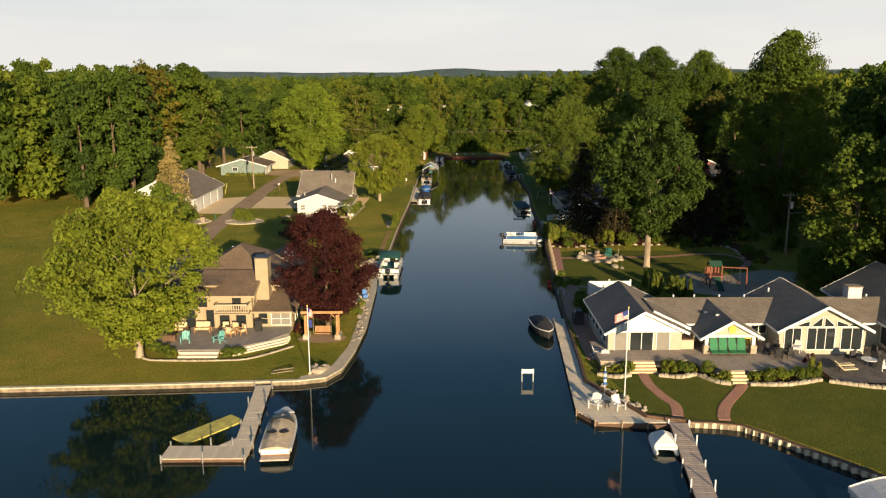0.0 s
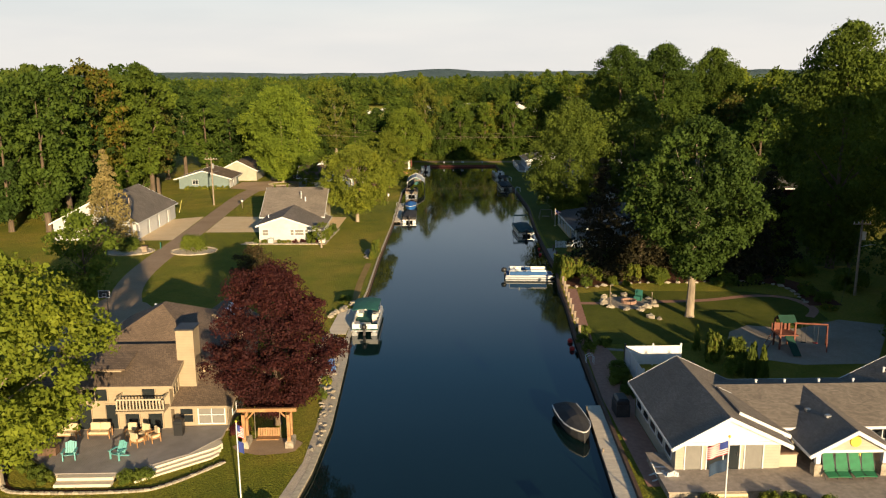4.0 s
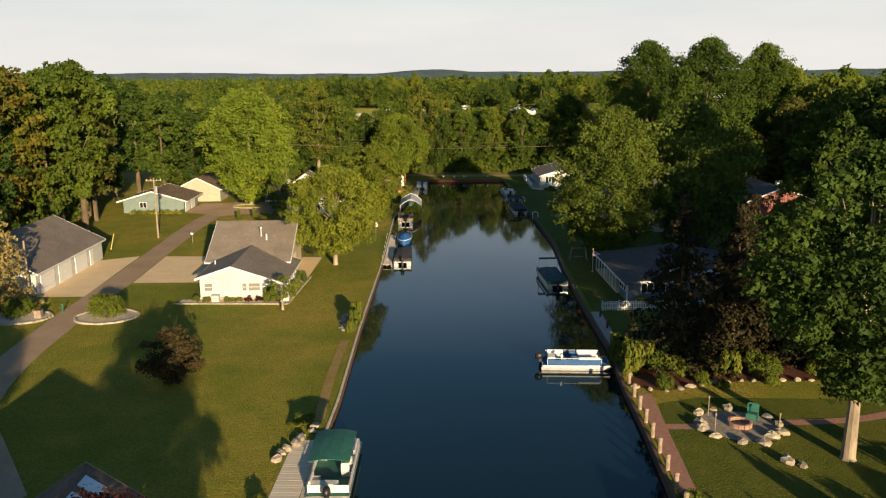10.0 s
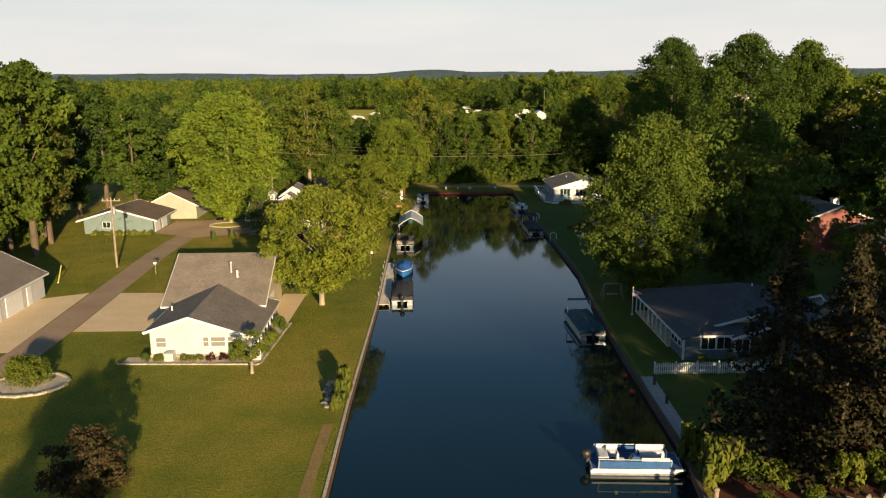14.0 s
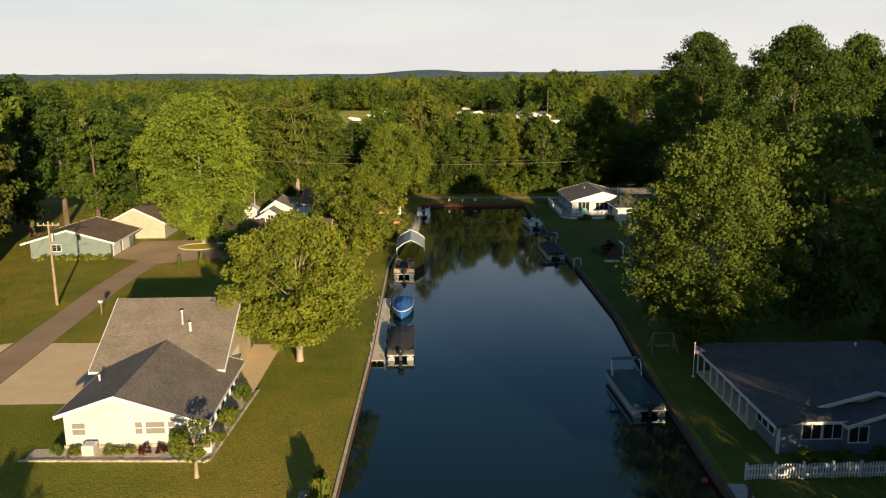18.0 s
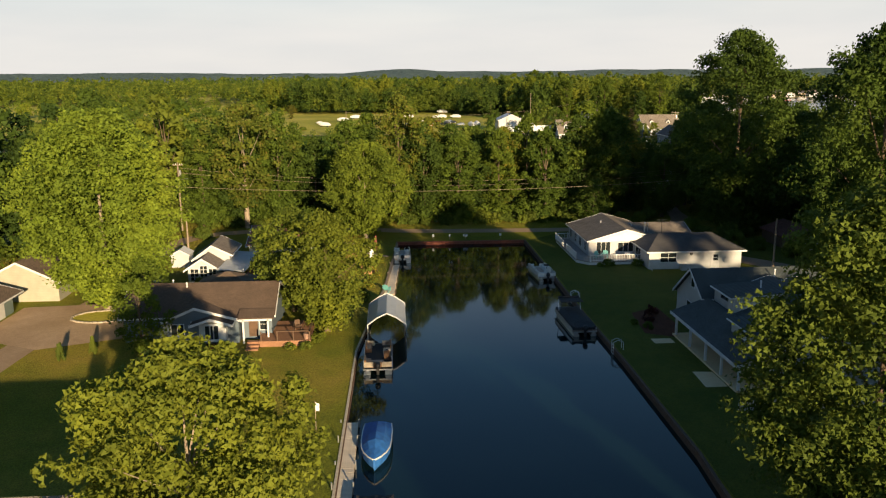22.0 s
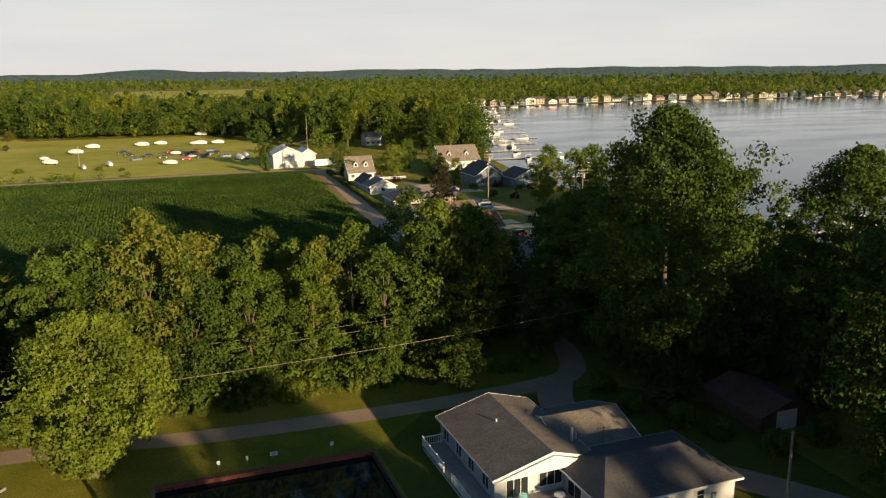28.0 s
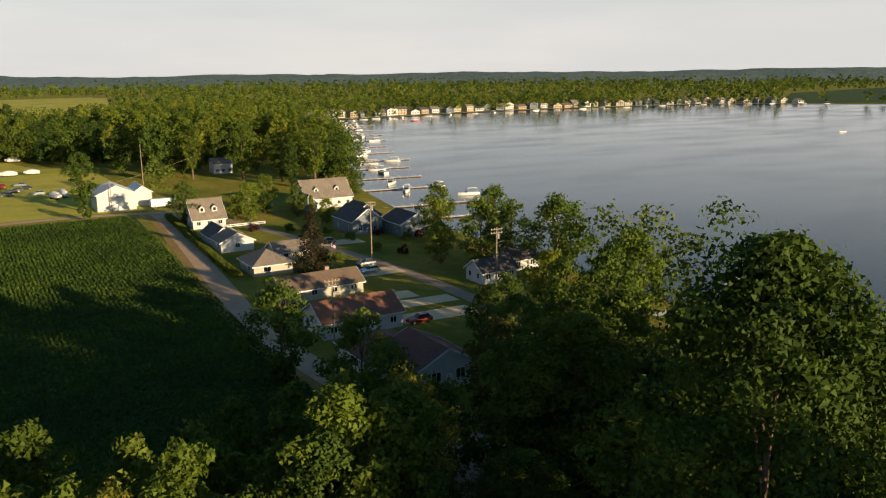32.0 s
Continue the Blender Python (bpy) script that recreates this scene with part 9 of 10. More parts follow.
def utility_pole(x, y, h, label, arm=2.4, lamp=False, arms=1):
    p = thing("utility_pole", pose(x, y, GROUND), label, "utility pole")
    part("pole", Shape().tube((0, 0, -0.3), (0, 0, h), 0.16, 0.1, 10), M_POLE, p)
    for k in range(arms):
        part("crossarm", Shape().box(-arm / 2, -0.06, h - 0.5 - k * 0.7, arm / 2, 0.06, h - 0.38 - k * 0.7), M_POLE, p)
        for u in (-0.45, -0.2, 0.2, 0.45):
            part("insulator", Shape().tube((arm * u, 0, h - 0.38 - k * 0.7), (arm * u, 0, h - 0.16 - k * 0.7), 0.05, 0.03, 6), M_WHITE, p)
    if lamp:
        part("transformer", Shape().tube((0.3, -0.1, h - 2.2), (0.3, -0.1, h - 1.3), 0.22, 0.22, 12), M_ALU, p)
        part("lamp_arm", Shape().path([(0, 0, h - 3.0), (1.2, -0.3, h - 2.7), (1.6, -0.35, h - 2.75)], 0.03), M_ALU, p)
    return p


def wire(a, b, sag, label, r=0.014):
    pts = []
    for i in range(25):
        t = i / 24
        p = Vector(a).lerp(Vector(b), t)
        pts.append((p.x, p.y, p.z - sag * 4 * t * (1 - t)))
    side = Vector((b[1] - a[1], a[0] - b[0], 0)).normalized()
    ring = [(math.cos(k * 1.2566), math.sin(k * 1.2566)) for k in range(5)]
    single("power_line", Shape().loft([[(x + side.x * c * r, y + side.y * c * r, z + s * r) for c, s in ring] for x, y, z in pts]), M_DARK_METAL if r < 0.02 else M_POLE, label, "power line")


utility_pole(-42.2, 176.5, 9.4, "weathered wooden utility pole on the lawn", lamp=True)
wire((-42.2, 176.5, 9.9), (-38.2, 257, 11.6), 1.4, "thin power line between wooden poles")
wire((-42.2, 176.5, 9.0), (-46.5, 168.5, 1.0), 0.0, "guy wire anchoring the utility pole")
pl = thing("pole_guard", pose(-46.5, 168.5, GROUND), "yellowish guard post at the guy wire", "post")
part("shaft", Shape().tube((0, 0, 0), (0.35, 0.6, 2.1), 0.06), M_YELLOW_MAT, pl)
part("base", Shape().tube((0, 0, 0), (0, 0, 0.1), 0.12, 0.1), M_CONCRETE, pl)
utility_pole(-45.7, 142.2, 6.8, "short wooden service pole beside the garage", 0.5, arms=0)
utility_pole(-38.2, 257.0, 11.6, "tall wooden utility pole beside the lane", 1.6, True)
utility_pole(-32.0, 235.8, 5.6, "pale wooden service pole beside the cottage", 0.8, arms=0)
utility_pole(47.4, 108.0, 8.6, "brown wooden utility pole with guy wires", 2.0, True)
wire((47.4, 108, 9.0), (44.0, 104.5, 1.0), 0.0, "guy wire of the utility pole")
wire((47.4, 108, 9.0), (50.5, 105.0, 1.0), 0.0, "guy wire of the utility pole")
utility_pole(47.5, 219.7, 7.1, "slim grey service pole beside the lane", 0.6, arms=0)
utility_pole(64.0, 258.0, 11.0, "wooden utility pole among the trees", 2.0)
wire((-38.2, 249, 9.6), (64, 254.5, 9.8), 1.9, "power line strung along the lane", 0.022)
wire((-38.2, 257, 11.6), (64, 261.5, 11.2), 3.0, "power line strung along the lane", 0.02)
wire((-38.2, 256.5, 10.9), (64, 261, 10.5), 3.0, "power line strung along the lane", 0.02)
# cottages on the left bank
dkb = thing("deck", pose(-13, 197, GROUND), "red-brown wooden deck beside the blue cottage", "deck", kind="structure")
hpart("deck_floor", Shape().box(-15.6, 195.0, GROUND + 0.45, -10.6, 201.5, GROUND + 0.6), M_DECK_WOOD, dkb)
hpart("deck_skirt", Shape().box(-15.5, 195.1, GROUND - 0.05, -10.7, 201.4, GROUND + 0.45), M_DECK_WOOD, dkb)
for i in range(4):
    hpart("rail_post", Shape().box(-15.4 + i * 1.55, 195.05, GROUND + 0.6, -15.28 + i * 1.55, 195.17, GROUND + 1.5), M_WOOD_DARK, dkb)
hpart("handrail", Shape().box(-13.9, 195.02, GROUND + 1.5, -10.6, 195.2, GROUND + 1.58).box(-10.78, 195.02, GROUND + 1.5, -10.6, 201.4, GROUND + 1.58), M_WOOD_DARK, dkb)
steps(-16.7, -15.5, 194.0, 195.6, GROUND, GROUND + 0.55, 3, M_DECK_WOOD, "brown wooden steps to the deck")
lounge(-12.2, 198.5, GROUND + 0.6, 20, M_WOOD_DARK, "dark wooden deck chair", 0.7, M_WOOD_DARK)
single("planter", Shape().tube((0, 0, 0), (0, 0, 0.55), 0.25, 0.33, 12), M_BRICK, "terracotta planter on the deck corner", "planter", pose(-11.0, 195.5, GROUND + 0.6))
for x, y, r, c in ((-19.8, 194.0, 0.8, 3), (-20.9, 194.0, 0.7, 3), (-18.6, 194.2, 0.7, 3), (-22.6, 195.0, 0.6, 0), (-11.0, 194.2, 0.7, 0), (-12.5, 194.4, 0.6, 2), (-10.0, 196.5, 0.9, 1)):
    bush(x, y, r, r * 1.1, ("green shrub beside the cottage", "dark shrub beside the deck", "flowering plant beside the deck", "dark red shrub under the bay window")[c], (BUSH + [RED_BUSH])[c])
hr = house("cottage", -23, 212, "small brown hip-roofed outbuilding behind the cottage", "outbuilding")
hip(hr, -25.0, -18.5, 209.5, 215.5, 2.9, 4.2, "x", M_BLUE, M_SH_BROWN)
sh = house("shed", -31.5, 230.5, "tiny white garden shed with gable roof", "shed")
gable(sh, -32.8, -30.4, 229.4, 231.8, 2.6, 3.3, "y", M_VINYL_WHITE, M_WHITE, ov=0.15, rake=0.15)


def car(x, y, turn, paint, label, z=GROUND, name="car", group=""):
    """A parked car: body, glasshouse, wheels and lamps."""
    c = thing(name, pose(x, y, z, 0, 0, turn), label, "car", group)
    prof = [(-2.2, 0.35, 0.72), (-2.1, 0.3, 0.95), (-0.9, 0.28, 1.0), (1.0, 0.28, 1.0), (2.0, 0.3, 0.85), (2.2, 0.35, 0.65)]
    part("body", Shape().loft([[(-0.86, u, a), (0.86, u, a), (0.9, u, (a + b) / 2), (0.8, u, b), (-0.8, u, b), (-0.9, u, (a + b) / 2)] for u, a, b in prof]), paint, c)
    cab = [(-1.9, 0.96, 0.74), (-1.5, 1.42, 0.6), (0.1, 1.48, 0.6), (0.95, 0.98, 0.72)]
    part("glasshouse", Shape().loft([[(-w, u, 0.95), (w, u, 0.95), (w * 0.97, u, h_), (-w * 0.97, u, h_)] for u, h_, w in cab]), M_GLASS, c)
    part("roof", Shape().box(-0.6, -1.5, 1.43, 0.6, 0.15, 1.5, c=0.03), paint, c)
    for sx in (-1, 1):
        for u in (-1.35, 1.4):
            w = part("wheel", Shape().tube((sx * 0.72, u, 0.33), (sx * 0.92, u, 0.33), 0.33, 0.33, 14), M_BLACK, c)
            part("rim", Shape().tube((sx * 0.92, u, 0.33), (sx * 0.935, u, 0.33), 0.2, 0.18, 10), M_ALU, w)
        part("headlight", Shape().box(sx * 0.55, 2.1, 0.6, sx * 0.8, 2.18, 0.74), M_WHITE, c)
    return c


M_CAR_SILVER = plain("silver_car_paint", (0.35, 0.38, 0.42), 0.25, 0.5, vary=0.05)
M_CAR_RED = plain("red_car_paint", (0.30, 0.02, 0.02), 0.25, 0.2, vary=0.05)
car(-31.5, 216.5, 60, M_CAR_SILVER, "silver-blue car parked beside the linden")
car(-29.0, 213.2, 75, M_CAR, "dark car parked behind the blue cottage")
for x, y, r in ((-29.5, 210.5, 1.2), (-27.2, 208.6, 1.1), (-24.0, 217.5, 1.3), (-20.0, 216.8, 1.0), (-26.4, 219.0, 1.0), (-33.0, 249.4, 1.6), (-18.0, 231.5, 0.8), (-15.6, 231.8, 0.6), (-12.8, 232.6, 0.7), (-21.5, 231.8, 0.7)):
    bush(x, y, r, r * 1.15, "leafy green shrub between the cottages", rng_b.choice((BIG_BUSH, BUSH[0], BUSH[1])))
flat_piece("brick_patio", ring_line(-10.6, 239.6, 2.6, 2.6, 22, 3, 0.02), GROUND + 0.05, M_BRICK_PATH, "round brick patio beside the red-roofed cottage", "paving")
stone_edge("stone_edging", [(-8.1, 239.2), (-8.4, 241.2), (-10.0, 242.4)], "low stone seat wall round the patio", 0.3, 0.45)
ribbon("stepping_path", smooth_line([(-8.4, 238.6), (-6.0, 236), (-3.4, 233.6)]), 0.7, GROUND + 0.035, M_SAND, "flagstone path down to the dock", "path")
for i in range(9):
    t = i / 8
    single("stepping_stone", Shape().slab(ring_line(0, 0, 0.34, 0.28, 7, i, 0.15), 0, 0.05), M_STONE, "flat stepping stone in the path", "stone", pose(-8.4 + 5.0 * t, 238.6 - 5.0 * t - 0.5 * math.sin(t * 3), GROUND + 0.03, 0, 0, i * 37), "stepping stones")
km = thing("kayak_stand", pose(-5.0, 238.4, GROUND), "upright red kayak on a post", "kayak")
part("hull", Shape().loft([[(0.22 * k * math.cos(a), 0.16 * k * math.sin(a), z) for a in [2 * math.pi * i / 8 for i in range(8)]] for z, k in ((0.1, 0.2), (0.6, 0.8), (1.2, 1.0), (1.8, 0.8), (2.2, 0.15))]), M_STEEL_RED, km)
part("post", Shape().tube((0, 0.2, 0), (0, 0.2, 1.6), 0.05), M_POLE, km)
for x, y in ((-8.4, 234.0), (-6.0, 226.0), (-5.4, 223.5)):
    pb = thing("planter_box", pose(x, y, GROUND), "wooden planter box with green plants", "planter", "planter boxes")
    part("box", Shape().box(-0.9, -0.4, 0, 0.9, 0.4, 0.45), M_WOOD, pb)
    part("flowering_plant", leaf_mesh("planter_plants", leaf_cloud(np.random.default_rng(int(y)), np.array([(-0.5, 0, 0.55), (0, 0, 0.6), (0.5, 0, 0.55)]), np.full(3, 0.35), 40, 0.18), M_FLOWER), None, pb)
for x, y, r, h_ in ((-5.6, 216.5, 0.9, 1.2), (-5.0, 219.4, 0.7, 1.0), (-4.4, 222.0, 0.6, 0.9), (-4.2, 229.5, 0.6, 0.8), (-6.4, 213.0, 0.9, 1.4), (-6.0, 210.0, 1.0, 1.3)):
    bush(x, y, r, h_, "weedy green growth on the bank", BUSH[2])
ff = thing("feather_flag", pose(-5.6, 227.5, GROUND), "tall white feather flag on a pole", "flag")
part("pole", Shape().tube((0, 0, 0), (0, 0, 3.4), 0.025), M_WHITE, ff)
part("cloth", Shape().sheet([(0.02, 0, 0.9), (0.5, 0.02, 0.9), (0.5, 0.05, 2.9), (0.02, 0, 3.4)], 0.01), M_FLAG_W, ff)
ff2 = thing("feather_flag", pose(-8.4, 176.0, GROUND), "tall pale garden flag beside the dock", "flag")
part("pole", Shape().tube((0, 0, 0), (0, 0, 2.3), 0.025), M_POLE, ff2)
part("cloth", Shape().sheet([(0.02, 0, 1.5), (0.3, 0.02, 1.5), (0.3, 0.05, 2.05), (0.02, 0, 2.2)], 0.01), M_FLAG_W, ff2)
adirondack(-3.3, 215.2, 0.72, 160, M_TURQ, "turquoise slatted chair on the dock")
# canal head
for x, w in ((4.0, 0.3), (6.6, 0.22), (9.1, 0.7), (14.7, 0.35)):
    sn = thing("sign", pose(x, 244.4, GROUND), "small white sign board on a post at the canal head", "sign", "canal head signs")
    part("post", Shape().tube((0, 0, 0), (0, 0, 0.8), 0.03), M_POLE, sn)
    bd = part("board", Shape().box(-w / 2, -0.03, 0.55, w / 2, 0.0, 0.95), M_WHITE, sn)
    if w > 0.5:
        for k in range(3):
            part("text_line", Shape().box(-0.25, -0.036, 0.64 + k * 0.1, 0.25, -0.031, 0.68 + k * 0.1), M_DARK_METAL, bd)
# white cottage's deck
wd = thing("deck", pose(26, 229, GROUND), "grey deck with white railing round the white cottage", "deck", kind="structure")
hpart("deck_floor", Shape().slab([(22.9, 227.2), (24.4, 225.4), (31.6, 225.4), (31.6, 229.1), (25.1, 229.1), (25.1, 241.2), (22.9, 241.2)], GROUND + 0.4, GROUND + 0.52), M_DECK, wd)
hpart("deck_skirt", Shape().slab([(23.0, 227.3), (24.4, 225.5), (31.5, 225.5), (31.5, 229.0), (25.1, 229.0), (25.1, 241.1), (23.0, 241.1)], GROUND - 0.05, GROUND + 0.4), M_WHITE, wd)
for (ax, ay), (bx2, by2) in (((22.95, 227.3), (22.95, 233.4)), ((22.95, 235.4), (22.95, 241.1)), ((24.5, 225.45), (31.5, 225.45)), ((22.95, 241.1), (25.0, 241.1))):
    L = math.hypot(bx2 - ax, by2 - ay)
    hpart("handrail", Shape().box(min(ax, bx2) - 0.04, min(ay, by2) - 0.04, GROUND + 1.35, max(ax, bx2) + 0.04, max(ay, by2) + 0.04, GROUND + 1.43), M_WHITE, wd)
    hpart("bottom_rail", Shape().box(min(ax, bx2) - 0.03, min(ay, by2) - 0.03, GROUND + 0.6, max(ax, bx2) + 0.03, max(ay, by2) + 0.03, GROUND + 0.66), M_WHITE, wd)
    n = int(L / 0.22)
    for i in range(n + 1):
        x, y = ax + (bx2 - ax) * i / n, ay + (by2 - ay) * i / n
        q = 0.06 if i % 8 == 0 else 0.025
        hpart("baluster" if q < 0.05 else "rail_post", Shape().box(x - q, y - q, GROUND + 0.5, x + q, y + q, GROUND + (1.52 if q > 0.05 else 1.36)), M_WHITE, wd)
adirondack(26.0, 227.2, GROUND + 0.52, 20, M_TURQ, "turquoise slatted chair on the cottage deck", "turquoise chairs on the cottage deck")
adirondack(27.1, 227.5, GROUND + 0.52, -20, M_TURQ, "turquoise slatted chair on the cottage deck", "turquoise chairs on the cottage deck")
round_table(30.2, 227.0, GROUND + 0.52, 0.5, M_WHITE, "white round table on the cottage deck")
for x, r in ((26.9, 0.9), (30.9, 0.9), (25.7, 0.5)):
    bush(x, 224.6, r, r * 1.1, "dark clipped shrub before the deck", BUSH[1])
single("air_conditioner", Shape().box(-0.4, -0.35, 0, 0.4, 0.35, 0.8, c=0.05), M_GREY_SIDE, "grey outdoor air conditioner against the cottage", "air conditioner", pose(36.2, 221.6, GROUND))
ribbon("cottage_drive", smooth_line([(44, 253), (40, 244), (43, 232), (50, 222), (60, 205)]), 4.0, GROUND + 0.024, M_LANE, "dark driveway behind the white cottage", "driveway")
car(40.5, 236.0, 10, M_CAR_RED, "red car parked behind the white cottage")
for i in range(2):
    lb = thing("dock_ladder", pose(18.5 - 0.1 * i, (191.6, 209.0)[i], GROUND), "white swim ladder at the seawall", "ladder", "swim ladders")
    for v in (-0.3, 0.3):
        part("rail", Shape().path([(0.7, v, 0), (0.7, v, 0.8), (0.2, v, 1.0), (-0.25, v, 0.8), (-0.25, v, -0.9)], 0.035), M_WHITE, lb)
    for k in range(4):
        part("rung", Shape().tube((-0.25, -0.3, 0.5 - 0.3 * k), (-0.25, 0.3, 0.5 - 0.3 * k), 0.025), M_WHITE, lb)
flat_piece("mulch_bed", [(22.8, 196), (25.4, 194.6), (27.0, 199), (27.0, 205), (23.5, 203)], GROUND + 0.03, M_MULCH, "red mulch bed beside the grey house", "flower bed")
for x, y, r in ((23.6, 197.5, 0.6), (24.4, 200.0, 0.7), (25.6, 202.5, 0.8), (22.6, 199.0, 0.5)):
    bush(x, y, r, r * 1.2, "low shrub in the mulch bed", RED_BUSH if r > 0.65 else BUSH[1])
flat_piece("concrete_slab", [(23.4, 181.6), (25.3, 181.6), (25.3, 185.0), (23.6, 185.2)], GROUND + 0.04, M_CONCRETE, "small concrete slab beside the porch", "paving")
flat_piece("concrete_slab", [(22.8, 192.8), (24.8, 192.8), (24.8, 194.2), (22.8, 194.2)], GROUND + 0.04, M_CONCRETE, "small concrete slab beside the lawn", "paving")
# picket fence and landing before the blue house
fp_ = thing("picket_fence", pose(17.8, 134.5, GROUND), "white picket fence across the lawn", "fence")
PICKET = Shape().box(-0.05, -0.02, 0.05, 0.05, 0.02, 1.02).mesh("picket", M_WHITE)
for i in range(60):
    o = part("picket", PICKET, None, fp_)
    o.location = (i * 0.185, 0, 0.08 * abs(math.sin(i * math.pi / 10)) - 0.06)
for i in range(7):
    part("post", Shape().box(i * 1.8 - 0.06, -0.06, 0, i * 1.8 + 0.06, 0.06, 1.15), M_WHITE, fp_)
part("rail", Shape().box(0, 0.02, 0.25, 10.9, 0.06, 0.33), M_WHITE, fp_)
part("rail", Shape().box(0, 0.02, 0.7, 10.9, 0.06, 0.78), M_WHITE, fp_)
fw_ = thing("fence", pose(24, 176.5, GROUND), "long low white fence between the gardens", "fence")
for i in range(12):
    part("panel", Shape().box(i * 1.5 - 0.02, -0.03, 0.12, i * 1.5 + 1.46, 0.0, 0.95), M_WHITE, fw_)
    part("post", Shape().box(i * 1.5 - 0.07, -0.05, 0, i * 1.5 - 0.02, 0.05, 1.05), M_WHITE, fw_)
dock("landing", (16.45, 121.6), (17.0, 134.0), 1.1, 1.0, M_PLANK_BROWN, "brown plank landing along the seawall", posts=False)
for y in (124, 128.4, 132.2):
    single("mooring_post", Shape().box(-0.1, -0.1, 0, 0.1, 0.1, 0.9, c=0.02), M_WOOD_DARK, "short dark mooring post on the landing", "post", pose(16.7 + (y - 122) * 0.04, y, 1.0), "dark mooring posts")
flagpole(20.4, 151.6, 2.9, "short flagpole with a striped flag beside the porch")
for x in (22.6, 25.2, 27.4, 29.6):
    bush(x, 136.6, 0.7, 0.9, "low dark shrub against the blue house", BUSH[1])
sf_ = thing("swing_frame", pose(19.8, 158.0, GROUND), "rusty swing frame under the ash tree", "swing")
for sx in (-1, 1):
    part("leg", Shape().path([(sx * 1.2, -0.7, 0), (sx * 0.9, 0, 1.7), (sx * 1.2, 0.7, 0)], 0.04), M_POLE, sf_)
part("beam", Shape().tube((-0.9, 0, 1.7), (0.9, 0, 1.7), 0.04), M_POLE, sf_)
part("seat", Shape().box(-0.6, -0.25, 0.5, 0.6, 0.25, 0.56), M_POLE, sf_)
for i, (x, y) in enumerate(((41, 131), (38.5, 150), (37, 171), (44.5, 190), (46.5, 206), (38, 176.5), (42, 160))):
    bush(x, y, 2.0, 2.4, "dark undergrowth between the gardens", BIG_BUSH)
gh = house("garage", 44, 146, "dark garage behind the blue house", "garage")
gable(gh, 36.5, 43.5, 139, 148, 3.2, 5.0, "x", M_GREY_SIDE, M_SH_DARK, trim=M_WHITE)
panel_door(gh, "-y", 138.99, 37.5, 40.2, GROUND, GROUND + 2.1, M_WHITE)
sb_ = house("shed", 58.5, 236, "long low brown shed under the cottonwoods", "shed")
gable(sb_, 55.6, 62.4, 231.8, 240.2, 2.8, 4.0, "y", M_WOOD_DARK, M_SH_MAROON)
panel_door(sb_, "-y", 231.79, 57.6, 60.2, GROUND, GROUND + 2.1, M_WHITE)
for x, y, r in ((46.5, 241, 1.6), (49.5, 236.5, 1.8), (51.5, 233, 1.5), (54, 243.5, 2.2), (56.5, 251, 2.4), (54.2, 256.5, 1.8), (59, 247, 2.5), (64, 243, 2.6), (66.5, 236, 2.2), (63, 254, 2.6), (43.5, 259, 1.6), (41, 256.8, 1.4), (45, 270, 2.0), (54.5, 263, 2.0), (47, 247.5, 1.7), (50.5, 241, 2.0), (70, 248, 2.8), (60, 228.5, 1.9), (54.5, 228, 1.7), (38, 257.5, 1.3)):
    bush(x, y, r, r * 1.25, "dark leafy shrub under the cottonwoods", BIG_BUSH, "shrubs under the cottonwoods")
for i, (x, y, k) in enumerate(((60.5, 246.5, 1.35), (65.5, 251.5, 1.7), (71.0, 249.0, 1.7), (67.0, 243.0, 1.5), (73.5, 241.0, 1.6), (77.0, 236.0, 1.7), (55.0, 253.0, 1.0), (83.0, 241.5, 1.9))):
    plant("tree", SMALL[0], x, y, "dark leafy tree under the cottonwoods", "tree", k, i * 1.1)

fringe_rng = random.Random(43)
for i in range(30):
    r = fringe_rng.uniform(0.9, 1.9)
    bush(-33 + i * 2.3 + fringe_rng.uniform(-0.6, 0.6), fringe_rng.uniform(257.6, 259.4), r, r * fringe_rng.uniform(0.9, 1.4), "leafy shrub at the foot of the wood", (BIG_BUSH, BUSH[0])[i % 3 == 0], "shrubs along the wood's edge")
bed_rng = random.Random(41)
for i in range(26):
    x, y = bed_rng.uniform(17.5, 42.0), bed_rng.uniform(112.0, 117.5)
    r = bed_rng.uniform(0.6, 1.2)
    bush(x, y, r, r * bed_rng.uniform(1.0, 1.5), "dark leafy shrub in the bed under the firs", (BUSH[1], BIG_BUSH)[i % 2], "shrubs in the fir bed")

# ---- village by the lake ----
def dormer(h, x, y, z, w=1.5, facing=-1, roof=None):
    """A small gabled dormer that looks along y."""
    d = Shape()
    y0, y1 = y, y - facing * 2.2
    d.loft([[(x - w / 2, v, z), (x + w / 2, v, z), (x + w / 2, v, z + 1.2), (x, v, z + 1.9), (x - w / 2, v, z + 1.2)] for v in (y0, y1)])
    b = hpart("dormer", d, M_VINYL_WHITE, h)
    for sx in (-1, 1):
        hpart("dormer_roof", Shape().sheet([(x, y0 + facing * 0.2, z + 2.05), (x + sx * (w / 2 + 0.25), y0 + facing * 0.2, z + 1.15), (x + sx * (w / 2 + 0.25), y1, z + 1.15), (x, y1, z + 2.05)], 0.1), roof or M_SH_GREY, h, b)
    hpart("dormer_window", Shape().box(x - 0.35, y0, z + 0.35, x + 0.35, y0 + facing * 0.04, z + 1.25), M_GLASS, h, b)


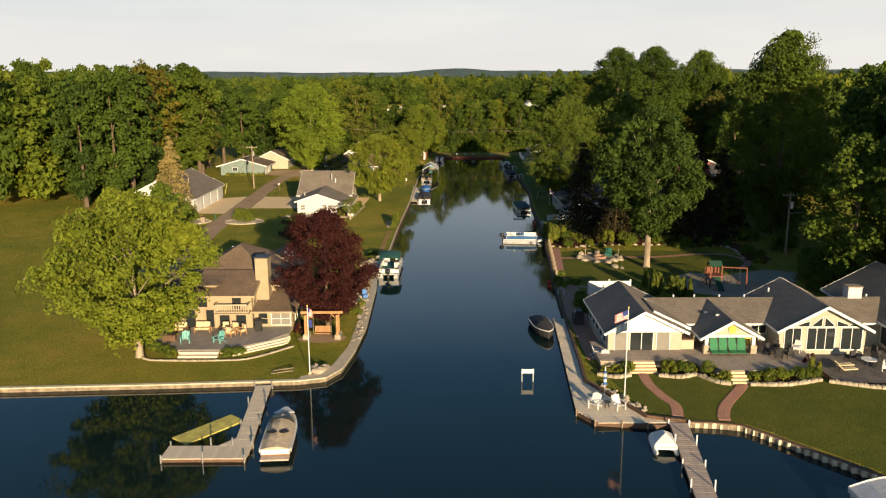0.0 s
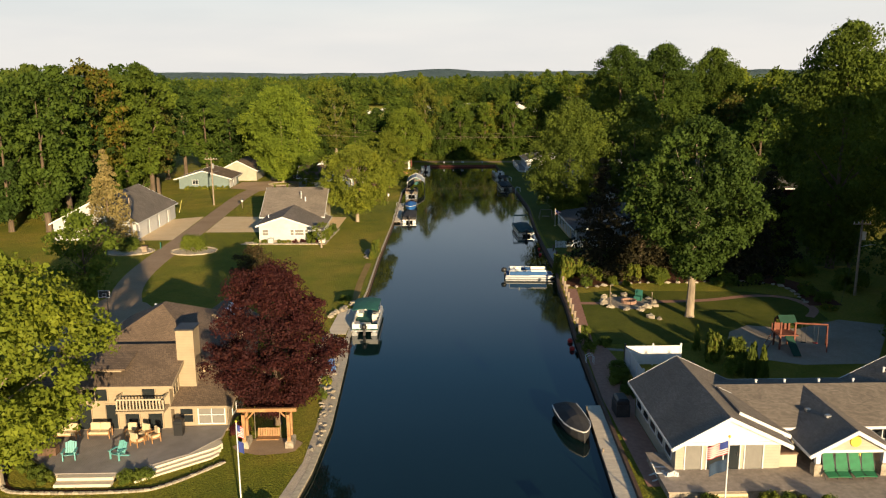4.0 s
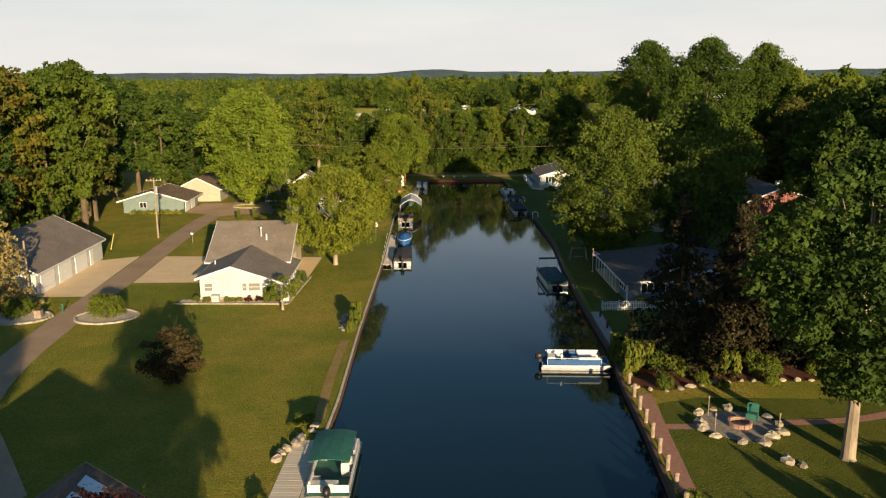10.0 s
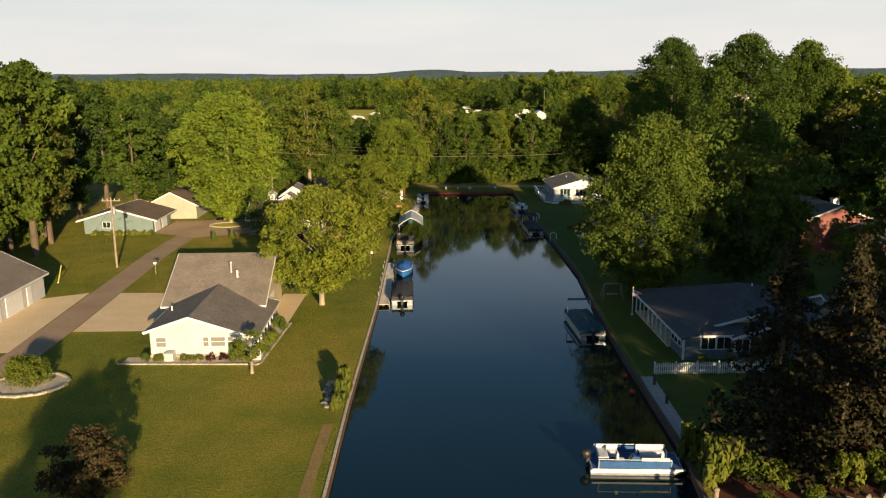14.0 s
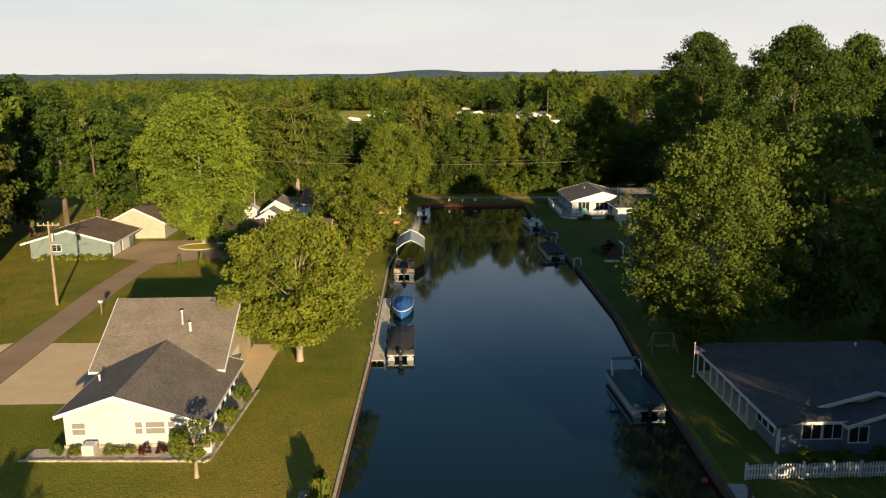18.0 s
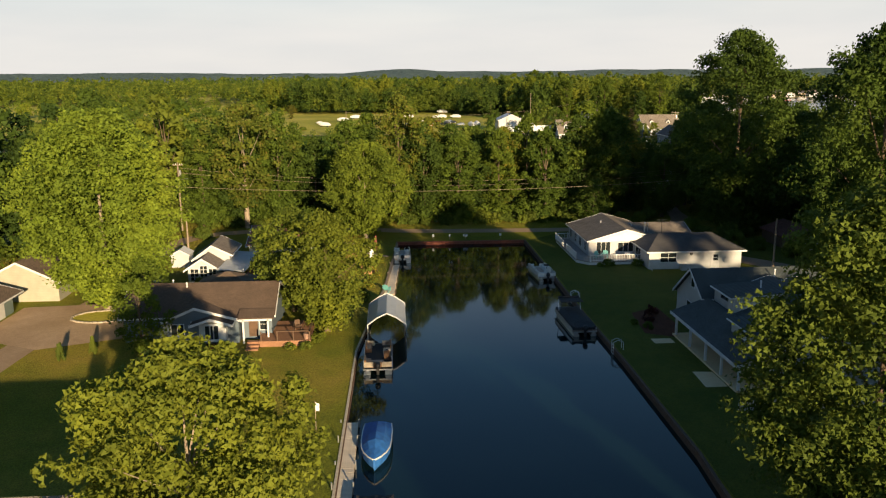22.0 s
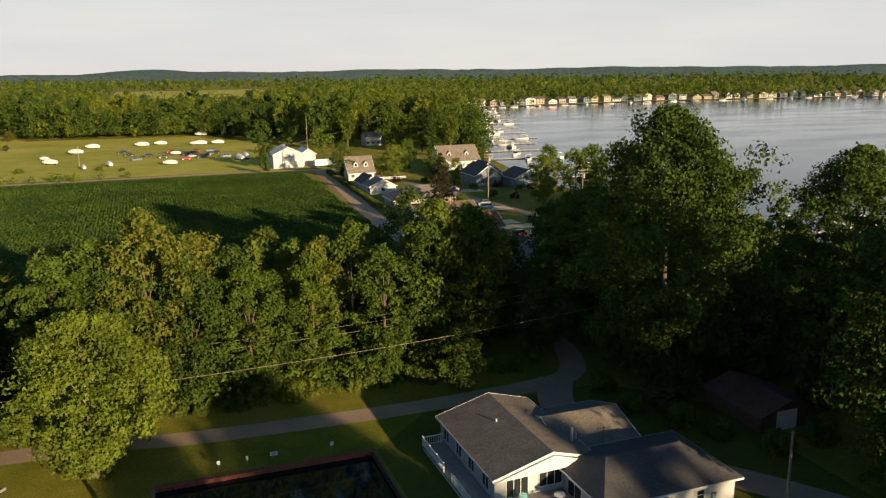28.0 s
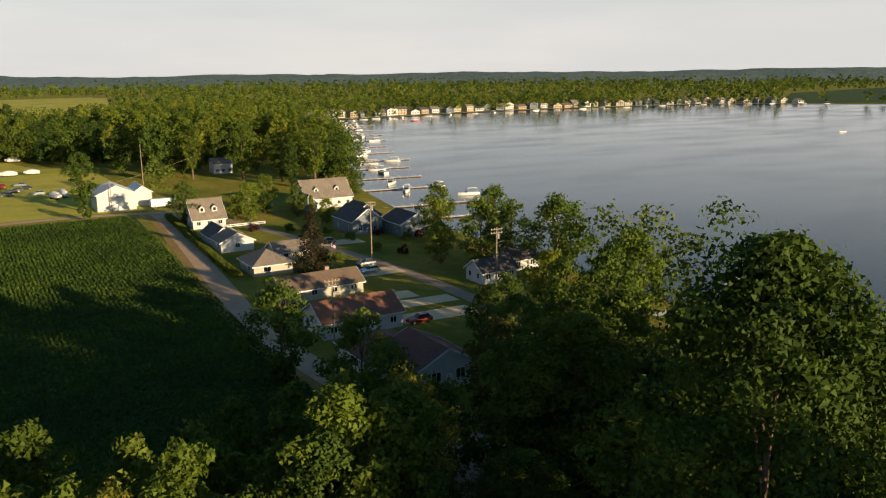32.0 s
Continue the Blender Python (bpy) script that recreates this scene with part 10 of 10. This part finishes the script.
def small_house(name, label, x0, x1, y0, y1, ez, rz, axis, wall, roof, windows=3, cat="house", left=2, trim=None):
    h = house(name, (x0 + x1) / 2, (y0 + y1) / 2, label, cat)
    gable(h, x0, x1, y0, y1, ez, rz, axis, wall, roof, trim=trim or M_WHITE)
    for i in range(windows):
        u = x0 + (x1 - x0) * (i + 0.5) / windows
        opening(h, "-y", y0 - 0.01, u - 0.55, u + 0.55, GROUND + 1.0, GROUND + 2.0, 2, 1)
    for i in range(left):
        u = y0 + (y1 - y0) * (i + 0.5) / left
        opening(h, "-x", x0 - 0.01, u - 0.45, u + 0.45, GROUND + 1.0, GROUND + 2.0, 1, 2)
    return h


h = small_house("house", "white cottage with dormers under a brown-grey roof", 64.5, 73.5, 436.5, 446.5, 3.6, 8.6, "x", M_VINYL_WHITE, M_SH_GREY)
dormer(h, 67.5, 438.0, 5.2)
dormer(h, 71.0, 438.0, 5.2)
small_house("garage", "white garage with a grey roof beside the hedge", 62.6, 70.6, 402.5, 410.5, 3.4, 5.4, "y", M_VINYL_WHITE, M_SH_GREY, 1, "garage", 2)
small_house("cottage", "low white cottage with grey roof behind the garage", 62.8, 68.6, 411.0, 421.0, 3.2, 5.4, "y", M_VINYL_WHITE, M_SH_DARK, 1)
h = house("cottage", 66, 380, "low cream cottage under a grey hipped roof")
hip(h, 61.9, 70.4, 375.5, 385.5, 3.3, 5.6, "y", M_CREAM, M_SH_GREY, trim=M_WHITE)
opening(h, "-y", 375.49, 64.0, 65.6, GROUND + 0.9, GROUND + 1.9, 2, 1)
opening(h, "-x", 61.89, 378, 379.4, GROUND + 0.9, GROUND + 1.9, 2, 1)
small_house("cottage", "low tan cottage beside the tall conifer", 70.5, 79.5, 386.0, 393.0, 3.1, 4.9, "x", M_TAN, M_SH_GREY, 2)
h = small_house("ranch_house", "long tan ranch house with brown-grey roof", 60.2, 76.2, 352.6, 360.2, 3.2, 5.2, "x", M_CREAM, M_SH_BROWN, 4)
chimney(h, 70.5, 357.0, 0.8, 0.8, 4.5, 6.0, M_BRICK)
h = small_house("house", "white house with a long rust-brown roof", 58.4, 72.6, 329.6, 338.4, 3.7, 6.1, "x", M_VINYL_WHITE, M_SH_RUST, 4)
panel_door(h, "-y", 329.59, 66.6, 67.6, GROUND, GROUND + 2.1, M_WHITE, 2, "front_door")
h = house("house", 62, 312, "grey house with a dark red-brown roof")
hip(h, 57.2, 66.4, 309.0, 321.6, 3.5, 5.7, "y", M_GREY_SIDE, M_SH_MAROON, trim=M_WHITE)
gable(h, 60.2, 69.6, 302.4, 313.0, 4.2, 6.5, "y", M_GREY_SIDE, M_SH_MAROON, trim=M_WHITE)
for u in (304.2, 307.0):
    opening(h, "-x", 60.19, u, u + 1.2, 2.3, 3.5, 2, 1)
opening(h, "-x", 57.19, 314.0, 315.4, 2.0, 3.2, 2, 1)
for u in (62.4, 66.2):
    opening(h, "-y", 302.39, u, u + 1.4, 2.2, 3.5, 2, 1)
panel_door(h, "-y", 302.39, 64.6, 65.6, GROUND, GROUND + 2.1, M_WHITE, 2, "back_door")
h = small_house("house", "large white house with dormers under a brown-grey roof", 103.0, 118.5, 450.0, 462.0, 4.2, 9.4, "x", M_VINYL_WHITE, M_SH_GREY, 5)
dormer(h, 107.0, 452.0, 5.6)
dormer(h, 114.0, 452.0, 5.6)
gable(h, 99.0, 104.0, 444.0, 452.0, 3.8, 6.4, "y", M_BLUE, M_SH_DARK, trim=M_WHITE)
h = small_house("house", "pale blue house with white trim and dark roof", 97.8, 106.5, 404.5, 417.0, 4.6, 7.6, "y", M_BLUE, M_SH_DARK, 2)
gable(h, 101.0, 110.0, 412.0, 420.5, 4.4, 7.6, "y", M_BLUE, M_SH_DARK, trim=M_WHITE)
small_house("house", "blue lakeside house with a dark gable roof", 107.5, 117.0, 396.0, 407.0, 4.2, 6.6, "y", M_BLUE, M_SH_DARK, 2)
small_house("cottage", "white lakeside cottage under the trees", 98.5, 107.0, 344.5, 350.5, 3.4, 5.4, "x", M_VINYL_WHITE, M_SH_DARK, 3)
small_house("cottage", "white lakeside cottage among trees", 109.5, 117.0, 350.0, 357.0, 3.4, 5.6, "x", M_VINYL_WHITE, M_SH_DARK, 2)
small_house("house", "white house with grey roof beyond the village", 104.0, 112.0, 560.0, 568.0, 5.2, 7.4, "x", M_VINYL_WHITE, M_SH_GREY, 3)
h = small_house("barn", "white metal barn with open lean-to beside the yard", 46.5, 58.0, 482.5, 495.0, 6.2, 8.8, "y", M_VINYL_WHITE, M_WHITE, 0, "barn", 0)
panel_door(h, "-y", 482.49, 50.2, 54.2, GROUND, GROUND + 4.0, M_WHITE, 5)
gable(h, 58.2, 64.0, 488.0, 500.0, 5.5, 7.4, "y", M_VINYL_WHITE, M_WHITE, trim=M_WHITE)
ct = thing("container", pose(66.0, 481.0, GROUND), "long white storage trailer beside the barn", "trailer")
part("box", Shape().box(-4.0, -1.2, 0.6, 4.0, 1.2, 3.0), M_WHITE, ct)
for x in (-2.8, 2.6):
    part("wheel", Shape().tube((x, -1.25, 0.4), (x, -0.95, 0.4), 0.4), M_BLACK, ct)
for x0, x1, y0, y1, z in ((72.0, 91.0, 363.5, 368.5, 0), (75.5, 89.0, 338.8, 342.5, 1), (73.4, 88.0, 330.0, 334.5, 2), (74, 84, 345, 349, 3), (86, 97, 396, 401, 4)):
    flat_piece("village_drive", [(x0, y0), (x1, y0 - 1), (x1, y1), (x0, y1 + 1)], GROUND + 0.03 + 0.004 * z, M_CONCRETE, "pale concrete driveway in the village", "driveway")
utility_pole(95.3, 335.0, 13.6, "tall wooden utility pole with crossarms", 2.6, True, 2)
utility_pole(89.7, 376.6, 13.6, "tall wooden utility pole with crossarms", 2.6, True, 2)
utility_pole(59.6, 328.2, 10.4, "wooden utility pole before the rust-roofed house", 2.6, arms=2)
utility_pole(71.0, 540.0, 16.0, "tall bare utility pole beyond the barn", 0.6, arms=0)
utility_pole(116.7, 582.0, 13.0, "tall utility pole among far trees", 2.0)
utility_pole(-24.0, 520.0, 8.5, "bare pole in the boat yard", 0.5, arms=0)
utility_pole(50.5, 481.0, 9.5, "wooden utility pole beside the barn", 1.8)
wire((95.3, 335, 14), (59.6, 328.2, 10.5), 1.2, "power line across the village")
wire((95.3, 335, 14), (89.7, 376.6, 14), 1.4, "power line along the village lane")
wire((95.3, 335, 13), (89.7, 376.6, 13), 1.6, "power line along the village lane")
wire((50.5, 481, 9.8), (116.7, 582, 13), 1.2, "power line past the white barn", 0.04)
wire((50.5, 481, 9.8), (-24, 520, 8.8), 1.6, "power line past the boat yard", 0.04)
flagpole(79.5, 375.5, 5.2, "flagpole with a striped flag before the ranch house")
bush_line = along(smooth_line([(63, 460), (61.2, 430), (59.6, 400), (58.8, 378)]), 2.0)
for x, y in bush_line:
    bush(x, y, 1.3, 1.5, "low green hedge shrub along the road", BUSH[0], "roadside hedge")
fv = thing("fence", pose(72, 433.5, GROUND), "low white board fence in the village", "fence")
for i in range(6):
    part("rail", Shape().box(i * 2.0, -0.03, 0.75, i * 2.0 + 1.94, 0.03, 0.95), M_WHITE, fv)
    part("rail", Shape().box(i * 2.0, -0.03, 0.3, i * 2.0 + 1.94, 0.03, 0.5), M_WHITE, fv)
    part("post", Shape().box(i * 2.0 - 0.08, -0.06, 0, i * 2.0 - 0.06 + 0.12, 0.06, 1.1), M_WHITE, fv)
for i, (x, y, k, kind) in enumerate(((64.3, 444, 1.5, 0), (82, 442, 1.55, 1), (79, 446, 0.9, 1), (118, 504, 0, 2), (108, 532, 0, 2), (92, 548, 0, 2), (134, 513, 1.7, 0), (129, 470, 1.0, 0), (119, 397, 1.55, 0), (104.4, 354, 1.9, 0),
                                     (112, 338, 2.1, 0), (113, 355, 1.7, 0), (43.2, 486.5, 0, 2), (126, 500, 0, 2), (120, 520, 0, 2), (111, 383, 1.6, 1), (96, 440, 1.1, 0), (99, 425, 1.0, 1), (90, 452, 1.4, 0), (120, 372, 1.8, 0), (47.0, 316.5, 1.7, 0), (51.5, 300.5, 1.6, 0), (50.0, 290.0, 1.5, 0), (49.0, 279.0, 1.5, 0), (53.5, 272.0, 1.5, 0), (78.5, 313, 1.15, 0), (80, 304, 1.3, 1), (84, 316, 1.25, 0), (77, 296, 1.4, 0), (93, 312, 1.5, 0), (97, 322, 1.6, 1), (100, 305, 2.1, 0), (110, 315, 1.7, 0), (101, 365, 1.3, 1))):
    if kind == 2:
        plant("tree", WOOD[i % 4], x, y, "tall green tree in the village", "tree", (0.78, 1.0, 0.85)[i % 3], i * 1.3)
    else:
        plant("tree", SMALL[kind], x, y, "leafy green tree between village houses", "tree", k, i * 1.3)
plant("spruce_tree", FIR, 74.3, 373.5, "tall dark pointed spruce beside the ranch house", size=0.98, tall=1.0)
for x, y in ((98, 443), (101, 441)):
    bush(x, y, 1.8, 6.5, "tall dark column cedar at the house", CONE)
for i, (x, y) in enumerate(((80, 382), (83, 380), (77, 366), (76, 372), (72, 392), (60.0, 349.5), (57.5, 345), (95, 400), (104, 402), (93, 410), (86, 420), (78, 425), (118, 392), (95, 385), (99, 379), (55, 330), (107, 392), (112, 394))):
    bush(x, y, 1.6, 1.9, "dark garden shrub in the village", (BUSH[1], BIG_BUSH, RED_BUSH)[i % 3])
for x, y, t, p in ((86, 372, 90, M_CAR), (84, 366, 95, M_CAR_SILVER), (88, 399, 80, M_CAR), (76, 330, 90, M_CAR_RED)):
    car(x, y, t, p, "parked car in a village driveway", group="village cars")

# boats laid up in the yard under white wraps
def wrapped_boat(x, y, turn, k, i):
    b = thing("wrapped_boat", Matrix.LocRotScale((x, y, GROUND), Euler((0, 0, radians(turn))), (k * 0.62, k * 0.62, k * 0.62)), "boat shrink-wrapped in white film in the yard", "boat", "laid-up boats")
    rings = []
    for u, w, hb, ht in ((-4.2, 1.0, 0.9, 2.3), (-2.5, 1.35, 0.8, 3.0), (0, 1.45, 0.8, 3.3), (2.4, 1.2, 0.9, 2.9), (4.2, 0.25, 1.3, 2.0)):
        rings.append([(-w * 0.8, u, hb), (w * 0.8, u, hb), (w, u, hb + 0.9), (w * 0.5, u, ht - 0.3), (0, u, ht), (-w * 0.5, u, ht - 0.3), (-w, u, hb + 0.9)])
    part("wrap", Shape().loft(rings), M_CANVAS_WHITE, b)
    for u in (-2.5, 2.2):
        part("stand", Shape().box(-0.9, u - 0.15, 0, 0.9, u + 0.15, 0.95), M_DARK_METAL, b)


for i, (x, y, t, k) in enumerate(((-36, 536, 70, 1.2), (-29, 579, 75, 1.3), (-23, 606, 80, 1.3), (-22, 512, 10, 1.0), (-13, 519, 15, 1.2), (0, 608, 80, 1.3), (9, 612, 80, 1.2), (10, 514, 75, 1.1), (28, 603, 85, 1.3), (37, 605, 85, 1.2), (14, 557, 80, 0.9), (38, 521, 20, 1.4), (41, 524, 10, 1.5), (33, 668, 85, 1.3), (26, 604, 80, 1.1), (-40, 556, 60, 0.9))):
    wrapped_boat(x, y, t, k, i)
for i, (x, y) in enumerate(((-9, 574), (-3, 537), (18, 552), (23, 564), (31, 554), (34, 536), (8, 544), (17, 532), (27, 548), (20, 541), (-6, 560), (12, 566), (24, 538), (30, 566), (2, 552))):
    car(x, y, 80 + (i * 37) % 40, (M_CAR, M_CAR_SILVER, M_CAR, M_CAR_RED)[i % 4], "parked car in the dry boat yard", group="cars in the yard")
for x, y, r in ((-16, 506, 1.6), (-8, 500, 1.2), (-44, 508, 1.8)):
    bush(x, y, r, r, "scrubby bush at the yard's edge", BIG_BUSH)

# docks and boats along the lake
for i, (x, y, L) in enumerate(((121, 417, 34), (128, 440, 30), (136, 478, 26), (146, 508, 30), (158, 540, 30), (170, 570, 34), (184, 606, 30), (198, 642, 30), (214, 682, 34), (232, 724, 34), (250, 768, 30), (270, 826, 40), (112, 312, 48))):
    dx, dy = 0.94, -0.34
    dock("lake_dock", (x - 3, y), (x + dx * L, y + dy * L * 0.4), 1.6, 0.95, M_WHITE, "long white dock reaching into the lake", pitch=3.0, post_mat=M_WHITE)
def lake_boat(x, y, turn):
    b = thing("lake_boat", pose(x, y, WATER, 0, 0, turn), "white boat with a pale canopy at a lake dock", "boat", "boats along the lake")
    prof = [(-3.8, 1.2), (-2.0, 1.35), (1.0, 1.3), (2.8, 0.85), (3.9, 0.15)]
    part("hull", Shape().loft([[(-w * 0.7, u, -0.2), (w * 0.7, u, -0.2), (w, u, 0.35), (w * 0.98, u, 0.95), (-w * 0.98, u, 0.95), (-w, u, 0.35)] for u, w in prof]), M_GELCOAT, b)
    part("windshield", Shape().loft([[(-0.9, u, 0.93), (0.9, u, 0.93), (0.75, u - 0.3, z), (-0.75, u - 0.3, z)] for u, z in ((1.3, 1.35), (0.9, 1.5))]), M_GLASS, b)
    part("canopy", Shape().loft([[(-1.2, u, z), (1.2, u, z), (0.8, u, z + 0.2), (-0.8, u, z + 0.2)] for u, z in ((-3.0, 2.3), (-1.2, 2.45), (0.7, 2.35))]), M_CANVAS_WHITE, b)
    for u in (-2.9, 0.6):
        for sx in (-1.15, 1.15):
            part("canopy_post", Shape().tube((sx, u, 0.9), (sx, u, 2.4), 0.04), M_ALU, b)
    return b


b0 = lake_boat(191, 562, 60)
for i, (x, y) in enumerate(((166, 523), (176, 556), (188, 592), (204, 640), (214, 668), (240, 726), (153, 490), (244, 712), (168, 532), (200, 612), (172, 560), (207, 650), (237, 676), (149, 470), (163, 473), (163, 450), (160, 400), (222, 700), (258, 770), (276, 800), (300, 840), (290, 822), (228, 690), (196, 604), (150, 313), (156, 311), (140, 318))):
    copy_thing(b0, pose(x, y, WATER, 0, 0, (i * 53) % 180))
hull_boat(366, 855, 80, "red-hulled boat on the lake", 9, 3, M_CAR_RED, M_CANVAS_WHITE, name="lake_boat")
hull_boat(525, 545, 95, "small white motorboat out on the lake", 7, 2.6, M_GELCOAT, None, name="lake_boat")

# houses along the far shore
rng_h = random.Random(21)
walls, roofs = (M_VINYL_WHITE, M_CREAM, M_BEIGE, M_VINYL_WHITE, M_TAN, M_BLUE), (M_SH_GREY, M_SH_BROWN, M_SH_DARK)
shore_pts = along([(262, 792), (297, 925), (383, 938), (540, 967), (700, 955), (840, 938), (930, 850)], 15.5)
for i, (x, y) in enumerate(shore_pts):
    w, d, e = rng_h.uniform(8, 13), rng_h.uniform(8, 11), rng_h.choice((3.8, 5.2, 6.4))
    x0, y0 = x + rng_h.uniform(-2, 2) + (-6 if i < 8 else 0), y + rng_h.uniform(6, 14)
    k = rng_h.choice(walls)
    hh = house("lake_house", x0, y0, {"white_siding": "white lakeside house", "cream_siding": "cream lakeside house", "beige_siding": "beige lakeside house", "tan_siding": "tan lakeside house", "blue_siding": "blue lakeside house"}[k.name] + " on the far shore")
    gable(hh, x0 - w / 2, x0 + w / 2, y0, y0 + d, e, e + rng_h.uniform(1.8, 3.2), rng_h.choice("xy"), k, rng_h.choice(roofs), trim=M_WHITE)
    for z in ((GROUND + 1.0,) if e < 5 else (GROUND + 1.0, GROUND + 3.7)):
        for u in (-0.3, 0.0, 0.3):
            hpart("window", Shape().box(x0 + u * w - 0.7, y0 - 0.06, z, x0 + u * w + 0.7, y0, z + 1.3), M_GLASS, hh)
beach = ribbon("beach", smooth_line([(258, 772), (290, 908), (383, 928), (540, 957), (700, 945), (838, 927), (940, 830)]), 9, GROUND + 0.03, M_SAND, "pale sandy strip along the far shore", "beach")
for i in range(34):
    x, y = shore_pts[(i * 2) % len(shore_pts)]
    copy_thing(b0, pose(x + 6, y - 22 - (i * 7) % 12, WATER, 0, 0, (i * 41) % 90))
